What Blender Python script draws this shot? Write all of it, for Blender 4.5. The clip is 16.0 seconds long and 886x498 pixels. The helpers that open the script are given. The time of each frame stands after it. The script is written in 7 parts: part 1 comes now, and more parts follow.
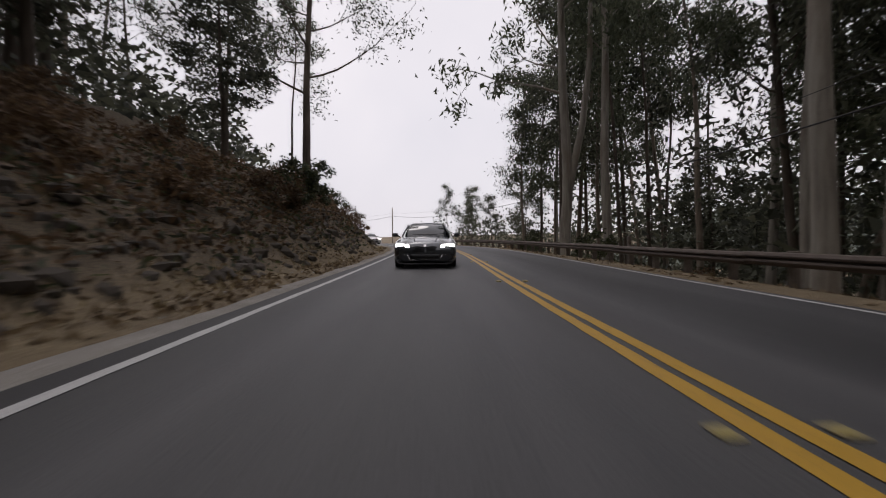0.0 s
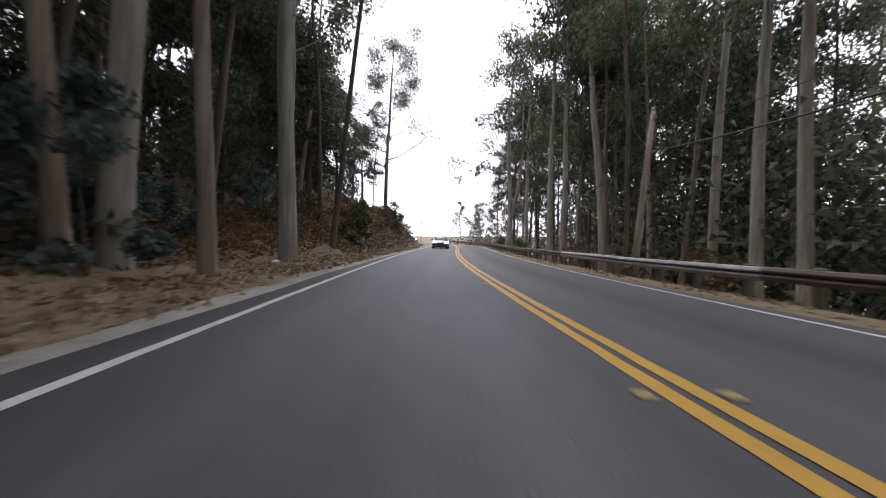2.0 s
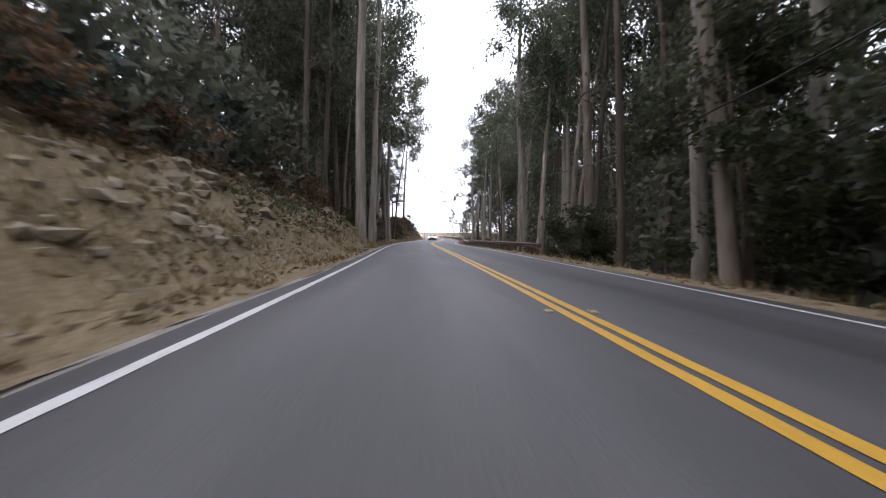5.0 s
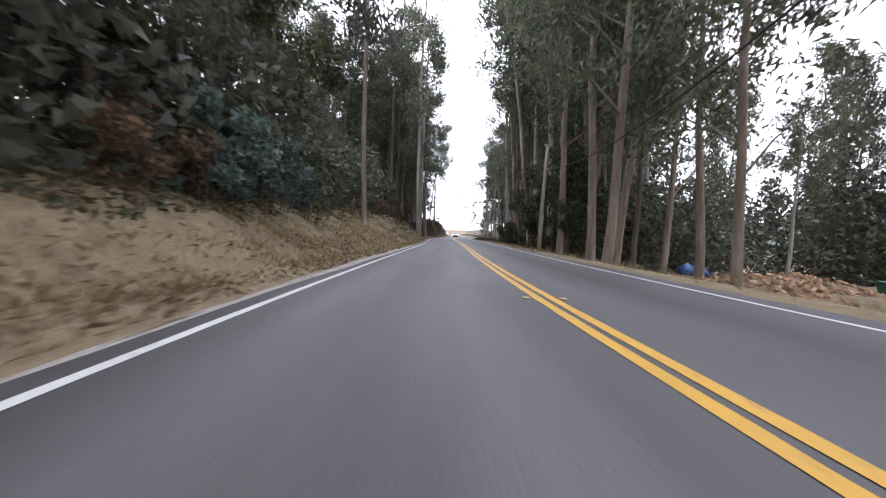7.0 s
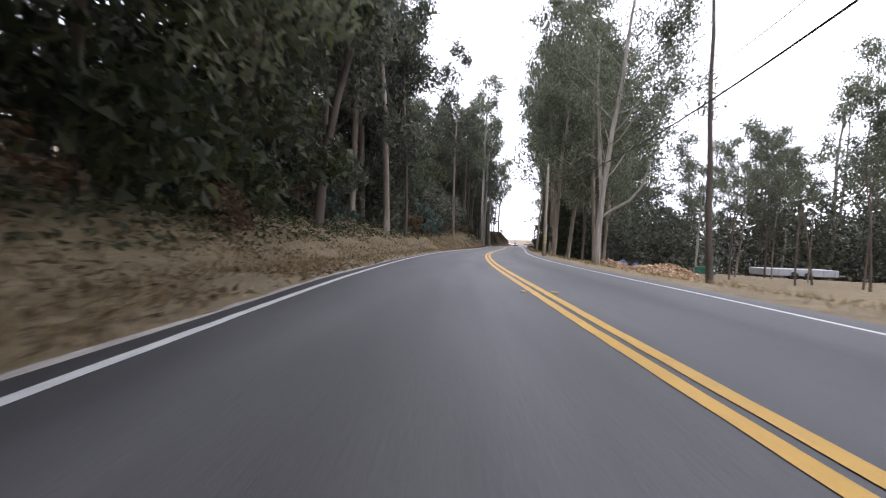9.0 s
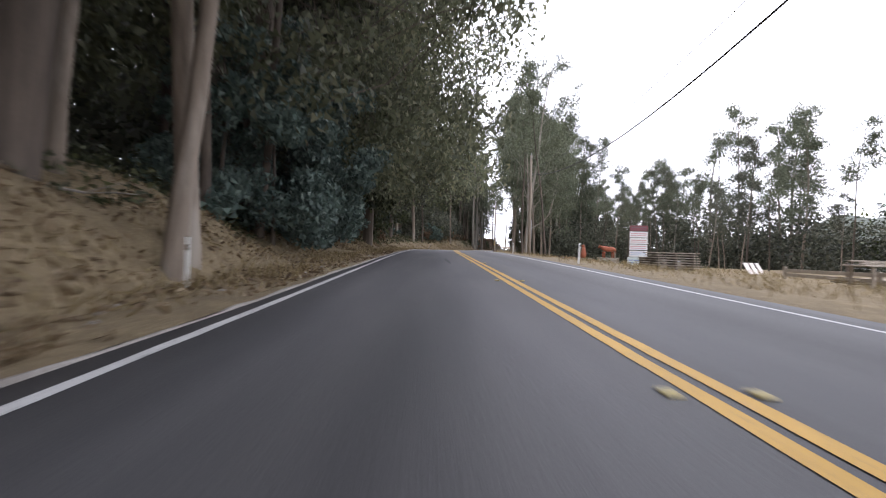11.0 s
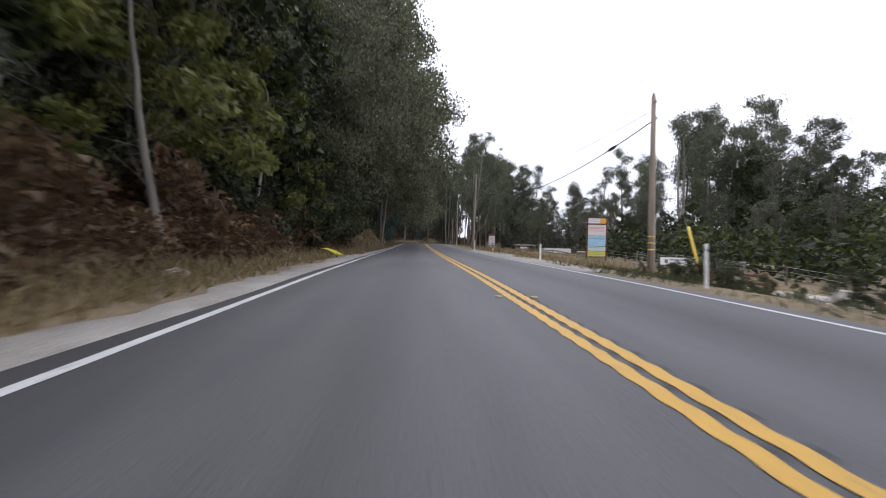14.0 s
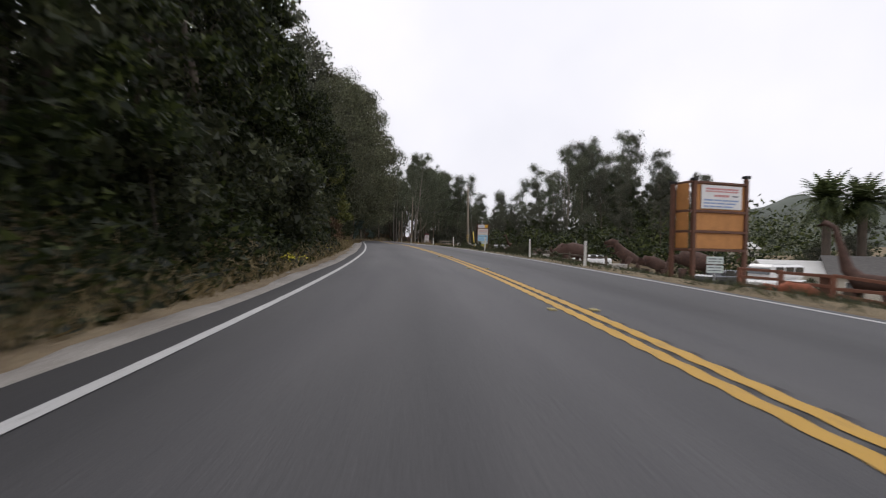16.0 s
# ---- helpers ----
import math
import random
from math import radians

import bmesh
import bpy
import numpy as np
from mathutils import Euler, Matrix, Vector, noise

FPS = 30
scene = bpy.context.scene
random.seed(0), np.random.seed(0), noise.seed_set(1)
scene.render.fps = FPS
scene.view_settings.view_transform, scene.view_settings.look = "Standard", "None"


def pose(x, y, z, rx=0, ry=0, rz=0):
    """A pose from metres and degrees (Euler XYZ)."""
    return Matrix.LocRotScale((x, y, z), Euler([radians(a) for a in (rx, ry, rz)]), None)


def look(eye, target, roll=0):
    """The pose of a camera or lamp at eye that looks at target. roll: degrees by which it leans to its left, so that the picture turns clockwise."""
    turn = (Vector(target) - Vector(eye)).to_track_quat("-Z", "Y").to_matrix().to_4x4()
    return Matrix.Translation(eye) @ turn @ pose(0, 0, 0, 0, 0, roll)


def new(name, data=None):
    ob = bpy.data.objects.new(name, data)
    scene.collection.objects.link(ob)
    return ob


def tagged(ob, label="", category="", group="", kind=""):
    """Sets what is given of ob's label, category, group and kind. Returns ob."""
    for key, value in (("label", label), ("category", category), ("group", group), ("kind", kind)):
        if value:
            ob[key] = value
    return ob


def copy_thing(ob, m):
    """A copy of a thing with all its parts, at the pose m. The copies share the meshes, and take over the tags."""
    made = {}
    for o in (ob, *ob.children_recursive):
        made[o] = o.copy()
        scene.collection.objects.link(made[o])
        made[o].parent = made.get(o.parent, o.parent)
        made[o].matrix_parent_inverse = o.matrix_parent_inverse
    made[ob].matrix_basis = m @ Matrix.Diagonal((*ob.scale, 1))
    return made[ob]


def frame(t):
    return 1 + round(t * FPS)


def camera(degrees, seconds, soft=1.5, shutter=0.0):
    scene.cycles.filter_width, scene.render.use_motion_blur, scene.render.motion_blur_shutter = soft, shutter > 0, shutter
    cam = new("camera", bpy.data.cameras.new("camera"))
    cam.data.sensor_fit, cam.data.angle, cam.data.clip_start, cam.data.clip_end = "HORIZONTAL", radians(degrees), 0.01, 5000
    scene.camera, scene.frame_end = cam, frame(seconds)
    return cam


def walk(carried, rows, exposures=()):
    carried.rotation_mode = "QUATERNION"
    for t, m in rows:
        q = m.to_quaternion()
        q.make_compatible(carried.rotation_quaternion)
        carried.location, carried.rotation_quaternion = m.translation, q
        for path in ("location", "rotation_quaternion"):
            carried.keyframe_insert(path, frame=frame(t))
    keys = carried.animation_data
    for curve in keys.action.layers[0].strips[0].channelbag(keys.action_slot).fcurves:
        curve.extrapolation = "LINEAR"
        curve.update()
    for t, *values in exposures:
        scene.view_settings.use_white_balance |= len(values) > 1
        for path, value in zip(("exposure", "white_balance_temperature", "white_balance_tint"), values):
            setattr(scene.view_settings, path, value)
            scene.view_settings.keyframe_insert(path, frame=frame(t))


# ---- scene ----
cam = camera(87.7, 16.0, soft=1.1, shutter=0.25)
EXPO = [(0, -1.3, 6550, 17), (1.0, -0.75, 6350, 17), (1.5, -0.35, 6280, 17), (2.5, 0.12, 6190, 18), (4, 0.12, 6060, 18), (6.5, 0.44, 5940, 17), (8, 0.28, 5940, 17), (10.5, 0.40, 6080, 17), (11.5, 0.28, 6030, 17), (12.5, 0.20, 5940, 16), (14, -0.44, 5990, 15), (15, -0.78, 6350, 15), (16, -1.1, 6400, 14)]
PATH = [
    (0, pose(-1.4, 0, 0.876, 88.6, 0.2, -1.19)),
    (0.5, pose(-1.203, -9.279, 0.931, 88.31, -0.73, 0.2)),
    (1, pose(-0.926, -18.579, 0.987, 88.17, -0.83, 0.61)),
    (1.5, pose(-0.59, -27.896, 1.068, 88.2, -1.09, 1.16)),
    (2, pose(-0.083, -37.22, 1.18, 88.62, -1.6, 1.45)),
    (2.5, pose(0.48, -46.555, 1.304, 87.8, -2.43, 1.95)),
    (3, pose(1.178, -55.899, 1.427, 87.71, -1.95, 2.62)),
    (3.5, pose(2.015, -65.252, 1.503, 88.21, -2.59, 2.87)),
    (4, pose(3.084, -74.587, 1.528, 88.49, -1.62, 2.92)),
    (4.2, pose(3.482, -78.321, 1.538, 88.43, -1.54, 2.54)),
    (4.8, pose(4.641, -89.525, 1.58, 88.19, -1.59, 2.23)),
    (5.4, pose(5.674, -100.761, 1.642, 87.93, -1.63, 2.27)),
    (6, pose(6.687, -112.029, 1.737, 87.61, -1.68, 2.96)),
    (6.3, pose(7.229, -117.669, 1.796, 87.43, -1.7, 3.6)),
    (6.5, pose(7.617, -121.432, 1.844, 87.48, -1.52, 3.68)),
    (7, pose(8.735, -130.837, 1.937, 87.71, -1.7, 5.68)),
    (7.5, pose(10.205, -140.21, 2.011, 88.07, -2.34, 8.32)),
    (8, pose(11.912, -149.548, 2.1, 88.06, -1.9, 11.55)),
    (8.2, pose(12.659, -153.269, 2.132, 88.12, -2.02, 12.64)),
    (8.8, pose(15.125, -164.355, 2.185, 88.53, -2.03, 14.12)),
    (9.5, pose(18.403, -177.113, 2.137, 88.89, -2.03, 14.87)),
    (10, pose(20.872, -186.14, 2.043, 89.21, -2.03, 14.75)),
    (10.3, pose(22.368, -191.53, 1.961, 89.3, -2.03, 14.45)),
    (10.5, pose(23.405, -195.103, 1.903, 89.52, -2.16, 14.52)),
    (11, pose(26.142, -203.967, 1.766, 89.56, -1.49, 14.93)),
    (11.5, pose(28.752, -212.819, 1.686, 89.15, -1.62, 14.81)),
    (12, pose(31.312, -221.635, 1.599, 89.38, -2.45, 14.67)),
    (12.5, pose(33.983, -230.367, 1.52, 89.19, -1.49, 14.75)),
    (13, pose(36.55, -239.072, 1.476, 89.21, -1.82, 14.46)),
    (13.5, pose(39.157, -247.701, 1.405, 89.32, -1.69, 13.99)),
    (14, pose(41.595, -256.308, 1.277, 89.41, -1.54, 12.95)),
    (14.5, pose(43.885, -264.886, 1.109, 89.79, -1.46, 12.06)),
    (15, pose(45.827, -273.474, 0.936, 89.47, -1.85, 10.48)),
    (15.5, pose(47.664, -282, 0.77, 89.63, -1.1, 8.75)),
    (16, pose(49.158, -290.513, 0.625, 89.49, -1.32, 6.47)),
]
walk(cam, PATH, EXPO)
# ---- light ----
world = bpy.data.worlds.new("overcast_sky")
scene.world = world
world.use_nodes = True
wn = world.node_tree.nodes
wl = world.node_tree.links
wn.clear()
w_out = wn.new("ShaderNodeOutputWorld")
w_bg = wn.new("ShaderNodeBackground")
w_sky = wn.new("ShaderNodeTexSky")
w_sky.sky_type = "NISHITA"
w_sky.sun_disc = False
w_sky.sun_elevation = radians(55)
w_sky.sun_rotation = radians(200)
w_sky.dust_density = 6.0
w_scale = wn.new("ShaderNodeVectorMath")
w_scale.operation = "SCALE"
w_scale.inputs[3].default_value = 0.10
# cloud cover: a pale, nearly even deck with soft lighter and darker fields
w_tc = wn.new("ShaderNodeTexCoord")
w_noise = wn.new("ShaderNodeTexNoise")
w_noise.inputs["Scale"].default_value = 2.2
w_noise.inputs["Detail"].default_value = 4.0
w_ramp = wn.new("ShaderNodeValToRGB")
w_ramp.color_ramp.elements[0].position = 0.3
w_ramp.color_ramp.elements[0].color = (0.92, 0.93, 0.97, 1)
w_ramp.color_ramp.elements[1].position = 0.75
w_ramp.color_ramp.elements[1].color = (1.10, 1.09, 1.10, 1)
w_mix = wn.new("ShaderNodeMix")
w_mix.data_type = "RGBA"
w_mix.inputs[0].default_value = 0.9
wl.new(w_tc.outputs["Generated"], w_noise.inputs["Vector"])
wl.new(w_noise.outputs["Fac"], w_ramp.inputs["Fac"])
wl.new(w_sky.outputs["Color"], w_scale.inputs[0])
wl.new(w_scale.outputs[0], w_mix.inputs[6])
wl.new(w_ramp.outputs["Color"], w_mix.inputs[7])
wl.new(w_mix.outputs[2], w_bg.inputs["Color"])
w_bg.inputs["Strength"].default_value = 2.2
wl.new(w_bg.outputs[0], w_out.inputs[0])

sun_data = bpy.data.lights.new("sun", "SUN")
sun_data.energy = 1.2
sun_data.angle = radians(25)
sun_data.color = (1.0, 0.97, 0.93)
sun = new("sun", sun_data)
sun.matrix_world = pose(0, 0, 60, 35, 0, 200)


# ---- materials ----
def base_mat(name, rough=0.85, metal=0.0):
    m = bpy.data.materials.new(name)
    m.use_nodes = True
    nt = m.node_tree
    b = nt.nodes["Principled BSDF"]
    b.inputs["Roughness"].default_value = rough
    b.inputs["Metallic"].default_value = metal
    return m, nt, b


def nd(nt, kind, **vals):
    n = nt.nodes.new(kind)
    for k, v in vals.items():
        n.inputs[k].default_value = v
    return n


def ramp(nt, fac, *stops):
    r = nt.nodes.new("ShaderNodeValToRGB")
    el = r.color_ramp.elements
    while len(el) < len(stops):
        el.new(0.5)
    for e, (p, c) in zip(el, stops):
        e.position = p
        e.color = (*c, 1)
    nt.links.new(fac, r.inputs["Fac"])
    return r.outputs["Color"]


def mixc(nt, fac, a, b, blend="MIX"):
    m = nt.nodes.new("ShaderNodeMix")
    m.data_type = "RGBA"
    m.blend_type = blend
    for sock, v in ((0, fac), (6, a), (7, b)):
        if hasattr(v, "is_linked"):
            nt.links.new(v, m.inputs[sock])
        else:
            m.inputs[sock].default_value = v if sock == 0 else (*v, 1)
    return m.outputs[2]


def noise_fac(nt, scale, detail=4.0, rough=0.6, coords="Object", stretch=None):
    tc = nt.nodes.new("ShaderNodeTexCoord")
    src = tc.outputs[coords]
    if stretch:
        mp = nt.nodes.new("ShaderNodeMapping")
        mp.inputs["Scale"].default_value = stretch
        nt.links.new(src, mp.inputs["Vector"])
        src = mp.outputs[0]
    n = nd(nt, "ShaderNodeTexNoise", Scale=scale, Detail=detail, Roughness=rough)
    nt.links.new(src, n.inputs["Vector"])
    return n.outputs["Fac"]


def bump(nt, b, fac, strength=0.4, dist=0.02):
    n = nd(nt, "ShaderNodeBump", Strength=strength, Distance=dist)
    nt.links.new(fac, n.inputs["Height"])
    nt.links.new(n.outputs[0], b.inputs["Normal"])


def plain(name, col, rough=0.7, metal=0.0, var=0.25, scale=6.0, bumps=0.15, coat=0.0):
    """A painted or plain surface with soft stains and fine grain."""
    m, nt, b = base_mat(name, rough, metal)
    f1 = noise_fac(nt, scale)
    f2 = noise_fac(nt, scale * 9, 3.0)
    lo = tuple(c * (1 - var) for c in col)
    hi = tuple(min(1, c * (1 + var * 0.6)) for c in col)
    c = ramp(nt, f1, (0.3, lo), (0.7, hi))
    c = mixc(nt, 0.25, c, ramp(nt, f2, (0.35, lo), (0.65, hi)))
    nt.links.new(c, b.inputs["Base Color"])
    if coat:
        b.inputs["Coat Weight"].default_value = coat
        b.inputs["Coat Roughness"].default_value = 0.08
    if bumps:
        bump(nt, b, f2, bumps, 0.01)
    return m


def asphalt_mat():
    m, nt, b = base_mat("asphalt", 0.66)
    uv = nt.nodes.new("ShaderNodeUVMap")
    uv.uv_map = "road"
    sep = nt.nodes.new("ShaderNodeSeparateXYZ")
    nt.links.new(uv.outputs[0], sep.inputs[0])
    # wheel tracks: polished paler bands, an oily darker band between them
    w = nt.nodes.new("ShaderNodeValToRGB")
    mr = nd(nt, "ShaderNodeMapRange")
    mr.inputs["From Min"].default_value = -4.4
    mr.inputs["From Max"].default_value = 4.8
    nt.links.new(sep.outputs["X"], mr.inputs["Value"])
    el = w.color_ramp.elements
    for i, (lat, v) in enumerate(((-4.2, 0.36), (-3.3, 0.42), (-2.75, 0.80), (-1.75, 0.42), (-0.8, 0.90), (0.1, 0.58), (1.0, 0.70), (2.1, 0.06), (3.2, 0.5), (4.1, 0.4))):
        p_ = (lat + 4.4) / 9.2
        e = el[0] if i == 0 else el[len(el) - 1] if i == 9 else el.new(p_)
        e.position = p_
        e.color = (v, v, v, 1)
    nt.links.new(mr.outputs[0], w.inputs["Fac"])
    mp = nt.nodes.new("ShaderNodeMapping")
    mp.inputs["Scale"].default_value = (1.0, 0.12, 1)
    nt.links.new(uv.outputs[0], mp.inputs["Vector"])
    n1 = nd(nt, "ShaderNodeTexNoise", Scale=1.3, Detail=5.0)
    nt.links.new(mp.outputs[0], n1.inputs["Vector"])
    n2 = nd(nt, "ShaderNodeTexNoise", Scale=45.0, Detail=3.0, Roughness=0.7)
    nt.links.new(uv.outputs[0], n2.inputs["Vector"])
    n3 = nd(nt, "ShaderNodeTexVoronoi", Scale=90.0)
    nt.links.new(uv.outputs[0], n3.inputs["Vector"])
    c = mixc(nt, w.outputs["Color"], (0.018, 0.018, 0.0195), (0.077, 0.076, 0.081))
    c = mixc(nt, 1.0, c, ramp(nt, n1.outputs["Fac"], (0.3, (0.66, 0.66, 0.68)), (0.72, (1.22, 1.20, 1.17))), "MULTIPLY")
    c = mixc(nt, 1.0, c, ramp(nt, n2.outputs["Fac"], (0.32, (0.62, 0.62, 0.62)), (0.7, (1.5, 1.5, 1.48))), "MULTIPLY")
    nt.links.new(c, b.inputs["Base Color"])
    bump(nt, b, n3.outputs["Distance"], 0.25, 0.006)
    return m


def ground_mat():
    """Dry grass, leaf litter and bare earth."""
    m, nt, b = base_mat("dry_ground", 0.95)
    big = noise_fac(nt, 0.22, 5)
    mid = noise_fac(nt, 1.7, 6, 0.65)
    fine = noise_fac(nt, 18.0, 4, 0.7)
    litter = ramp(nt, mid, (0.30, (0.055, 0.040, 0.026)), (0.5, (0.16, 0.115, 0.068)), (0.68, (0.26, 0.205, 0.125)))
    straw = ramp(nt, mid, (0.28, (0.085, 0.062, 0.028)), (0.5, (0.16, 0.122, 0.058)), (0.7, (0.25, 0.195, 0.105)))
    att = nt.nodes.new("ShaderNodeAttribute")
    att.attribute_name = "soil"
    sp = nt.nodes.new("ShaderNodeSeparateColor")
    nt.links.new(att.outputs["Color"], sp.inputs[0])
    add = nt.nodes.new("ShaderNodeMath")
    add.operation = "ADD"
    add.use_clamp = True
    nt.links.new(ramp(nt, big, (0.35, (-0.3, -0.3, -0.3)), (0.65, (0.3, 0.3, 0.3))), add.inputs[0])
    nt.links.new(sp.outputs[1], add.inputs[1])
    c = mixc(nt, add.outputs[0], litter, straw)
    rocky = ramp(nt, mid, (0.3, (0.026, 0.021, 0.016)), (0.55, (0.075, 0.055, 0.038)), (0.72, (0.13, 0.10, 0.07)))
    c = mixc(nt, sp.outputs[0], c, rocky)
    c = mixc(nt, 0.45, c, ramp(nt, fine, (0.34, (0.035, 0.026, 0.017)), (0.52, (0.17, 0.125, 0.075)), (0.7, (0.38, 0.31, 0.20))))
    nt.links.new(c, b.inputs["Base Color"])
    bump(nt, b, fine, 0.7, 0.05)
    return m


def gravel_mat():
    m, nt, b = base_mat("pale_gravel", 0.95)
    mid = noise_fac(nt, 1.2, 5)
    tc = nt.nodes.new("ShaderNodeTexCoord")
    v = nd(nt, "ShaderNodeTexVoronoi", Scale=34.0)
    nt.links.new(tc.outputs["Object"], v.inputs["Vector"])
    c = ramp(nt, mid, (0.3, (0.17, 0.155, 0.135)), (0.7, (0.36, 0.34, 0.31)))
    c = mixc(nt, 0.4, c, ramp(nt, v.outputs["Distance"], (0.1, (0.45, 0.43, 0.40)), (0.6, (0.16, 0.14, 0.12))))
    nt.links.new(c, b.inputs["Base Color"])
    bump(nt, b, v.outputs["Distance"], 0.6, 0.02)
    return m


def line_mat(name, col):
    m, nt, b = base_mat(name, 0.6)
    wear = noise_fac(nt, 14.0, 6, 0.75)
    big = noise_fac(nt, 0.8, 3)
    c = mixc(nt, ramp(nt, wear, (0.36, (1, 1, 1)), (0.44, (0, 0, 0))), col, tuple(x * 0.35 + 0.03 for x in col))
    c = mixc(nt, ramp(nt, big, (0.35, (0, 0, 0)), (0.7, (0.35, 0.35, 0.35))), c, tuple(x * 0.6 for x in col))
    nt.links.new(c, b.inputs["Base Color"])
    return m


def leaf_mat(name, dark, light, tip=None):
    """Leaves: each spray a little different, light passing through."""
    m = bpy.data.materials.new(name)
    m.use_nodes = True
    nt = m.node_tree
    b = nt.nodes["Principled BSDF"]
    b.inputs["Roughness"].default_value = 0.55
    b.inputs["Specular IOR Level"].default_value = 0.35
    geo = nt.nodes.new("ShaderNodeNewGeometry")
    info = nt.nodes.new("ShaderNodeObjectInfo")
    c = ramp(nt, geo.outputs["Random Per Island"], (0.0, dark), (0.7, light), (1.0, tip or light))
    hs = nt.nodes.new("ShaderNodeHueSaturation")
    mr = nd(nt, "ShaderNodeMapRange")
    mr.inputs["To Min"].default_value = 0.7
    mr.inputs["To Max"].default_value = 1.3
    nt.links.new(info.outputs["Random"], mr.inputs["Value"])
    nt.links.new(mr.outputs[0], hs.inputs["Value"])
    nt.links.new(c, hs.inputs["Color"])
    nt.links.new(hs.outputs[0], b.inputs["Base Color"])
    tr = nt.nodes.new("ShaderNodeBsdfTranslucent")
    nt.links.new(hs.outputs[0], tr.inputs["Color"])
    mx = nt.nodes.new("ShaderNodeMixShader")
    mx.inputs[0].default_value = 0.45
    out = nt.nodes["Material Output"]
    nt.links.new(b.outputs[0], mx.inputs[1])
    nt.links.new(tr.outputs[0], mx.inputs[2])
    nt.links.new(mx.outputs[0], out.inputs["Surface"])
    return m


def bark_mat(name, pale, dark, patch):
    m, nt, b = base_mat(name, 0.9)
    f = noise_fac(nt, 1.0, 6, 0.65, stretch=(5.0, 5.0, 0.5))
    p = noise_fac(nt, 0.9, 3, 0.5, stretch=(1.2, 1.2, 0.35))
    g = noise_fac(nt, 22.0, 4, 0.7)
    c = ramp(nt, f, (0.3, dark), (0.62, pale))
    c = mixc(nt, ramp(nt, p, (0.5, (0, 0, 0)), (0.62, (0.8, 0.8, 0.8))), c, patch)
    c = mixc(nt, 0.2, c, ramp(nt, g, (0.3, dark), (0.7, pale)))
    nt.links.new(c, b.inputs["Base Color"])
    bump(nt, b, f, 0.5, 0.03)
    return m


ASPHALT = asphalt_mat()
GROUND = ground_mat()
GRAVEL = gravel_mat()
WHITE_LINE = line_mat("white_line_paint", (0.52, 0.52, 0.51))
YELLOW_LINE = line_mat("yellow_line_paint", (0.50, 0.285, 0.026))
LEAF_EUC = leaf_mat("eucalyptus_leaves", (0.055, 0.070, 0.042), (0.12, 0.135, 0.085), (0.19, 0.195, 0.13))
LEAF_DARK = leaf_mat("dark_leaves", (0.042, 0.046, 0.034), (0.098, 0.105, 0.073), (0.165, 0.168, 0.116))
LEAF_BUSH = leaf_mat("bush_leaves", (0.030, 0.036, 0.020), (0.064, 0.074, 0.037), (0.120, 0.127, 0.055))
# deep shade and lit clumps of the growth are put into these leaf tones
LEAF_HEDGE_SHADED = leaf_mat("shaded_hedge_leaves", (0.010, 0.016, 0.006), (0.028, 0.038, 0.011), (0.088, 0.104, 0.030))
LEAF_CANOPY = leaf_mat("overhanging_gum_leaves", (0.060, 0.067, 0.040), (0.135, 0.144, 0.084), (0.215, 0.212, 0.13))
LEAF_OLIVE = leaf_mat("olive_leaves", (0.065, 0.075, 0.020), (0.13, 0.14, 0.036), (0.21, 0.20, 0.06))
LEAF_BLUE = leaf_mat("young_blue_gum_leaves", (0.048, 0.072, 0.062), (0.105, 0.145, 0.122), (0.20, 0.25, 0.21))
LEAF_DRY = leaf_mat("dry_brush", (0.06, 0.035, 0.018), (0.138, 0.084, 0.046), (0.22, 0.155, 0.088))
STRAW = leaf_mat("straw_grass", (0.13, 0.095, 0.04), (0.28, 0.215, 0.11), (0.40, 0.33, 0.19))
LITTER = leaf_mat("fallen_leaves", (0.08, 0.052, 0.028), (0.235, 0.17, 0.098), (0.38, 0.31, 0.21))
BARK_PALE = bark_mat("pale_gum_bark", (0.335, 0.31, 0.265), (0.125, 0.108, 0.09), (0.19, 0.155, 0.12))
BARK_DARK = bark_mat("dark_bark", (0.11, 0.085, 0.065), (0.035, 0.028, 0.022), (0.16, 0.13, 0.10))
BARK_BROWN = bark_mat("stripped_gum_bark", (0.24, 0.195, 0.15), (0.095, 0.075, 0.056), (0.36, 0.325, 0.275))
STEEL = plain("galvanised_steel", (0.26, 0.25, 0.25), 0.55, 0.6, 0.35, 3.0)
RUST_STEEL = plain("weathered_steel", (0.10, 0.075, 0.062), 0.75, 0.3, 0.4, 2.0)
POST_WOOD = plain("post_wood", (0.13, 0.105, 0.085), 0.9, 0, 0.4, 5.0, 0.5)

# ---- the road's line ----
# the road's heading in degrees and its height in metres, every 10 m from s = -70
HEAD = [34, 24, 14.5, 7, 1.8, -0.3, -0.53, 0, 1.04, 2.32, 3.49, 4.38, 5, 5.59, 6.28, 5.9, 5.13, 4.72, 4.82, 5.53, 6.96, 8.98, 11.18, 13.25, 14.85, 15.76, 16.13, 16.04, 16.04, 16.18, 16.38, 16.56, 16.55, 16.11, 15.07, 13.28, 10.74, 7.55, 3.77]
RISE = [0.12, 0.09, 0.07, 0.05, 0.02, 0, -0.02, 0, 0.06, 0.12, 0.22, 0.34, 0.48, 0.59, 0.64, 0.67, 0.71, 0.76, 0.84, 0.94, 1.05, 1.13, 1.22, 1.31, 1.31, 1.25, 1.13, 0.98, 0.85, 0.77, 0.67, 0.61, 0.55, 0.41, 0.22, 0.03, -0.15, -0.32, -0.48]
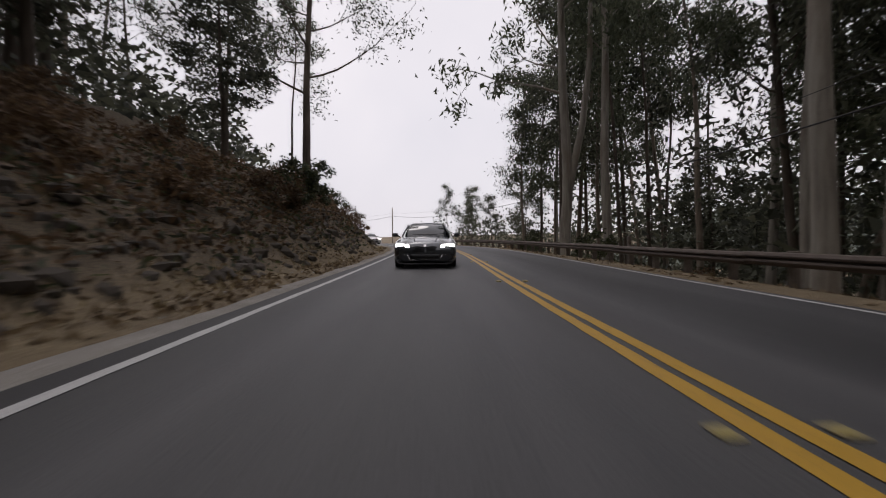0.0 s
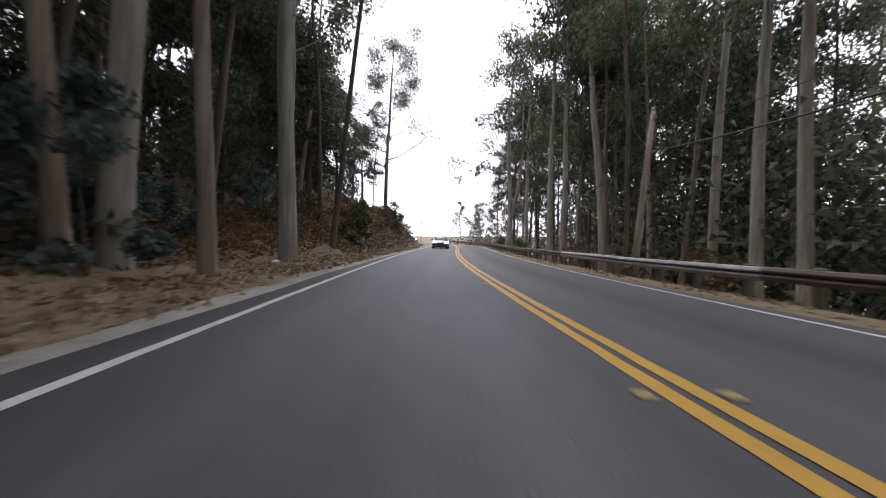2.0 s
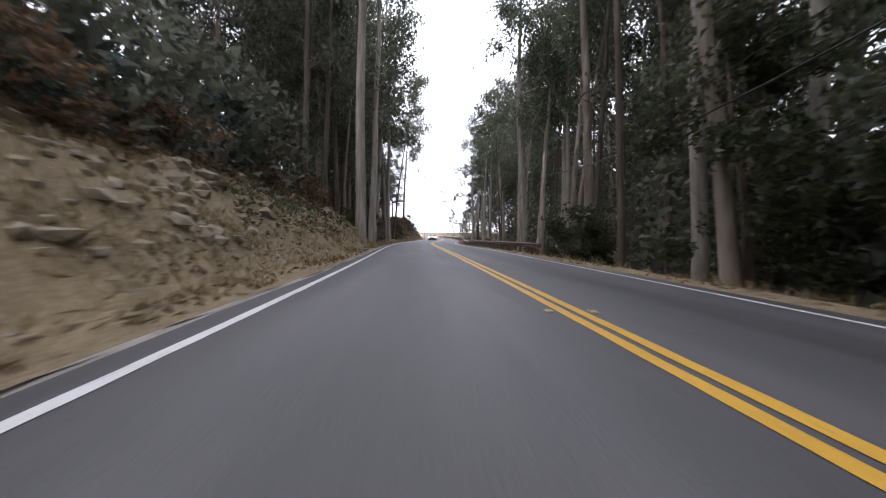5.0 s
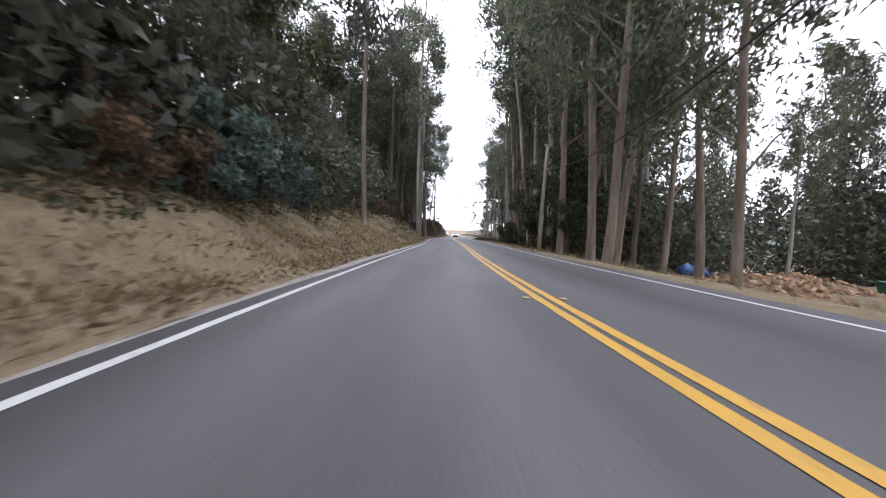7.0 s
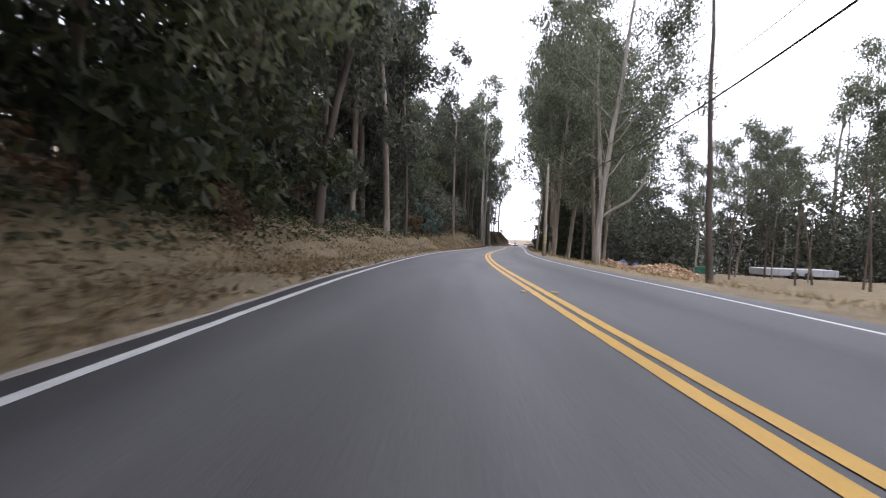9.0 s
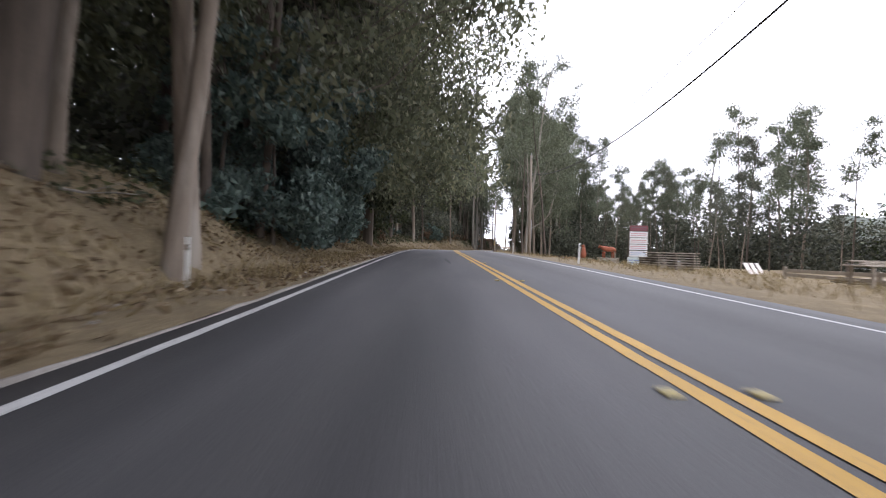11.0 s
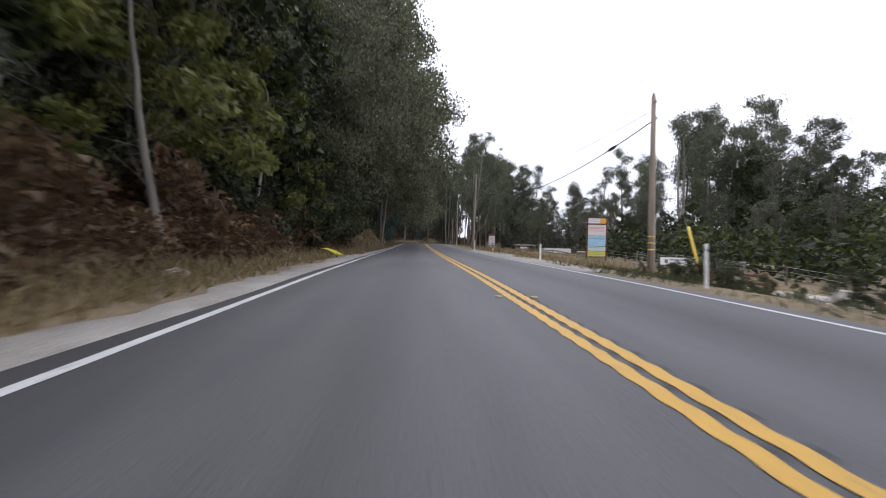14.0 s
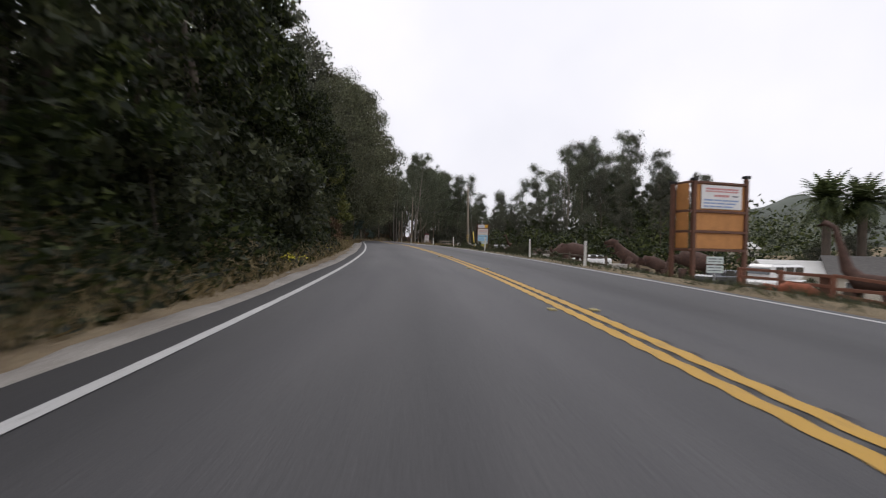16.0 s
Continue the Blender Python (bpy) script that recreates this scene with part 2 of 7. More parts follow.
# left and right edge lines, every 30 m from s = -30
EDGE_L = [-3.52, -3.579, -3.522, -3.523, -3.442, -3.468, -3.558, -3.577, -3.51, -3.584, -3.504, -3.642]
EDGE_R = [4.083, 4.02, 3.835, 3.838, 3.76, 3.64, 3.6, 3.67, 3.586, 3.677, 3.975, 3.973]
STEP = 0.5
SS = np.arange(-420, 700.01, STEP)
k_s = np.arange(-70, 311, 10.0)


def smooth_table(vals):
    """The table every half metre, straight beyond its ends, with its corners rounded off."""
    v = np.interp(SS, k_s, vals)
    ker = np.hanning(15)
    return np.convolve(np.pad(v, 7, mode="edge"), ker / ker.sum(), "valid")


RH = np.radians(smooth_table(HEAD))
RZ = smooth_table(RISE)
hm = (RH[1:] + RH[:-1]) / 2
RX = np.concatenate([[0], np.cumsum(np.sin(hm)) * STEP])
RY = np.concatenate([[0], np.cumsum(-np.cos(hm)) * STEP])
RX -= np.interp(0, SS, RX)
RY -= np.interp(0, SS, RY)


def rd(s, lat, dz=0.0):
    """World places s metres along the road and lat metres to the right of its yellow line, dz above its surface."""
    x, y, z, h = (np.interp(s, SS, a) for a in (RX, RY, RZ, RH))
    return np.stack(np.broadcast_arrays(x + lat * np.cos(h), y + lat * np.sin(h), z + dz), -1)


def heading(s):
    return math.degrees(float(np.interp(s, SS, RH)))


# left bank: foot of the slope, its steepness, the height where it flattens
BANK_S = [-300, -80, -22, -4, 8, 20, 36, 48, 60, 80, 100, 122, 136, 160, 190, 205, 225, 245, 262, 300, 700]
BANK_F = [5.4, 5.4, 5.4, 5.7, 6.4, 7.4, 7.2, 6.0, 5.0, 5.1, 5.4, 5.8, 6.0, 6.6, 6.2, 5.5, 6.4, 6.8, 6.4, 5.8, 5.8]
BANK_G = [0.9, 0.95, 1.0, 0.75, 0.42, 0.25, 0.3, 0.55, 1.1, 1.1, 0.9, 0.75, 0.65, 0.5, 0.65, 1.3, 0.6, 0.4, 0.6, 0.7, 0.7]
BANK_C = [7, 8, 8, 6, 3.5, 2.5, 2.5, 3.5, 5.5, 5.2, 4.2, 3.4, 3.2, 2.8, 3.0, 7.0, 3.2, 3.0, 4.5, 5, 5]
# right side: fall of the ground away from the road
FALL_S = [-300, -60, 0, 60, 90, 110, 140, 165, 190, 215, 235, 250, 280, 320, 700]
FALL_G = [0.30, 0.28, 0.25, 0.20, 0.22, 0.26, 0.24, 0.10, 0.06, 0.09, 0.11, 0.16, 0.17, 0.17, 0.1]
FALL_C = [12, 10, 8, 6, 3, 2, 2, 1.5, 1.4, 1.8, 2.2, 6, 7, 7, 5]


def road_edge(off):
    """Left rim of the asphalt."""
    return lambda s: np.interp(s, [0, 25, 53, 72, 119, 147, 203, 222, 240, 258, 276, 293], [-3.95, -4.07, -3.96, -3.82, -3.84, -3.95, -3.86, -3.82, -3.85, -3.9, -3.94, -4.11]) + 0.03 * np.sin(s * 0.7) + off


def rough(s, lat, f):
    return np.sin(s * 0.9 * f + 1.3 * np.sin(lat * 0.7 * f)) * np.cos(lat * 1.1 * f + 0.8 * np.sin(s * 0.53 * f))


def height(s, lat):
    """Height of the ground over the road's surface."""
    s, lat = np.broadcast_arrays(np.asarray(s, float), np.asarray(lat, float))
    foot, grad, cap = (np.interp(s, BANK_S, a) for a in (BANK_F, BANK_G, BANK_C))
    d = np.maximum(-lat - foot - 0.25 * rough(s, lat, 0.6), 0)
    up = cap * (1 - np.exp(-d * grad / cap)) + 0.16 * np.clip(d - 6, 0, 90)
    up = up + np.clip(d, 0, 1.5) * (0.10 * rough(s, lat, 1.1) + 0.06 * rough(s, lat, 2.7)) * np.clip(grad * 1.6, 0.3, 1.4)
    up = up + np.clip(-lat - 4.6, 0, 1.0) * 0.03 * rough(s, lat, 1.9)
    fg, fc = (np.interp(s, FALL_S, a) for a in (FALL_G, FALL_C))
    e = np.maximum(lat - 5.6, 0)
    down = fc * (1 - np.exp(-e * fg / fc)) + np.clip(e, 0, 1) * (0.06 * rough(s, lat, 0.8) + 0.03 * rough(s, lat, 2.3))
    far_rise = np.clip(lat - 150, 0, 400) * 0.10
    return np.where(lat < 0, up, -down + far_rise) - np.where(lat > 4.3, 0.09, np.where(lat > road_edge(-0.1)(s), 0.2, 0.03))


# ---- mesh helpers ----
def mesh_ob(name, verts, faces, mat, parent=None, label="", smooth=False, uv=None):
    me = bpy.data.meshes.new(name)
    me.from_pydata([tuple(map(float, v)) for v in verts] if not isinstance(verts, np.ndarray) else verts.tolist(), [], faces if not isinstance(faces, np.ndarray) else faces.tolist())
    for mm in (mat if isinstance(mat, (list, tuple)) else [mat]):
        me.materials.append(mm)
    if smooth:
        me.polygons.foreach_set("use_smooth", [True] * len(me.polygons))
    ob = new(name, me)
    ob.parent = parent
    if label:
        ob["label"] = label
    return ob


def strip(name, s0, s1, lats, dzs, mat, step=1.0, uv=False, jitter=0.0, base=None, kind="structure", label="", category=""):
    """A ribbon along the road with the given cross-section. base: callable height(s, lat) that it lies on."""
    n = max(2, int((s1 - s0) / step) + 1)
    s = np.linspace(s0, s1, n)
    rng = np.random.RandomState(int(abs(s0) * 7 + 31 * len(lats)) % 9999)
    vs = []
    for lat, dz in zip(lats, dzs):
        lat = lat(s) if callable(lat) else lat
        l = lat + (rng.uniform(-jitter, jitter, n) if jitter else 0)
        z = dz + (base(s, lat + np.zeros(n)) if base else 0)
        vs.append(rd(s, l, z))
    v = np.stack(vs, 1).reshape(-1, 3)
    k = len(lats)
    i = np.arange(n - 1)[:, None] * k + np.arange(k - 1)[None]
    f = np.stack([i, i + k, i + k + 1, i + 1], -1).reshape(-1, 4)
    ob = mesh_ob(name, v, f, mat, smooth=True)
    if uv:
        lay = ob.data.uv_layers.new(name="road")
        full = np.stack([np.stack([(q(s) if callable(q) else q) + 0 * s for q in lats], 1), np.broadcast_to(s[:, None], (n, k))], -1).reshape(-1, 2)
        idx = np.empty(len(ob.data.loops), int)
        ob.data.loops.foreach_get("vertex_index", idx)
        lay.data.foreach_set("uv", full[idx].ravel())
    return tagged(ob, label, category, kind=kind)


# ---- ground and road ----
lat_near = np.concatenate([np.arange(-20, -4, 0.4), [-4.0, 0.0, 4.0], np.arange(4.4, 20, 0.5)])
lat_all = np.concatenate([-np.array([150, 120, 95, 75, 60, 48, 38, 30, 25, 22.0]), lat_near, [22, 25, 30, 36, 44, 54, 66, 80, 95, 115, 135, 150]])
s_all = np.concatenate([np.linspace(-420, -120, 24), np.arange(-110, -60, 5.0), np.arange(-60, 310, 0.7), np.arange(312, 400, 8.0), np.linspace(420, 700, 12)])
gs, gl = np.meshgrid(s_all, lat_all, indexing="ij")
gv = rd(gs, gl, height(gs, gl))
# outside the strip the sheet runs on, flat and straight, to the horizon
across = np.array([math.cos(radians(12)), math.sin(radians(12)), 0])
left_far = gv[:, :1] - np.array([60, 400, 1500, 3500])[::-1][None, :, None] * across + np.array([0, 0, 1.0]) * np.array([6, 25, 40, 40])[::-1][None, :, None]
right_far = gv[:, -1:] + np.array([60, 400, 1500, 3500])[None, :, None] * across + np.array([0, 0, 1.0]) * np.array([6, 20, 30, 30])[None, :, None]
gv = np.concatenate([left_far, gv, right_far], 1)
along = np.array([-math.sin(radians(12)), math.cos(radians(12)), 0])
front = gv[:1] + np.array([3500, 1200])[:, None, None] * along
back = gv[-1:] - np.array([1200, 3500])[:, None, None] * along
gv = np.concatenate([front, gv, back], 0)
nr, nc = gv.shape[:2]
gi = np.arange(nr - 1)[:, None] * nc + np.arange(nc - 1)[None]
gf = np.stack([gi, gi + nc, gi + nc + 1, gi + 1], -1).reshape(-1, 4)
ground = mesh_ob("ground", gv.reshape(-1, 3), gf, GROUND, smooth=True)
# kinds of soil: dark rocky cut, straw, litter
pad_s = np.concatenate([[-420, -420], s_all, [700, 700]])
pad_l = np.concatenate([[-160] * 4, lat_all, [160] * 4])
qs, ql = np.meshgrid(pad_s, pad_l, indexing="ij")
rocky_w = np.clip((12 - qs) / 10, 0, 1) * np.clip((-ql - 5.6) / 0.8, 0, 1)
straw_w = np.where(ql < 0, np.interp(qs, [-80, 30, 52, 70, 240, 262, 320], [0.25, 0.25, 0.5, 0.75, 0.8, 0.25, 0.1]), np.interp(qs, [-80, 60, 80, 150, 170, 300], [0.2, 0.3, 0.5, 0.6, 0.9, 0.8]))
col = np.stack([rocky_w, straw_w, 0 * qs, 0 * qs + 1], -1).reshape(-1)
ground.data.color_attributes.new("soil", "FLOAT_COLOR", "POINT").data.foreach_set("color", col.astype(np.float32))
tagged(ground, "dry straw-coloured ground with leaf litter beside the road", "ground", kind="structure")


def pale_edge(off):
    """Outer rim of the pale strip along it."""
    return lambda s: road_edge(0)(s) - np.interp(s, [0, 25, 38, 46, 92, 102, 118, 126, 212, 226, 240, 258, 276, 300], [0.28, 0.42, 0.3, 0.06, 0.06, 0.3, 0.28, 0.06, 0.06, 0.3, 0.75, 0.55, 0.3, 0.22]) * (1 + 0.2 * np.sin(s * 1.3) + 0.15 * np.sin(s * 3.7 + 1)) + off


strip("road", -400, 680, [road_edge(-0.05), road_edge(0.02), -3.5, 0.15, 3.9, 4.32, 4.4], [-0.12, -0.015, 0.0, 0.0, -0.06, -0.07, -0.2], ASPHALT, 1.0, uv=True,
      label="grey two-lane asphalt road with darker wheel tracks", category="road")
strip("verge_gravel", -60, 320, [pale_edge(-0.05), pale_edge(0.02), road_edge(-0.03), road_edge(0.03)], [-0.06, 0.004, -0.008, -0.03], GRAVEL, 0.6, jitter=0.035,
      label="pale gravel and broken asphalt along the road edge", category="verge")


def left_edge(off):
    return lambda s: np.interp(s, np.arange(-30, 301, 30.0), EDGE_L) + off


def right_edge(off):
    return lambda s: np.interp(s, np.arange(-30, 301, 30.0), EDGE_R) + off


def wavy(off):
    """Paint that follows the dips of the milled rumble strip."""
    return lambda s: off + np.where(s > 214, 0.013 * np.sin(2 * np.pi * s / 0.42), 0.0) * np.clip((s - 214) / 10, 0, 1)


for nm, l0, l1, dz_, mat_, lab in (("edge_line", left_edge(-0.053), left_edge(0.053), 0.005, WHITE_LINE, "white painted edge line along the asphalt"),
                                   ("centre_line", wavy(-0.005), wavy(0.125), 0.005, YELLOW_LINE, "yellow painted line of a double centre line"),
                                   ("centre_line", wavy(0.205), wavy(0.335), 0.005, YELLOW_LINE, "yellow painted line of a double centre line"),
                                   ("edge_line", right_edge(-0.05), right_edge(0.05), -0.055, WHITE_LINE, "thin white painted edge line along the asphalt")):
    strip(nm, -300, 205, [l0, l1], [dz_, dz_], mat_, 0.4, jitter=0.006, label=lab, category="road marking")
    strip(nm, 205, 420, [l0, l1], [dz_, dz_], mat_, 0.08 if nm == "centre_line" else 0.4, jitter=0.003, label=lab, category="road marking")
# shallow milled dips along the centre line
gs_ = np.arange(216, 305, 0.42)
gv_, gf_ = [], []
for g_ in gs_:
    for l0, l1 in ((0.33, 0.40), (0.135, 0.20)):
        o = len(gv_)
        gv_ += [rd(g_ - 0.09, l0, 0.004), rd(g_ - 0.05, l1, 0.004), rd(g_ + 0.05, l1, 0.004), rd(g_ + 0.09, l0, 0.004)]
        gf_.append((o, o + 1, o + 2, o + 3))
tagged(mesh_ob("rumble_strip", [tuple(v) for v in gv_], gf_, plain("milled_asphalt", (0.028, 0.027, 0.027), 0.8, 0, 0.4, 5.0, 0.3)), "dark milled dips of a rumble strip beside the yellow lines", "rumble strip", kind="stuff")


# ---- trees ----
def tube(vs, fs, pts, radii, sides=6):
    """Adds a bent, tapered tube to the lists of vertices and faces."""
    pts = np.asarray(pts, float)
    base = len(vs)
    d = np.gradient(pts, axis=0)
    d /= np.linalg.norm(d, axis=1)[:, None] + 1e-9
    ref = np.array([1.0, 0.13, 0.07])
    for p, t, r in zip(pts, d, radii):
        u = np.cross(t, ref)
        u /= np.linalg.norm(u) + 1e-9
        w = np.cross(t, u)
        for k in range(sides):
            a = 2 * math.pi * k / sides
            vs.append(p + r * (math.cos(a) * u + math.sin(a) * w))
    for i in range(len(pts) - 1):
        for k in range(sides):
            a, b = base + i * sides + k, base + i * sides + (k + 1) % sides
            fs.append((a, b, b + sides, a + sides))


def leaf_quads(rng, centres, length, width, droop):
    """A slim pointed leaf spray at each centre, hanging more or less."""
    n = len(centres)
    d = rng.normal(size=(n, 3))
    d[:, 2] = d[:, 2] * 0.6 - droop
    d /= np.linalg.norm(d, axis=1)[:, None]
    side = np.cross(d, rng.normal(size=(n, 3)))
    side /= np.linalg.norm(side, axis=1)[:, None] + 1e-9
    ln = length * rng.uniform(0.6, 1.4, (n, 1))
    wd = width * rng.uniform(0.7, 1.5, (n, 1))
    a = centres - d * ln * 0.5 - side * wd * 0.3
    b = centres - d * ln * 0.1 + side * wd * 0.9
    c = centres + d * ln * 0.55
    v = np.stack([a, b, c], 1).reshape(-1, 3)
    f = np.arange(n * 3).reshape(-1, 3)
    return v, f


def wander(rng, p0, d0, length, n, bend, lift=0.0):
    pts = [np.array(p0, float)]
    d = np.array(d0, float)
    for _ in range(n):
        d = d + rng.normal(size=3) * bend + np.array([0, 0, lift])
        d /= np.linalg.norm(d)
        pts.append(pts[-1] + d * length / n)
    return np.array(pts)


def gum_tree(seed, h, r, crown_from=0.45, limbs=12, spread=0.2, leaves=3000, lsize=0.46, lean=0.03, clump=1.5, forked=False, bark=None, leaf=None, droop=0.9, low_limb=None):
    """A tall gum: pale tapered trunk, rising limbs, loose hanging clumps of leaves. Returns the two meshes."""
    rng = np.random.RandomState(seed)
    tv, tf = [], []
    trunk = wander(rng, (0, 0, -0.6), (rng.normal() * lean, rng.normal() * lean, 1), h * 0.97, 12, 0.035, 0.05)
    fr = np.linspace(0, 1, len(trunk))
    rad = r * (1 - 0.82 * fr ** 1.1)
    rad[0] *= 1.2
    tube(tv, tf, trunk, rad, 9)
    if forked:
        d = np.array([rng.normal() * 0.35, rng.normal() * 0.35, 1.0])
        f2 = wander(rng, trunk[2], d, h * 0.7, 9, 0.05, 0.05)
        tube(tv, tf, f2, r * 0.7 * (1 - 0.8 * np.linspace(0, 1, len(f2))), 7)
    tips = []
    if low_limb:
        z0, a, L0 = low_limb
        j = int(round(z0 / (h * 0.97) * 12))
        big = wander(rng, trunk[j], (math.cos(a), math.sin(a), 0.55), L0, 8, 0.13, 0.05)
        tube(tv, tf, big, r * 0.5 * (1 - 0.8 * np.linspace(0, 1, 9)), 7)
        for k in (3, 4, 5, 6, 7, 8):
            b = wander(rng, big[k], (big[k] - big[k - 1]) + rng.normal(size=3) * 0.5, L0 * 0.33, 4, 0.2, 0.03)
            tube(tv, tf, b, r * 0.14 * (1 - 0.8 * np.linspace(0, 1, 5)), 5)
            tips.append((b[-1], 1.0))
            tips.append((b[2], 0.7))
    for i in range(limbs):
        q = crown_from + (1 - crown_from) * (i + rng.uniform(0, 0.9)) / limbs
        j = q * (len(trunk) - 1)
        p = trunk[int(j)] + (trunk[min(int(j) + 1, len(trunk) - 1)] - trunk[int(j)]) * (j % 1)
        a = rng.uniform(0, 2 * math.pi)
        L = h * spread * (1.25 - 0.75 * (q - crown_from) / (1.001 - crown_from)) * rng.uniform(0.6, 1.2)
        limb = wander(rng, p, (math.cos(a), math.sin(a), rng.uniform(0.35, 0.9)), L, 5, 0.16, 0.06)
        rr = max(0.03, r * 0.34 * (1.1 - q))
        tube(tv, tf, limb, rr * (1 - 0.8 * np.linspace(0, 1, 6)), 5)
        tips.append((limb[-1], 1.0))
        for k in (2, 3, 4):
            b = wander(rng, limb[k], (limb[k] - limb[k - 1]) / L * 5 + rng.normal(size=3) * 0.7, L * rng.uniform(0.25, 0.5), 3, 0.2, 0.03)
            tube(tv, tf, b, rr * 0.4 * (1 - 0.8 * np.linspace(0, 1, 4)), 3)
            tips.append((b[-1], rng.uniform(0.5, 0.9)))
    tips.append((trunk[-1], 1.0))
    w = np.array([t[1] for t in tips])
    cnt = np.maximum(3, (leaves * w / w.sum()).astype(int))
    cs = []
    for (p, ww), n in zip(tips, cnt):
        q = rng.normal(size=(n, 3)) * clump * ww * np.array([0.62, 0.62, 0.48])
        cs.append(p + q - np.array([0, 0, 0.25 * clump]))
    lv, lf = leaf_quads(rng, np.concatenate(cs), lsize, lsize * 0.30, droop)
    return tv, tf, lv, lf


def bushy_tree(seed, h, r, wide, leaves=5000, lsize=0.5, low=0.06, lobes=26, droop=0.5, flat=0.75, lobe=(0.22, 0.42), rim=0.35):
    """A dense tree or bush clothed in leaves almost to the ground, with a lobed, uneven outline."""
    rng = np.random.RandomState(seed)
    tv, tf = [], []
    trunk = wander(rng, (0, 0, -0.5), (rng.normal() * 0.06, rng.normal() * 0.06, 1), h * 0.9, 8, 0.06, 0.05)
    tube(tv, tf, trunk, r * (1 - 0.85 * np.linspace(0, 1, 9)), 7)
    cs = []
    per = leaves // lobes
    for i in range(lobes):
        q = low + (1 - low) * (i + rng.uniform(0, 1)) / lobes
        a = rng.uniform(0, 2 * math.pi)
        prof = math.sin(math.pi * min(1, 0.16 + 0.80 * q)) ** 0.7
        R = wide * prof * rng.uniform(rim, 1.0)
        p0 = trunk[min(8, int(q * 8))]
        c = np.array([p0[0] + R * math.cos(a), p0[1] + R * math.sin(a), h * q])
        d0 = p0 - np.array([0, 0, 0.16 * h * q])
        k1 = d0 + (c - d0) * 0.35 + rng.normal(size=3) * 0.05 * h - np.array([0, 0, 0.04 * h])
        k2 = d0 + (c - d0) * 0.7 + rng.normal(size=3) * 0.03 * h - np.array([0, 0, 0.01 * h])
        if q > 0.33:
            tube(tv, tf, [d0, k1, k2, c], [r * 0.11 * (1.1 - q), r * 0.08 * (1.1 - q), r * 0.05 * (1.1 - q), 0.012], 4)
        size = wide * rng.uniform(*lobe)
        g = rng.normal(size=(per, 3))
        g /= np.linalg.norm(g, axis=1)[:, None]
        g *= (rng.uniform(0, 1, (per, 1)) ** 0.45) * size * np.array([1, 1, flat])
        cs.append(c + g)
    pts = np.concatenate(cs)
    pts = pts[pts[:, 2] > 0.05]
    lv, lf = leaf_quads(rng, pts, lsize, lsize * 0.42, droop)
    return tv, tf, lv, lf


def tree_thing(name, parts, bark, leaf, label, category="tree"):
    tv, tf, lv, lf = parts
    root = new(name)
    mesh_ob("trunk", np.array(tv), tf, bark, root, smooth=True)
    mesh_ob("crown", lv, lf, leaf, root)
    return tagged(root, label, category)


TALL = "tall pale-barked eucalyptus with a loose high grey-green crown"
gums = [tree_thing("eucalyptus_tree", gum_tree(10 + i, 30, (0.33, 0.27, 0.42, 0.19, 0.25)[i], (0.42, 0.5, 0.38, 0.55, 0.33)[i], (13, 10, 15, 9, 16)[i], (0.15, 0.13, 0.18, 0.12, 0.15)[i], (4600, 3800, 5200, 3200, 5600)[i], clump=1.3, forked=i in (2,)),
                   (BARK_PALE, BARK_BROWN, BARK_PALE, BARK_DARK, BARK_DARK)[i], (LEAF_EUC, LEAF_EUC, LEAF_EUC, LEAF_EUC, LEAF_DARK)[i],
                   (TALL, "tall eucalyptus with peeling brown bark in the roadside wood", "forked pale eucalyptus with spreading limbs beside the road", "slender dark-barked eucalyptus in the roadside wood", "full-crowned dark eucalyptus in the roadside wood")[i]) for i in range(5)]
gums.append(tree_thing("eucalyptus_tree", gum_tree(31, 30, 0.47, 0.42, 14, 0.17, 4800, clump=1.3), BARK_PALE, LEAF_EUC, "massive pale eucalyptus trunk in the roadside wood"))
gums.append(tree_thing("eucalyptus_tree", gum_tree(32, 24, 0.185, 0.4, 11, 0.13, 3300, clump=1.2, lean=0.07), BARK_BROWN, LEAF_DARK, "slim leaning pale eucalyptus at the wood's edge"))
big_gum = tree_thing("eucalyptus_tree", gum_tree(37, 30, 0.28, 0.26, 26, 0.27, 24000, 0.32, clump=1.15, lean=0.01, forked=True, low_limb=(5.0, 0.15, 11.0)), BARK_PALE, LEAF_EUC, "big pale eucalyptus with a low spreading limb by the firewood")
full_gums = [tree_thing("eucalyptus_tree", gum_tree(120 + i, 30, 0.26, (0.2, 0.28)[i], 20, (0.17, 0.14)[i], 7000, 0.46, 0.03, 1.5), BARK_BROWN, LEAF_EUC, "leafy grey-green eucalyptus clothed far down its trunk") for i in range(2)]


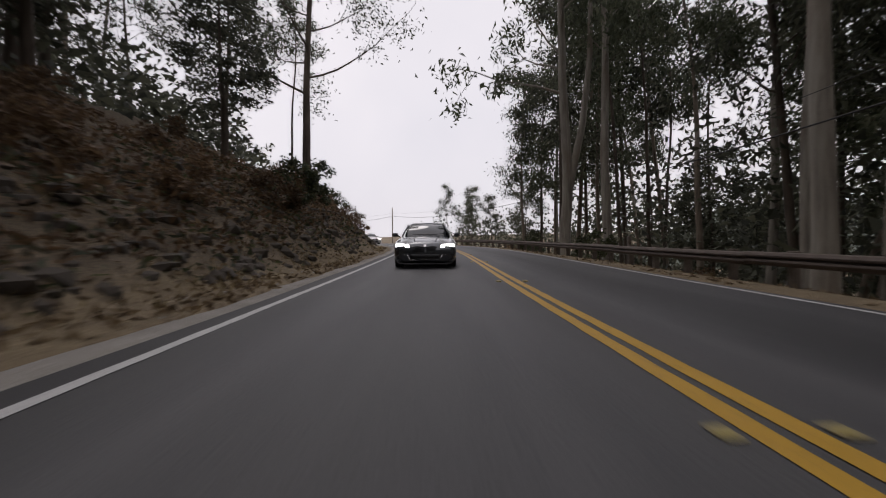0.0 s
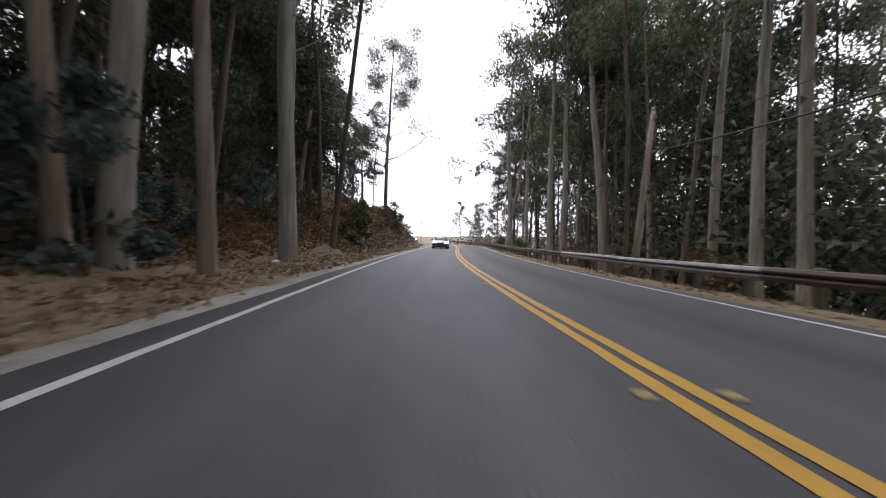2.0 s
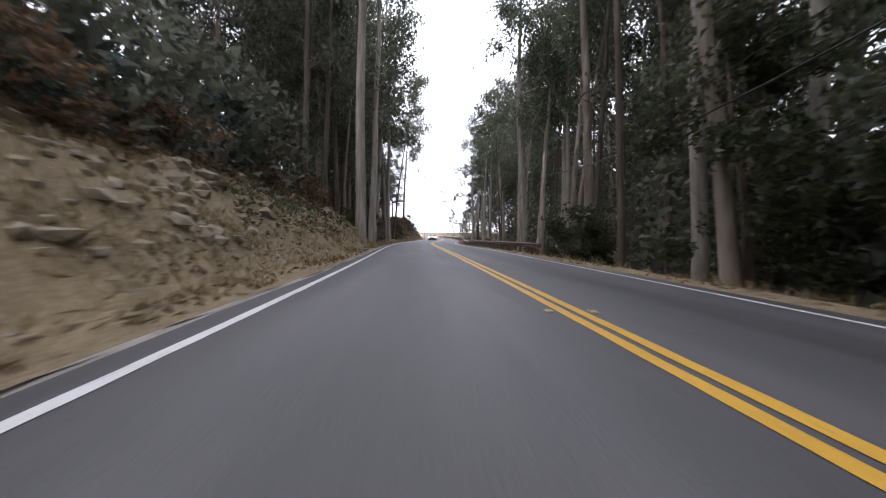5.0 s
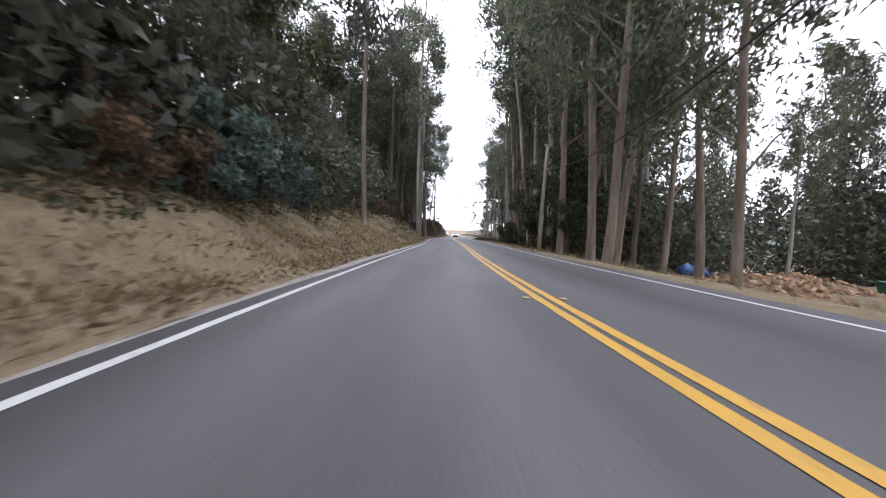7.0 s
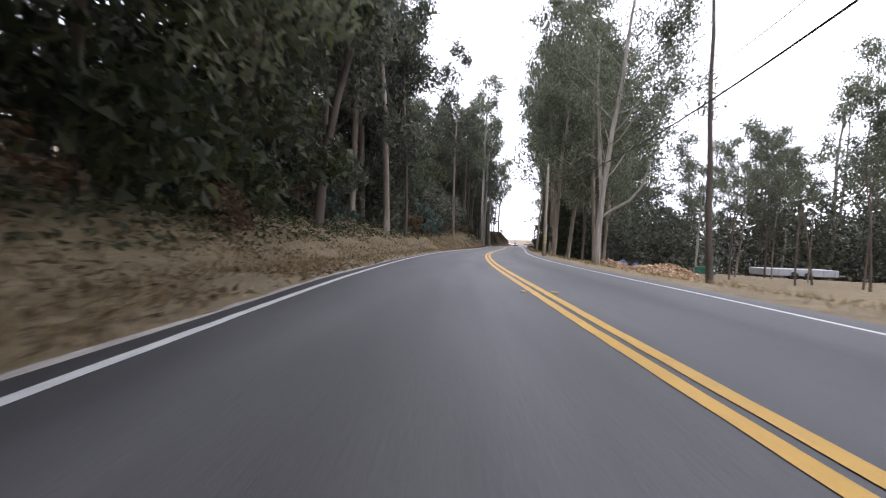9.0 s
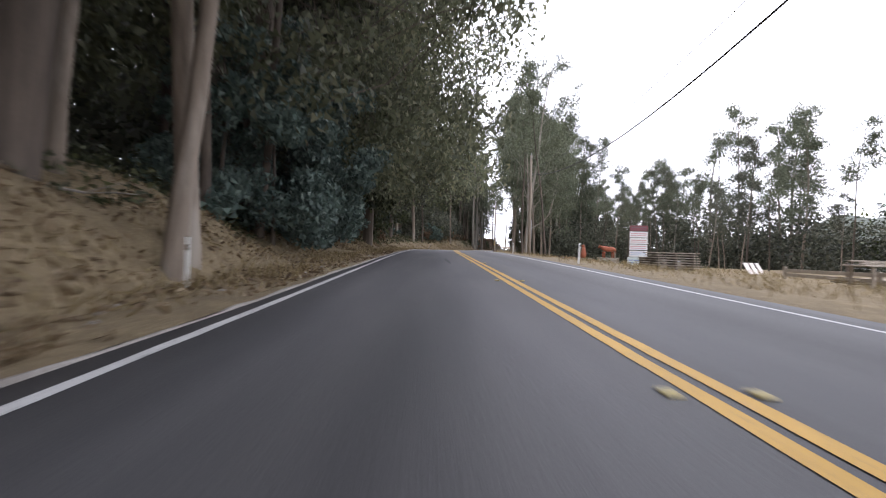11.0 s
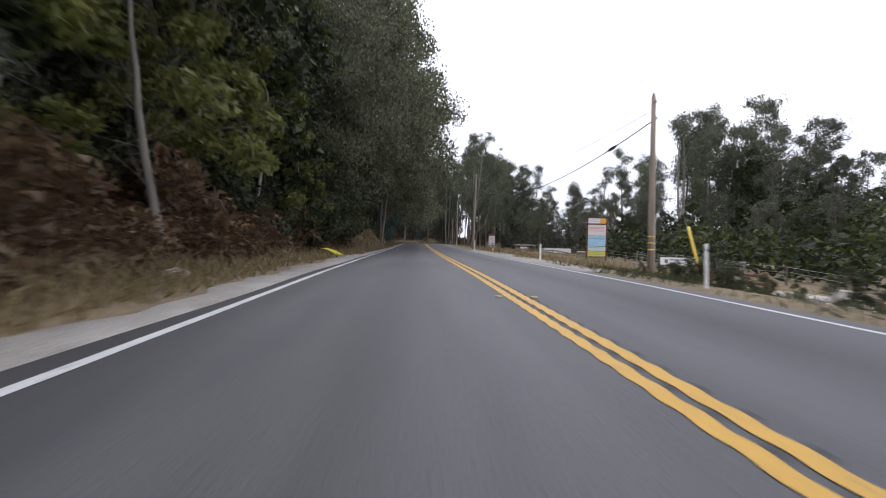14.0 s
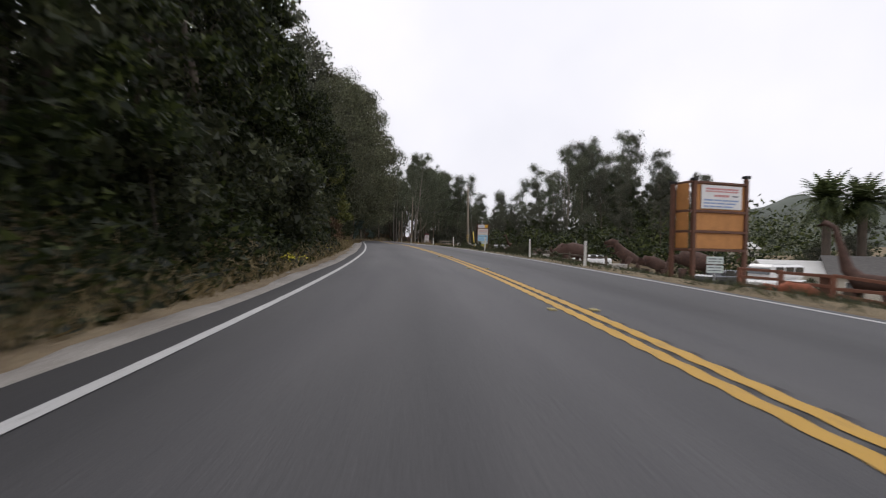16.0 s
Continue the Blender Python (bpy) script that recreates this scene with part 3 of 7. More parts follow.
def umbrella_gum(seed, h, r):
    """A lone gum: bare trunk, long limbs that sweep out and up, each tier ending in flat clumps of leaves."""
    rng = np.random.RandomState(seed)
    tv, tf, cs = [], [], []
    trunk = wander(rng, (0, 0, -0.6), (0.01, 0, 1), h * 0.98, 14, 0.02, 0.06)
    tube(tv, tf, trunk, r * (1 - 0.85 * np.linspace(0, 1, 15) ** 1.1), 9)
    for i in range(17):
        q = 0.27 + 0.70 * i / 16
        j = q * 14
        p = trunk[int(j)] + (trunk[min(int(j) + 1, 14)] - trunk[int(j)]) * (j % 1)
        a = i * 2.4 + rng.uniform(-0.4, 0.4)
        L = (12.5 - 8.0 * q) * rng.uniform(0.75, 1.15)
        limb = wander(rng, p, (math.cos(a), math.sin(a), 0.15), L, 7, 0.09, 0.13)
        tube(tv, tf, limb, r * 0.36 * (1.15 - q) * (1 - 0.8 * np.linspace(0, 1, 8)), 6)
        for k in (3, 4, 5, 6, 7):
            b = wander(rng, limb[k], (limb[k] - limb[k - 1]) + rng.normal(size=3) * 0.55, L * rng.uniform(0.2, 0.4), 3, 0.2, 0.12)
            tube(tv, tf, b, r * 0.1 * (1.1 - q) * (1 - 0.7 * np.linspace(0, 1, 4)), 4)
            n = int((110 if q < 0.5 else 230) * rng.uniform(0.4, 1.3))
            cs.append(b[-1] + rng.normal(size=(n, 3)) * np.array([0.95, 0.95, 0.7]))
    cs.append(trunk[-1] + rng.normal(size=(400, 3)) * np.array([1.0, 1.0, 0.6]))
    lv, lf = leaf_quads(rng, np.concatenate(cs), 0.36, 0.12, 0.6)
    return tv, tf, lv, lf


umbrella = tree_thing("eucalyptus_tree", umbrella_gum(77, 34, 0.42), BARK_DARK, LEAF_EUC, "lone tall eucalyptus with open spreading umbrella branches on the bank")
bushies = [tree_thing("dense_tree", bushy_tree(40 + i, (16, 19, 13, 21)[i], 0.3, (4.6, 5.2, 4.4, 5.6)[i], (7600, 8600, 6600, 9200)[i], 0.42, (0.10, 0.14, 0.06, 0.16)[i], 34),
                      BARK_DARK, (LEAF_DARK, LEAF_DARK, LEAF_BUSH, LEAF_DARK)[i], "dense dark green tree with leaves down to the bank") for i in range(4)]
canopies = [tree_thing("overhanging_tree", bushy_tree(90 + i, 24, 0.42, 10.0, 44000, 0.30, 0.13, 170, 1.1, 0.85, (0.12, 0.21), 0.42), BARK_DARK, LEAF_CANOPY, "huge dense dark eucalyptus overhanging the road") for i in range(2)]
hedges = [tree_thing("dense_tree", bushy_tree(50 + i, 15, 0.28, 4.6, 10500, 0.36, 0.05, 62, 0.6, 0.75, (0.13, 0.25), 0.45), BARK_DARK, LEAF_HEDGE_SHADED, "dense dark olive-green tree with leaves down to the road edge") for i in range(2)]
olive_tree = tree_thing("olive_tree", bushy_tree(75, 9, 0.13, 2.9, 5200, 0.24, 0.22, 34, 0.6, 0.8, (0.12, 0.24), 0.5), BARK_PALE, LEAF_OLIVE, "thin yellow-green tree with pale stems on the bank")
saplings = [tree_thing("sapling", bushy_tree(70 + i, 7, 0.10, 2.3, 6000, 0.27, 0.06, 26, 1.0), BARK_DARK, LEAF_BLUE, "young blue-green gum hanging over the verge") for i in range(2)]
pine = tree_thing("pine_tree", bushy_tree(61, 14, 0.28, 4.2, 5500, 0.32, 0.3, 30, 0.0, 0.45), BARK_DARK, LEAF_DARK, "dark spreading pine on top of the bank")
shrubs = [tree_thing("shrub", bushy_tree(80 + i, (1.6, 2.4, 1.2, 2.4)[i], 0.05, (1.2, 1.5, 1.3, 1.2)[i], (1000, 1500, 800, 1900)[i], (0.18, 0.20, 0.15, 0.19)[i], 0.03, 14), BARK_DARK,
                     (LEAF_DRY, LEAF_BUSH, LEAF_DRY, LEAF_BLUE)[i], ("low rusty brown dry bush on the bank", "green leafy bush on the bank", "low dry brown scrub on the bank", "young blue-green gum sapling beside the road")[i], "bush") for i in range(4)]

trees_made = set()


def plant(proto, s, lat, scale=1.0, turn=0.0, tall=1.0, lean=(0, 0), group="", sink=0.05):
    """Stands a tree on the ground at that place beside the road; the first one takes the model itself."""
    z = float(height(s, lat)) - sink
    p = rd(s, lat, z)
    m = pose(p[0], p[1], p[2], lean[0], lean[1], turn)
    if proto.name in trees_made:
        ob = copy_thing(proto, m)
    else:
        trees_made.add(proto.name)
        ob = proto
        ob.matrix_basis = m
    ob.scale = (scale, scale, scale * tall)
    if group:
        ob["group"] = group
    return ob


rng = np.random.RandomState(5)
taken = []


def free(s, lat, gap):
    if any((s - a) ** 2 + (lat - b) ** 2 < gap * gap for a, b in taken):
        return False
    taken.append((s, lat))
    return True


# singled-out trees: model, s, lat, height
LEFT_TREES = [
    (umbrella, -37.5, -10.8, 28.5), (gums[3], -46, -13, 20), (gums[3], 10, -7.4, 30), (gums[0], 18.5, -7.1, 38), (gums[3], 2, -10.5, 28),
    (gums[6], 26, -6.6, 36), (gums[0], 27, -8.2, 38), (gums[6], 28.6, -8.0, 36), (gums[3], 22, -12, 33), (gums[0], 48, -6.0, 40),
    (gums[0], 62, -5.3, 40), (gums[6], 38, -10.5, 36), (gums[3], 34, -12, 34), (gums[0], 42, -12.5, 38), (gums[3], 54, -11.5, 36),
    # gums[3], gums[4] from s = 118 to 146: foliage shade put into dark bark
    (gums[6], 97.5, -7.4, 32), (gums[1], 131.3, -8.4, 34), (gums[3], 126, -8.0, 24), (gums[4], 118, -11.5, 30), (gums[4], 137, -12, 30),
    (gums[4], 141, -12.0, 32), (gums[4], 146, -12.5, 31), (gums[6], 206, -7.2, 22), (gums[6], 198, -6.1, 24), (gums[1], 196.9, -6.4, 25),
    (gums[6], 197.4, -8.7, 24), (gums[3], 193, -8.0, 24), (gums[3], 203.5, -9.6, 24), (gums[1], 205.5, -10.6, 26),
    (gums[3], 189.5, -7.8, 25), (gums[6], 222, -8.6, 20),
]
RIGHT_TREES = [
    (gums[0], -13.5, 10.2, 38), (gums[0], -12.5, 11.3, 36), (gums[0], -20, 15, 34), (gums[5], -8, 14.5, 35), (gums[0], -31, 10.7, 35),
    (gums[2], -33, 8.2, 33), (gums[4], -39, 10.5, 27), (gums[4], -48, 13, 22), (full_gums[1], -45, 9.5, 19), (gums[0], 7, 16.6, 36),
    (gums[0], 14, 15.0, 37), (gums[0], 16.8, 15.4, 36), (gums[3], 3, 12.5, 33), (gums[1], 0, 18, 34), (gums[6], 25, 13.0, 34),
    (gums[5], 37, 11.2, 38), (gums[0], 38, 13.0, 38), (gums[0], 37.5, 16.0, 37), (gums[0], 39.5, 16.4, 37), (gums[1], 48, 13.7, 36),
    (gums[3], 44.5, 18, 36), (gums[1], 54, 12.0, 34), (gums[3], 58, 15.0, 34), (gums[3], 30, 16, 35), (gums[3], 22, 19, 35),
    (gums[3], 62.5, 10.4, 34), (gums[1], 67, 8.6, 35), (gums[3], 72, 8.2, 34), (gums[0], 76, 9.6, 35), (gums[1], 80, 8.0, 36), (gums[3], 84, 9.2, 34),
]
OPEN_TREES = [
    (gums[0], 88, 8.3, 37), (gums[1], 91, 10.5, 34), (full_gums[1], 94.5, 7.6, 34), (full_gums[1], 102.5, 7.6, 37), (gums[1], 101, 9.6, 34), (full_gums[0], 106.5, 7.2, 35),
    (gums[3], 98, 12.0, 32), (full_gums[0], 55, 32, 40), (full_gums[1], 62, 27, 39), (full_gums[0], 90, 11.5, 35), (full_gums[1], 80, 19, 37),
    (full_gums[0], 95, 15.5, 32), (full_gums[1], 70, 22, 38), (gums[3], 66, 17, 38), (full_gums[1], 50, 26, 39), (full_gums[0], 84, 13, 36),
    (gums[1], 45, 20, 38), (full_gums[0], 74, 12.5, 37), (full_gums[1], 58, 21, 39), (full_gums[0], 40, 31, 39),
    (full_gums[1], 104, 13.5, 30), (full_gums[0], 110, 12.0, 29), (gums[3], 66, 15, 33), (gums[4], 73, 14, 34), (gums[3], 118, 24, 15),
    (gums[3], 124, 27, 13), (gums[6], 112, 27, 14), (gums[3], 127, 31, 16), (gums[3], 152, 7.8, 20), (gums[3], 158, 9.5, 19), (gums[4], 76.5, 46.5, 28),
    (full_gums[1], 60, 40, 31), (full_gums[0], 68, 52, 31), (full_gums[1], 50, 48, 33),
]
FIELD_TREES = [
    (gums[4], 137.5, 64.5, 40), (full_gums[1], 129.5, 83.3, 45), (gums[4], 126.5, 89.3, 45), (gums[2], 149, 60.5, 35), (full_gums[1], 80, 63.2, 43),
    (gums[2], 74.5, 48.1, 31), (gums[2], 81, 55.1, 35), (gums[0], 78, 47.3, 20), (gums[4], 105.5, 107.1, 34), (full_gums[1], 138.5, 73.5, 37),
    (gums[4], 148, 91.6, 36), (full_gums[1], 119, 75.2, 38), (gums[4], 144.5, 69.6, 35), (gums[2], 132.5, 71.4, 41), (full_gums[1], 159, 61.8, 29),
    (gums[4], 125, 71.5, 37), (full_gums[1], 101, 65.2, 34), (gums[4], 90.5, 59.5, 32),
    (full_gums[0], 143.5, 64.5, 36), (full_gums[1], 149.5, 72.5, 33), (full_gums[0], 125.5, 102.3, 36), (full_gums[1], 89, 68, 35), (gums[4], 86, 73, 33),
]
FAR_TREES = [
    (gums[2], 88, 69.6, 37), (gums[4], 111.5, 91.1, 40), (gums[4], 156.5, 79.8, 32), (gums[4], 169.5, 69.9, 27), (gums[4], 177.5, 92, 18),
]
for proto, s, lat, h in LEFT_TREES + RIGHT_TREES + OPEN_TREES + FIELD_TREES + FAR_TREES:
    taken.append((s, lat))
    up = h / (34 if proto is umbrella else 24 if proto is gums[6] else 30)
    wide = min(up, up ** 0.35)
    plant(proto, s, lat, wide, rng.uniform(0, 360), up / wide, (rng.normal() * 1.2, rng.normal() * 1.2))

taken.append((122.5, 10.2))
plant(big_gum, 122.5, 10.2, 1.12, 0.0)

# the wood on both sides of the road
def wood(n, s0, s1, l0, l1, protos, hs, gap, full, clear=None):
    made = 0
    tries = 0
    while made < n and tries < n * 40:
        tries += 1
        s = rng.uniform(s0, s1)
        lat = l0 + (l1 - l0) * rng.uniform(0, 1) ** 1.3
        if not free(s, lat, gap):
            continue
        h = rng.uniform(*hs)
        up = h / full
        wide = up if up < 1 else up ** 0.4
        proto, turn, tall, lean = protos[rng.randint(len(protos))], rng.uniform(0, 360), up / wide * rng.uniform(0.9, 1.1), (rng.normal() * 2, rng.normal() * 2)
        made += 1
        if not (clear and clear(s, lat)):
            plant(proto, s, lat, wide, turn, tall, lean)


glade = lambda s, lat: 4 < s < 26 and lat < 30
wood(34, -52, 62, 17, 38, [gums[0], gums[1], gums[3], gums[4], gums[3]], (23, 33), 2.6, 30, glade)
wood(22, -50, 8, 13, 30, [gums[4], gums[3], full_gums[0], gums[1], full_gums[1]], (25, 34), 2.6, 30)
wood(6, -6, 60, 18, 32, full_gums, (16, 22), 2.6, 30, glade)
wood(20, 56, 88, 10, 19, [gums[1], gums[3], gums[4], gums[4], gums[0]], (29, 36), 2.4, 30, lambda s, lat: s < 70 and lat < 16)
wood(8, 104, 132, 24, 50, [gums[3], gums[6], gums[3]], (11, 17), 3.0, 28)
wood(8, -58, -20, -36, -25, [gums[3], gums[4], gums[1]], (18, 25), 2.6, 30)
wood(10, -18, 2, -30, -16.5, [gums[3], gums[4], gums[1], gums[4], gums[0]], (20, 28), 2.6, 30)
wood(12, -4, 38, -24, -11.5, [gums[4], gums[1], gums[4]], (26, 33), 2.4, 30)
wood(5, -2, 40, -22, -15, bushies, (12, 16), 3.0, 17)
wood(7, 10, 46, -24, -13, full_gums, (22, 29), 2.6, 30)
wood(6, 20, 58, -11.5, -8.6, [full_gums[1], gums[4], gums[3]], (26, 33), 3.0, 30)
wood(16, 2, 62, -26, -12, [gums[3], gums[4], gums[1], gums[4], gums[0]], (28, 37), 2.4, 30)
wood(14, 62, 125, -26, -13, [gums[3], gums[4], gums[1], gums[0]], (20, 29), 2.4, 30, lambda s, lat: lat > -18)
wood(10, 74, 126, -13, -9.5, [full_gums[0], gums[4], full_gums[1]], (15, 23), 3.0, 30, lambda s, lat: s < 104)
wood(26, 120, 215, -26, -10.5, [gums[3], gums[4], gums[4], gums[1]], (24, 32), 2.4, 30)

wood(14, -70, 70, 22, 44, bushies, (6, 13), 4.0, 17)
wood(10, 74, 128, -26, -13.5, bushies, (9, 18), 4.0, 17)
wood(7, -16, 40, -28, -15, bushies, (8, 13), 4.0, 17)
wood(16, 128, 185, -16, -9.0, bushies, (17, 25), 3.6, 15)
for s_, l_, h_ in ((166, -7.6, 27), (176, -7.7, 28), (187, -9.4, 29), (199, -8.2, 28.5), (209, -9.0, 27), (219, -9.3, 23.5), (228, -9.6, 18), (238, -13.5, 16)):
    taken.append((s_, l_))
    plant(canopies[int(s_) % 2], s_, l_, h_ / 24, rng.uniform(0, 360), 1.0)
wood(10, 196, 232, -16, -10.5, bushies, (18, 24), 3.4, 17)
wood(7, 230, 248, -14, -9.2, [bushies[2], hedges[0]], (15, 19), 3.4, 17)
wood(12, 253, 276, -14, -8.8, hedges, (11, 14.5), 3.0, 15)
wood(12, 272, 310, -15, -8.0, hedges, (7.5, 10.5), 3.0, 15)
# far trees with the darkened hedge leaves: the mass's shade is in their colour
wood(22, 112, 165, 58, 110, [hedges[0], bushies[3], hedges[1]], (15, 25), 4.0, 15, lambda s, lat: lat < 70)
wood(12, 60, 150, 30, 60, [gums[0], gums[3], gums[6]], (12, 20), 5.0, 28)
wood(7, 165, 222, 45, 100, [gums[4], bushies[0], bushies[1]], (9, 13), 5.0, 25)
wood(5, -100, -72, 24, 40, [gums[4], gums[3]], (14, 20), 4.0, 30)
wood(8, -140, -72, -30, -8, [gums[4], bushies[2]], (8, 14), 4.0, 28)
wood(18, 172, 224, 28, 46, [hedges[0], bushies[3], hedges[1], gums[4], hedges[0]], (6, 10), 3.5, 17)
wood(9, 84, 128, -16, -11, bushies, (12, 18), 3.2, 17)
wood(9, -10, 66, -21, -16.5, bushies, (8, 13), 3.4, 17)
wood(4, 15, 50, -26, -18, bushies, (11, 17), 3.4, 17)
for s_, l_, h_ in ((-26, -13, 11), (-33, -15.5, 12), (-14, -13.5, 12), (-6, -14, 14)):
    plant(pine, s_, l_, h_ / 14, rng.uniform(0, 360))

# bushes and scrub on the banks
def scrub(n, s0, s1, l0, l1, protos, sc, group):
    for _ in range(n):
        plant(protos[rng.randint(len(protos))], rng.uniform(s0, s1), rng.uniform(l0, l1), rng.uniform(*sc), rng.uniform(0, 360), rng.uniform(0.8, 1.2), group=group)


scrub(46, -60, 12, -12.5, -7.2, [shrubs[0], shrubs[0], shrubs[2], shrubs[1]], (0.6, 1.3), "scrub on the bank")
scrub(30, 5, 60, -13, -9.5, [shrubs[0], shrubs[2], shrubs[1], shrubs[3]], (0.7, 1.3), "scrub on the bank")
scrub(34, 55, 125, -13, -8.6, [shrubs[0], shrubs[2], shrubs[1], shrubs[3]], (0.7, 1.5), "scrub on the bank")
scrub(22, 120, 205, -12, -8.8, [shrubs[1], shrubs[3], shrubs[2]], (0.8, 1.6), "scrub on the bank")
scrub(14, 205, 226, -10, -8.2, [shrubs[1], shrubs[1], shrubs[2]], (0.6, 1.4), "bushes under the trees")
scrub(30, 224, 250, -10.5, -7.2, [shrubs[0], shrubs[2], shrubs[1], shrubs[0]], (0.6, 1.4), "bushes under the trees")
scrub(12, 246, 262, -9.5, -6.8, [shrubs[0], shrubs[2]], (0.8, 1.5), "bushes under the trees")
scrub(34, 256, 312, -8.8, -6.6, [shrubs[1]], (0.8, 1.7), "bushes under the trees")
scrub(26, -65, 66, 7.5, 14, [shrubs[1], shrubs[2], shrubs[0]], (0.5, 1.1), "scrub behind the guardrail")
scrub(6, 66, 72, 6.6, 9.5, [shrubs[1]], (0.7, 1.3), "scrub behind the guardrail")
scrub(20, 243, 262, 6.4, 10.0, [shrubs[1]], (0.15, 0.27), "green bushes beside the road")
scrub(12, 246.5, 254, 6.5, 9.5, [shrubs[1]], (0.2, 0.33), "green bushes beside the road")
scrub(7, 265.5, 268.5, 6.4, 8.4, [shrubs[1]], (0.28, 0.42), "green bushes beside the road")
scrub(8, 256, 266, 6.0, 8.5, [shrubs[1]], (0.2, 0.32), "green bushes beside the road")
for s_, l_ in ((176, -7.6), (178, -8.4), (181, -8.0), (114, -8.3), (28, -8.0), (110, -8.6), (117, -8.8)):
    plant(shrubs[3], s_, l_, rng.uniform(1.0, 1.7), rng.uniform(0, 360))


for s_, l_, h_ in ((176, -8.2, 6.5), (179, -8.0, 8), (182, -7.2, 7.5), (184.6, -7.0, 7.5), (187, -6.9, 7), (189.6, -7.2, 6.5), (191.6, -8.2, 7), (172, -8.6, 7), (185.5, -8.8, 9)):
    plant(saplings[int(s_) % 2], s_, l_, h_ / 7, rng.uniform(0, 360))


# pines over the cut bank, leafy trees behind the guardrail, light green growth under the overhanging trees
rng = np.random.RandomState(105)
for s_, l_, h_ in ((-16, -16.5, 17), (-12, -18.5, 18), (-20, -19.5, 17), (-9, -15, 15), (-7, -19, 19), (-24, -21, 15), (-3, -15, 16), (-2, -19, 18), (-15, -22, 20), (3, -17, 17)):
    plant(pine, s_, l_, h_ / 14, rng.uniform(0, 360))
wood(5, -26, -3, 17, 26, [full_gums[0], full_gums[1], gums[4]], (26, 34), 2.2, 30)
for s_, l_, h_ in ((249.2, -7.4, 9.0), (246.5, -8.6, 8.0), (241.5, -8.2, 7.5), (253.0, -8.6, 8.5), (235.5, -7.6, 6.0)):
    plant(olive_tree, s_, l_, h_ / 9, rng.uniform(0, 360))
for s_, l_, h_ in ((232, -7.4, 6.5), (227.5, -7.2, 7.5), (222.5, -7.6, 8.0), (217, -7.4, 7.0), (211.5, -7.8, 7.5), (80, 8.4, 9), (86, 8.8, 10), (93, 8.5, 9)):
    plant(bushies[2], s_, l_, h_ / 13, rng.uniform(0, 360))


# far woods behind the nearer trees, and what covers the ground
def stuff_leaves(name, seed, pts, size, aspect, droop, mat, label, category):
    r_ = np.random.RandomState(seed)
    v, f = leaf_quads(r_, pts, size, size * aspect, droop)
    return tagged(mesh_ob(name, v, f, mat), label, category, kind="stuff")


def far_wood(seed, n, s0, s1, l0, l1, top):
    r_ = np.random.RandomState(seed)
    s = r_.uniform(s0, s1, n)
    lat = r_.uniform(l0, l1, n)
    crown = top * (0.72 + 0.28 * np.sin(s * 0.37 + np.sin(lat * 0.6) * 2) * np.cos(s * 0.11 + lat * 0.3))
    z = crown * r_.uniform(0, 1, n) ** 0.9
    keep = np.sin(s * 1.7 + z * 0.5) * np.sin(z * 0.9 + s * 0.31) + r_.uniform(-0.4, 0.9, n) > 0
    return rd(s, lat, height(s, lat) + z)[keep]


stuff_leaves("far_woods", 1, far_wood(1, 36000, -110, 84, 34, 52, 15), 0.7, 0.5, 0.5, LEAF_DARK, "dark far woods below the road", "woods")
stuff_leaves("far_woods", 2, far_wood(22, 20000, 75, 320, -40, -24, 12), 0.9, 0.5, 0.5, LEAF_DARK, "dark far woods up the hillside", "woods")
# darkened hedge leaves here: shade within the woods put into the colour
stuff_leaves("far_woods", 4, np.concatenate([far_wood(4, 15000, 105, 165, 70, 104, 18), far_wood(5, 9000, 150, 240, 50, 90, 12)]), 0.75, 0.5, 0.5, LEAF_HEDGE_SHADED, "dark woods at the edge of the open field", "woods")
stuff_leaves("far_woods", 6, np.concatenate([far_wood(6, 3500, -330, -150, 8, 60, 6), far_wood(7, 2500, -330, -110, -40, -6, 5)]), 1.1, 0.5, 0.4, LEAF_BUSH, "low green thicket beyond the bend", "woods")
stuff_leaves("far_woods", 8, far_wood(24, 16000, 75, 310, -32, -20, 9), 0.8, 0.5, 0.4, LEAF_DARK, "dark undergrowth up the hillside", "woods")
stuff_leaves("far_woods", 9, np.concatenate([far_wood(9, 28000, -44, 86, 15, 34, 15), far_wood(10, 14000, 60, 88, 13, 24, 9), far_wood(27, 9000, -30, 32, 20, 40, 18), far_wood(29, 11000, 70, 92, 9.5, 18, 10)]), 0.62, 0.5, 0.5, LEAF_DARK, "dark undergrowth below the road between the trunks", "woods")
stuff_leaves("far_woods", 28, far_wood(28, 40000, -60, 62, 24, 40, 18), 0.7, 0.5, 0.5, LEAF_DARK, "tall dark woods down the slope behind the trunks", "woods")
stuff_leaves("far_woods", 23, np.concatenate([far_wood(23, 30000, 118, 200, -24, -10.5, 8), far_wood(2, 16000, -80, 75, -36, -20, 9), far_wood(8, 11000, -70, 75, -24, -15, 5), far_wood(30, 15000, 62, 130, -14, -8.5, 7)]), 0.55, 0.5, 0.5, LEAF_DARK, "dark undergrowth between the trunks on the hillside", "woods")
# same darkened leaves, coloured for the shade behind the fence
stuff_leaves("far_woods", 25, np.concatenate([far_wood(25, 9000, 186, 240, 24, 36, 5), far_wood(26, 4000, 225, 250, 34, 46, 4)]), 0.6, 0.5, 0.5, LEAF_HEDGE_SHADED, "dark undergrowth behind the wire fence", "woods")
stuff_leaves("far_woods", 31, far_wood(31, 22000, 50, 115, 60, 100, 12), 0.8, 0.5, 0.5, LEAF_DARK, "dark low woods behind the field trees", "woods")
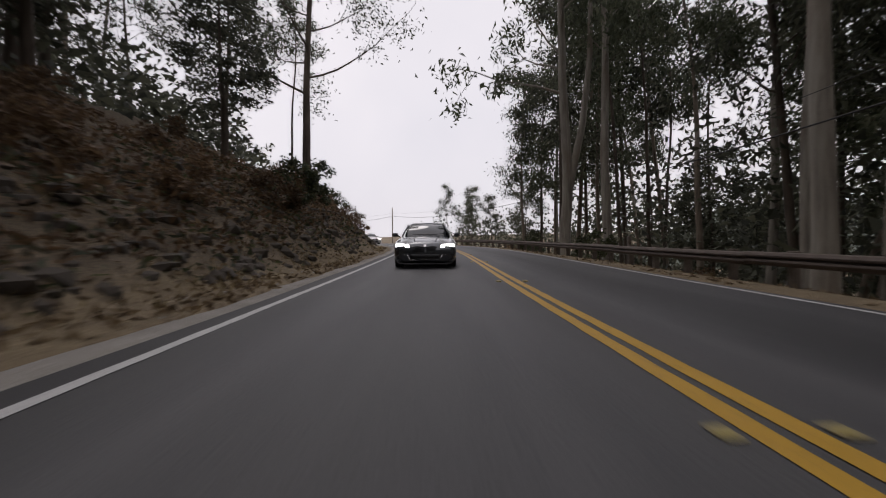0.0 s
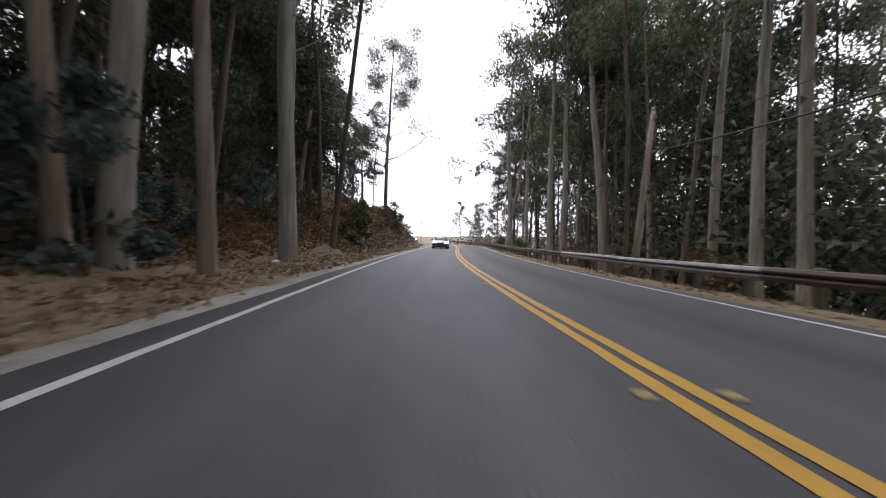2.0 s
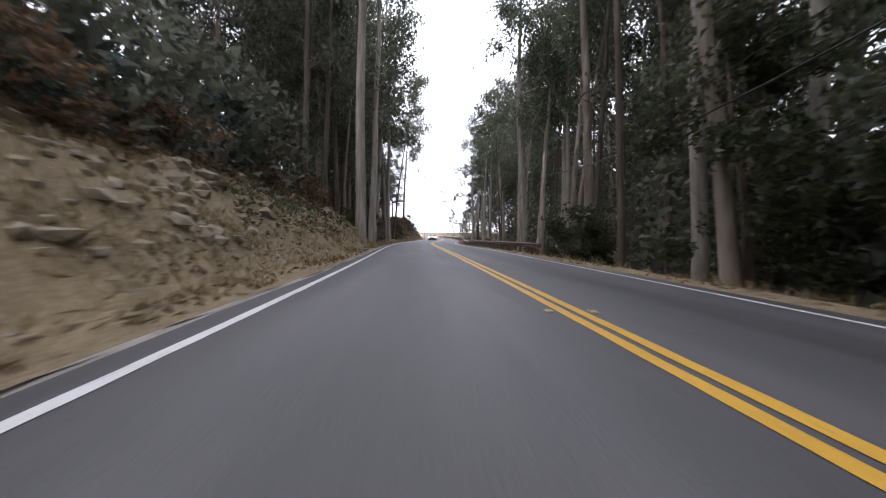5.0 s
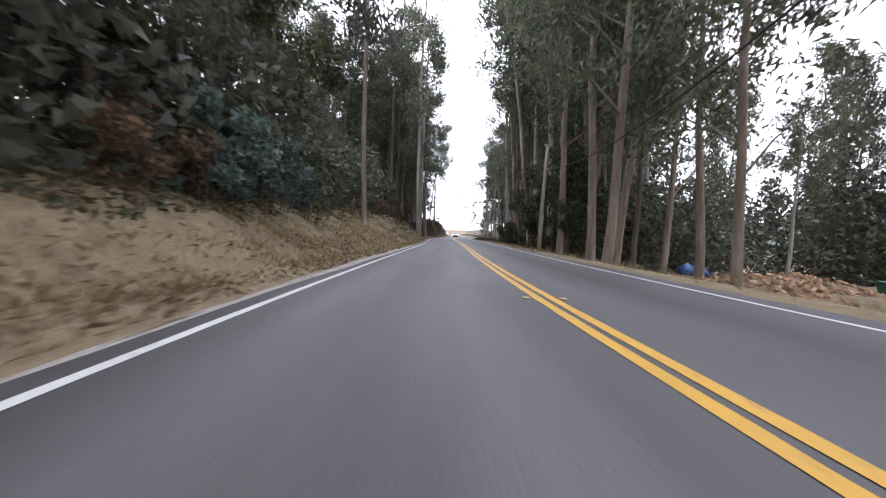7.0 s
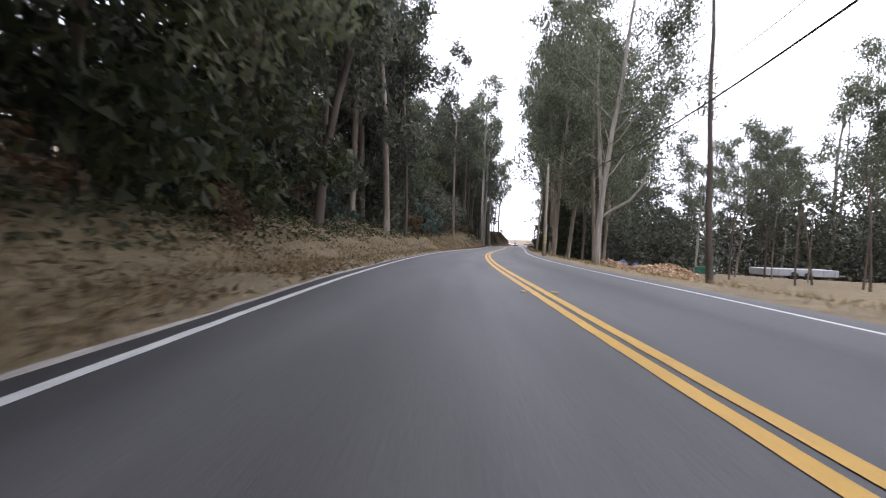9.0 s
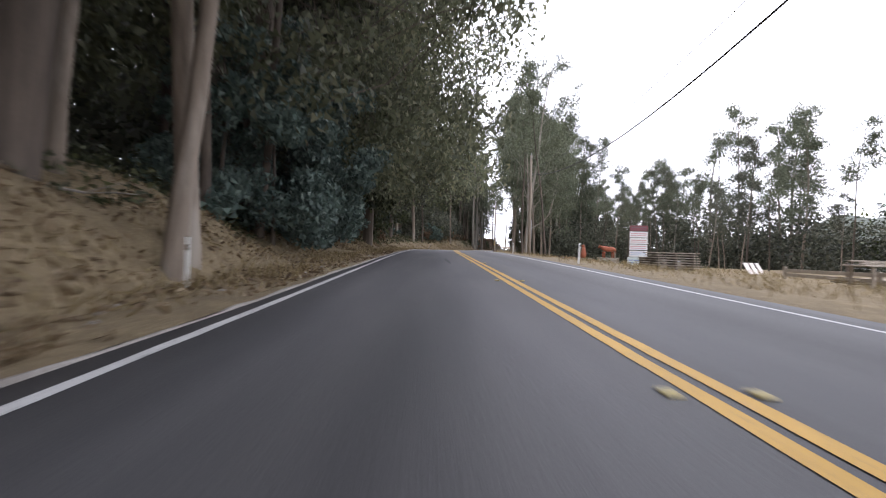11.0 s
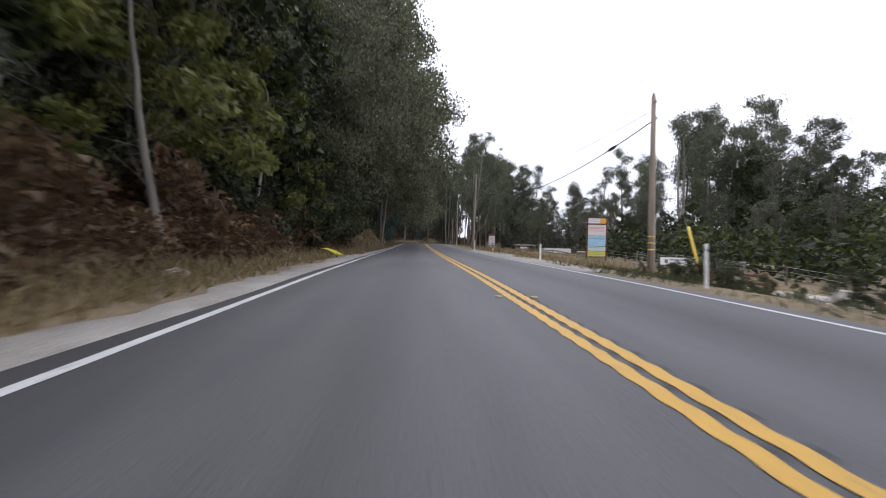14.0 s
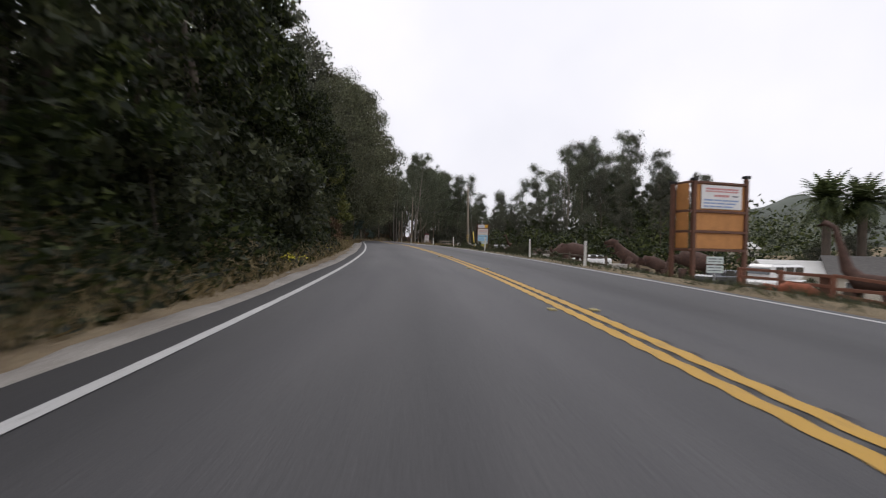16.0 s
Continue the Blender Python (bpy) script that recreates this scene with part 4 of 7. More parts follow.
stuff_leaves("far_woods", 32, np.concatenate([far_wood(32, 26000, 60, 90, 44, 84, 18), far_wood(33, 16000, 15, 55, 24, 46, 20)]), 0.8, 0.5, 0.5, LEAF_DARK, "dark woods closing the view beyond the field", "woods")
stuff_leaves("far_woods", 3, far_wood(3, 16000, 20, 190, 112, 130, 15), 1.0, 0.5, 0.5, LEAF_EUC, "far grey-green woods across the valley", "woods")


def scatter(seed, n, s0, s1, l0, l1, lift, power=1.0):
    r_ = np.random.RandomState(seed)
    s = r_.uniform(s0, s1, n)
    lat = l0 + (l1 - l0) * r_.uniform(0, 1, n) ** power
    patch = np.sin(s * 0.8 + 2 * np.sin(lat * 0.9)) * np.cos(lat * 1.3 + np.sin(s * 0.37)) + r_.uniform(-0.7, 1.0, n) > 0
    s, lat = s[patch], lat[patch]
    return rd(s, lat, height(s, lat) + lift * r_.uniform(0.3, 1.2, len(s)))


stuff_leaves("dry_grass", 11, np.concatenate([scatter(11, 26000, 40, 300, -4.75, -10, 0.10, 1.3), scatter(12, 9000, 68, 240, 4.8, 10, 0.12), scatter(15, 9000, 176, 245, 6, 20, 0.18), scatter(44, 12000, 45, 240, -4.2, -7, 0.08), scatter(45, 14000, 50, 120, -5.6, -11, 0.14)]), 0.34, 0.07, -1.6, STRAW, "dry straw-coloured grass on the verge", "grass")
stuff_leaves("dry_grass", 13, scatter(13, 6000, -45, 45, -5.0, -9, 0.07, 1.2), 0.26, 0.08, -1.6, STRAW, "thin dry grass at the foot of the bank", "grass")
stuff_leaves("green_grass", 14, np.concatenate([scatter(16, 9000, 240, 300, 4.5, 8, 0.08), scatter(17, 2500, 250, 305, -5.2, -7, 0.12)]), 0.30, 0.07, -1.6, LEAF_BUSH, "short green grass at the road edge", "grass")
stuff_leaves("leaf_litter", 18, np.concatenate([scatter(18, 16000, -45, 60, -4.7, -9.5, 0.015), scatter(19, 7000, -60, 100, 4.5, 7, 0.015), scatter(20, 16000, 100, 250, -4.7, -9, 0.015), scatter(21, 16000, 150, 236, -4.1, -8, 0.03), scatter(22, 9000, 45, 130, -4.1, -6.5, 0.03), scatter(23, 5000, -20, 45, -4.2, -6.5, 0.03)]), 0.19, 0.3, 0.0, LITTER, "fallen pale eucalyptus leaves and bark strips", "leaf litter")


def brush(seed, n, s0, s1, l0, l1, top):
    """Low tangled growth, thinner towards its top."""
    r_ = np.random.RandomState(seed)
    s = r_.uniform(s0, s1, n)
    lat = r_.uniform(l0, l1, n)
    hill_ = 0.55 + 0.45 * np.sin(s * 0.9 + np.sin(lat * 1.7) * 1.5) * np.cos(s * 0.23 + lat)
    edge = np.clip((l1 - lat) / 0.9, 0.12, 1)
    z = top * hill_ * edge * r_.uniform(0, 1, n) ** 1.5
    return rd(s, lat, height(s, lat) + 0.03 + z)


stuff_leaves("dry_brush", 31, np.concatenate([brush(31, 17000, -62, 10, -13.5, -6.4, 0.8), brush(33, 7000, 6, 60, -13, -8.6, 0.9), brush(34, 6000, 58, 125, -12.5, -7.8, 0.7), brush(42, 2500, 46, 80, -12, -7.5, 0.5), brush(45, 9000, 2, 46, -14, -7.8, 1.0), brush(46, 22000, 222, 264, -11, -6.2, 1.7)]), 0.26, 0.3, -0.2, LEAF_DRY, "tangled rusty brown dry brush on the bank", "brush")
stuff_leaves("green_brush", 32, np.concatenate([brush(35, 5000, -62, 10, -12, -5.7, 0.5), brush(43, 5000, 46, 80, -11, -6.0, 0.4), brush(36, 9000, 100, 215, -11, -7.6, 0.8), brush(37, 5000, 205, 224, -10.5, -7.8, 1.4)]), 0.24, 0.36, 0.1, LEAF_BUSH, "tangled green brush along the foot of the bank", "brush")
stuff_leaves("tall_dry_grass", 39, np.concatenate([brush(39, 9000, 240, 314, -6.4, -4.9, 0.45), brush(40, 5000, 205, 250, -7.6, -5.4, 0.3), brush(47, 9000, 250, 314, -6.8, -4.6, 0.7), brush(41, 4000, 200, 246, 6.4, 13, 0.5)]), 0.34, 0.07, -1.4, STRAW, "tall dry grass at the road edge", "grass")
stuff_leaves("green_brush", 41, brush(41, 18000, 266, 316, -8.0, -4.75, 1.1), 0.2, 0.34, 0.1, LEAF_HEDGE_SHADED, "low dark weeds along the verge", "brush")
stuff_leaves("green_brush", 38, brush(38, 30000, 257, 314, -9.4, -5.6, 2.4), 0.24, 0.36, 0.1, LEAF_HEDGE_SHADED, "dark tangled olive-green growth at the foot of the trees", "brush")

# ---- things: helpers ----
def thing(name, s, lat, label, category, turn=0.0, dz=None, group=""):
    """An empty at its place beside the road, x to the right, y up the road; dz: over the road's surface instead of on the ground."""
    p = rd(s, lat, float(height(s, lat)) if dz is None else dz)
    ob = new(name)
    ob.matrix_basis = pose(p[0], p[1], p[2], 0, 0, heading(s) + turn)
    return tagged(ob, label, category, group)


def part(name, bm, mat, parent, label="", smooth=False):
    me = bpy.data.meshes.new(name)
    bm.to_mesh(me)
    bm.free()
    me.materials.append(mat)
    if smooth:
        me.polygons.foreach_set("use_smooth", [True] * len(me.polygons))
    ob = new(name, me)
    ob.parent = parent
    if label:
        ob["label"] = label
    return ob


def bm_box(c, size, bev=0.01, rot=None):
    bm = bmesh.new()
    bmesh.ops.create_cube(bm, size=1.0)
    bmesh.ops.scale(bm, vec=size, verts=bm.verts)
    if bev:
        bmesh.ops.bevel(bm, geom=bm.edges[:], offset=min(bev, min(size) * 0.4), segments=1, affect="EDGES")
    if rot is not None:
        bmesh.ops.rotate(bm, matrix=Euler([radians(a) for a in rot]).to_matrix(), verts=bm.verts)
    bmesh.ops.translate(bm, vec=c, verts=bm.verts)
    return bm


def box(name, c, size, mat, parent, label="", bev=0.01, rot=None):
    return part(name, bm_box(c, size, bev, rot), mat, parent, label)


def pipe(name, pts, radii, mat, parent, label="", sides=8):
    vs, fs = [], []
    if not hasattr(radii, "__len__"):
        radii = [radii] * len(pts)
    tube(vs, fs, pts, radii, sides)
    fs.append(tuple(range(sides))[::-1])
    fs.append(tuple(range(len(vs) - sides, len(vs))))
    return mesh_ob(name, np.array(vs), fs, mat, parent, label, smooth=True)


def glass_mat(name, tint, rough=0.05):
    m, nt, b = base_mat(name, rough)
    b.inputs["Base Color"].default_value = (*tint, 1)
    b.inputs["Specular IOR Level"].default_value = 0.9
    b.inputs["Coat Weight"].default_value = 0.6
    return m


def lamp_mat(name, col, power):
    m, nt, b = base_mat(name, 0.3)
    b.inputs["Base Color"].default_value = (*col, 1)
    b.inputs["Emission Color"].default_value = (*col, 1)
    b.inputs["Emission Strength"].default_value = power
    return m


CAR_GREY = plain("dark_metallic_paint", (0.075, 0.08, 0.088), 0.25, 0.55, 0.12, 40.0, 0.0, 0.9)
CAR_WHITE = plain("white_car_paint", (0.75, 0.75, 0.74), 0.3, 0, 0.06, 10.0, 0.0, 0.8)
CAR_GLASS = glass_mat("car_glass", (0.02, 0.025, 0.03))
BLACK = plain("black_plastic", (0.012, 0.012, 0.013), 0.5, 0, 0.3, 20.0, 0.05)
RUBBER = plain("rubber", (0.016, 0.016, 0.016), 0.85, 0, 0.3, 30.0, 0.2)
ALLOY = plain("dark_alloy", (0.10, 0.10, 0.105), 0.35, 0.9, 0.2, 20.0, 0.0)
SILVER = plain("silver_trim", (0.6, 0.6, 0.62), 0.25, 0.9, 0.1, 20.0, 0.0)
STRIPE = plain("white_vinyl", (0.62, 0.63, 0.66), 0.4, 0, 0.15, 20.0, 0.0)
HEADLAMP = lamp_mat("headlamp_glow", (1.0, 0.98, 0.94), 14.0)


def loft(name, stations, mat, parent, label="", cap=True):
    """A skin over cross-sections, each a list of (x, y, z) of equal length; the sections are mirrored already."""
    n = len(stations[0])
    v = np.array([p for st in stations for p in st], float)
    f = []
    for i in range(len(stations) - 1):
        for k in range(n):
            a, b = i * n + k, i * n + (k + 1) % n
            f.append((a, b, b + n, a + n))
    if cap:
        f.append(tuple(range(n))[::-1])
        f.append(tuple(range(len(v) - n, len(v))))
    return mesh_ob(name, v, f, mat, parent, label, smooth=True)


def ring(y, w, zb, zs, zt):
    half = [(0, zb), (w * 0.86, zb), (w * 0.97, zb + 0.10), (w, zb + 0.5 * (zs - zb)), (w * 0.985, zs - 0.05), (w * 0.92, zs), (w * 0.62, zt), (w * 0.25, zt + 0.02), (0, zt + 0.022)]
    return [(x, y, z) for x, z in half] + [(-x, y, z) for x, z in half[-2:0:-1]]


def wheel(car, x, y, r=0.335):
    hub = new("wheel")
    hub.parent = car
    side = 1 if x > 0 else -1
    n = 24
    prof = [(-0.12, r - 0.07), (-0.125, r - 0.02), (-0.10, r), (0.10, r), (0.125, r - 0.02), (0.12, r - 0.07), (0.10, r - 0.10)]
    v, f = [], []
    for k in range(n):
        a = 2 * math.pi * k / n
        v += [(x + px, y + pr * math.cos(a), 0.335 + pr * math.sin(a)) for px, pr in prof]
    m = len(prof)
    for k in range(n):
        for j in range(m - 1):
            f.append((k * m + j, k * m + j + 1, ((k + 1) % n) * m + j + 1, ((k + 1) % n) * m + j))
    mesh_ob("tyre", v, f, RUBBER, hub, smooth=True)
    bm = bmesh.new()
    bmesh.ops.create_cone(bm, cap_ends=True, segments=20, radius1=r - 0.09, radius2=r - 0.09, depth=0.05)
    bmesh.ops.rotate(bm, matrix=Euler((0, math.pi / 2, 0)).to_matrix(), verts=bm.verts)
    bmesh.ops.translate(bm, vec=(x + side * 0.05, y, 0.335), verts=bm.verts)
    for k in range(10):
        a = 2 * math.pi * k / 10
        b2 = bm_box((0, 0, 0), (0.03, 0.035, r - 0.10), 0.004)
        bmesh.ops.rotate(b2, matrix=Euler((a, 0, 0)).to_matrix(), verts=b2.verts)
        bmesh.ops.translate(b2, vec=(x + side * 0.085, y + -math.sin(a) * (r - 0.1) / 2, 0.335 + math.cos(a) * (r - 0.1) / 2), verts=b2.verts)
        tmp = bpy.data.meshes.new("spoke")
        b2.to_mesh(tmp)
        b2.free()
        bm.from_mesh(tmp)
        bpy.data.meshes.remove(tmp)
    part("rim", bm, ALLOY, hub)
    return hub


def coupe(s, lat, paint, label, lit=True, stripes=True, turn=0.0):
    car = thing("car", s, lat, label, "car", turn, dz=0.0)
    st = [(-2.32, 0.66, 0.24, 0.52, 0.58), (-2.26, 0.82, 0.16, 0.60, 0.67), (-2.12, 0.89, 0.13, 0.67, 0.74), (-1.85, 0.925, 0.13, 0.73, 0.80), (-1.4, 0.94, 0.15, 0.79, 0.87), (-0.85, 0.935, 0.16, 0.85, 0.96),
          (0.0, 0.92, 0.16, 0.90, 0.985), (1.0, 0.93, 0.16, 0.93, 1.0), (1.6, 0.94, 0.17, 0.95, 1.02), (2.05, 0.90, 0.2, 0.95, 1.03), (2.25, 0.84, 0.26, 0.92, 1.0), (2.34, 0.74, 0.32, 0.80, 0.86)]
    body = loft("body", [ring(*q) for q in st], paint, car)
    # bonnet creases and the air intake's frame
    for sx in (-1, 1):
        pipe("bonnet_crease", [(sx * 0.30, -2.05, 0.775), (sx * 0.36, -1.5, 0.885), (sx * 0.44, -0.95, 0.972)], 0.014, paint, body)
    gh = [(-0.92, 0.70, 0.93), (-0.15, 0.60, 1.34), (0.15, 0.585, 1.375), (0.75, 0.58, 1.37), (1.25, 0.60, 1.27), (1.95, 0.66, 1.0)]

    def hoop(y, w, z):
        return [(-w - 0.13 * (1.4 - z), y, 0.90), (-w, y, z - 0.06), (-w * 0.82, y, z), (0, y, z + 0.02), (w * 0.82, y, z), (w, y, z - 0.06), (w + 0.13 * (1.4 - z), y, 0.90)]

    loft("windows", [hoop(*q) for q in gh], CAR_GLASS, car, "dark tinted glass")
    roof = [[(x * 0.99, y, z + 0.006) for x, y, z in hoop(*q)[1:6]] + [(x * 0.99, y, z - 0.02) for x, y, z in hoop(*q)[5:0:-1]] for q in gh[1:5]]
    loft("roof", roof, paint, car)
    for sx in (-1, 1):
        pipe("pillar", [(sx * 0.745, -0.90, 0.94), (sx * 0.612, -0.13, 1.31)], 0.032, paint, car)
        mir = box("mirror", (sx * 1.0, -0.62, 0.98), (0.20, 0.12, 0.13), paint, car, bev=0.035)
        pipe("mirror_arm", [(sx * 0.84, -0.6, 0.93), (sx * 0.95, -0.61, 0.95)], 0.022, BLACK, mir)
        if lit:
            lampv = [(sx * 0.44, -2.31, 0.575), (sx * 0.47, -2.285, 0.685), (sx * 0.70, -2.235, 0.715), (sx * 0.86, -2.12, 0.705), (sx * 0.855, -2.16, 0.585), (sx * 0.66, -2.275, 0.55)]
            back = [(x, y + 0.09, z) for x, y, z in lampv]
            n = len(lampv)
            fs = [tuple(range(n)), tuple(range(n, 2 * n))[::-1]] + [(k, (k + 1) % n, n + (k + 1) % n, n + k) for k in range(n)]
            mesh_ob("headlight", lampv + back, fs, HEADLAMP, car, "bright white lit headlight")
            kv = [(sx * 0.035, -2.345, 0.50), (sx * 0.035, -2.335, 0.62), (sx * 0.22, -2.325, 0.645), (sx * 0.36, -2.31, 0.625), (sx * 0.33, -2.32, 0.53), (sx * 0.20, -2.34, 0.485)]
            kb = [(x, y + 0.09, z) for x, y, z in kv]
            fs2 = [tuple(range(6)), tuple(range(6, 12))[::-1]] + [(k, (k + 1) % 6, 6 + (k + 1) % 6, 6 + k) for k in range(6)]
            g = mesh_ob("grille", kv + kb, fs2, BLACK, car, "black kidney-shaped grille")
            for k in range(6):
                pipe("slat", [(sx * (0.07 + 0.045 * k), -2.35, 0.51), (sx * (0.07 + 0.045 * k), -2.342, 0.62)], 0.006, BLACK, g, sides=4)
            box("side_intake", (sx * 0.68, -2.235, 0.33), (0.26, 0.12, 0.17), BLACK, car, bev=0.04)
        wheel(car, sx * 0.80, -1.42)
        wheel(car, sx * 0.80, 1.38)
        if stripes:
            for k in range(3):
                x0 = 0.56 + 0.09 * k
                pipe("stripe", [(sx * x0, -2.285 + 0.35 * max(0, x0 - 0.6), 0.55), (sx * (x0 + 0.03), -2.31 + 0.40 * max(0, x0 - 0.6), 0.40), (sx * (x0 + 0.06), -2.285 + 0.42 * max(0, x0 - 0.6), 0.22)], 0.013, STRIPE, car, "white slashed stripe", sides=5)
                pipe("stripe", [(sx * (x0 - 0.02), -2.22, 0.70), (sx * (x0 - 0.08), -1.95, 0.80), (sx * (x0 - 0.14), -1.6, 0.868)], 0.008, STRIPE, car, "white slashed stripe", sides=5)
    if lit:
        box("lower_intake", (0, -2.315, 0.33), (0.86, 0.10, 0.17), BLACK, car, bev=0.04)
        pipe("intake_frame", [(-0.52, -2.345, 0.42), (-0.42, -2.372, 0.25), (0.42, -2.372, 0.25), (0.52, -2.345, 0.42)], 0.014, SILVER, car)
        box("splitter", (0, -2.30, 0.14), (1.5, 0.22, 0.03), BLACK, car, bev=0.01)
        bm = bmesh.new()
        bmesh.ops.create_cone(bm, cap_ends=True, segments=18, radius1=0.042, radius2=0.042, depth=0.02)
        bmesh.ops.rotate(bm, matrix=Euler((radians(60), 0, 0)).to_matrix(), verts=bm.verts)
        bmesh.ops.translate(bm, vec=(0, -2.315, 0.655), verts=bm.verts)
        part("badge", bm, SILVER, car, "round silver badge")
        for k, zz in ((0, 0.33), (1, 0.29)):
            pipe("intake_bar", [(-0.4, -2.37, zz), (0.4, -2.37, zz)], 0.008, BLACK, car, sides=5)
        for sx in (-1, 1):
            pipe("wiper", [(sx * 0.1 - 0.3, -0.97, 0.985), (sx * 0.1 + 0.28, -0.90, 0.99)], 0.010, BLACK, car, sides=5)
    return car


coupe(-15.6, -1.72, CAR_GREY, "dark grey sports coupe with lit headlights and white stripes")
coupe(-62, -3.2, CAR_WHITE, "white car far off on the bend of the road", lit=True, stripes=False)

# ---- guardrail ----
rail = thing("guardrail", 0, 5.45, "weathered steel W-beam guardrail on short posts, partly newer galvanised", "guardrail", dz=0.0)
rail_inv = rail.matrix_basis.inverted()
prof_z = np.array([0.62, 0.60, 0.545, 0.515, 0.48, 0.445, 0.415, 0.36, 0.335])
prof_x = np.array([0.02, -0.02, -0.055, -0.05, 0.02, -0.05, -0.055, -0.02, 0.02])
edge0 = -63.4
for i in range(34):
    s0 = edge0 + i * 3.81
    q = np.linspace(s0, s0 + 3.84, 5)
    v, f = [], []
    px = np.concatenate([prof_x, prof_x[::-1] + 0.012])
    pz = np.concatenate([prof_z, prof_z[::-1]])
    k = len(px)
    dip = 0.012 * math.sin(i * 1.9)
    for a in q:
        flare = max(0.0, a - 60) * 0.05
        w = rd(np.full(k, a), 5.42 + px + flare + 0.02 * math.sin(i * 2.3), pz - 0.05 + dip)
        v += [rail_inv @ Vector(p) for p in w]
    for j in range(4):
        for n_ in range(k):
            a, b = j * k + n_, j * k + (n_ + 1) % k
            f.append((a, b, b + k, a + k))
    new_steel = 11.0 < s0 < 27
    mesh_ob("beam", v, f, STEEL if new_steel else RUST_STEEL, rail, "newer galvanised beam" if new_steel else "")
post_mesh = None
for i in range(66):
    s0 = edge0 + 1.2 + i * 1.905
    w = rd(s0, 5.60 + max(0.0, s0 - 60) * 0.05, float(height(s0, 5.6)) - 0.3)
    if post_mesh is None:
        ob = part("post", bm_box((0, 0, 0.5), (0.18, 0.16, 1.0), 0.015), POST_WOOD, rail)
        post_mesh = ob.data
    else:
        ob = new("post", post_mesh)
        ob.parent = rail
    ob.matrix_basis = rail_inv @ pose(w[0], w[1], w[2], random.uniform(-1.5, 1.5), random.uniform(-1.5, 1.5), heading(s0))
endw = rd(66.3, 5.76, 0.27)
ob = part("rail_end", bm_box((0, 0, 0.16), (0.10, 0.5, 0.34), 0.05), RUST_STEEL, rail)
ob.matrix_basis = rail_inv @ pose(endw[0], endw[1], endw[2], 0, 0, heading(67))
# taller wooden marker post behind the rail
for s_, l_ in ((-17.8, 6.1), (18.3, 6.0)):
    mp_ = thing("marker_post", s_, l_, "short grey wooden post behind the guardrail", "post")
    box("post", (0, 0, 0.5), (0.14, 0.14, 1.25), POST_WOOD, mp_)

# ---- raised pavement markers, in pairs beside the double line ----
MARK = plain("marker_ceramic", (0.42, 0.34, 0.12), 0.5, 0, 0.3, 8.0)
mk_bm = bm_box((0, 0, 0.011), (0.105, 0.10, 0.022), 0.009)
mk0 = tagged(part("road_marker", mk_bm, MARK, None), "small raised yellow reflector beside the double line", "road marker", "reflectors along the double line")
first = True
k_ = 0
while True:
    s_ = -60.6 + 7.3 * k_
    k_ += 1
    if s_ > 300:
        break
    s_ += 0.2 if s_ < 85 else (2.6 if s_ < 180 else 1.3 if s_ < 215 else 0.5)
    for l_ in (-0.12, 0.42):
        p = rd(s_, l_, 0.0)
        m = pose(p[0], p[1], p[2], 0, 0, heading(s_) + random.uniform(-4, 4))
        if first:
            mk0.matrix_basis = m
            first = False
        else:
            copy_thing(mk0, m)

# ---- tyre marks, seams and patches in the asphalt ----
SKID = plain("tyre_rubber_smear", (0.029, 0.029, 0.031), 0.7, 0, 0.4, 3.0, 0.0)
for l0, l1, s0, s1 in ((-2.62, -2.85, 209.3, 217.8), (-2.30, -2.47, 210.3, 217.4), (-1.0, -0.9, 185.5, 190)):
    strip("tyre_mark", s0, s1, [lambda s, a=l0, b=l1, c=s0, d=s1: a + (b - a) * (s - c) / (d - c) - 0.07 * np.sin(np.pi * np.clip((s - c) / (d - c), 0, 1)) ** 0.5, lambda s, a=l0, b=l1, c=s0, d=s1: a + (b - a) * (s - c) / (d - c) + 0.07 * np.sin(np.pi * np.clip((s - c) / (d - c), 0, 1)) ** 0.5],
          [0.004, 0.004], SKID, 0.25, label="dark rubber tyre mark on the asphalt", category="tyre mark")

# ---- utility poles and cables ----
POLE_WOOD = bark_mat("pole_wood", (0.33, 0.28, 0.22), (0.16, 0.13, 0.10), (0.26, 0.22, 0.17))
CABLE = plain("black_cable", (0.012, 0.012, 0.013), 0.6, 0, 0.2, 3.0, 0.0)
BAND_Y = plain("yellow_band", (0.62, 0.45, 0.05), 0.6, 0, 0.2, 5.0)
GREY_STEEL = plain("grey_metal", (0.32, 0.33, 0.34), 0.5, 0.5, 0.25, 5.0)
tops = []


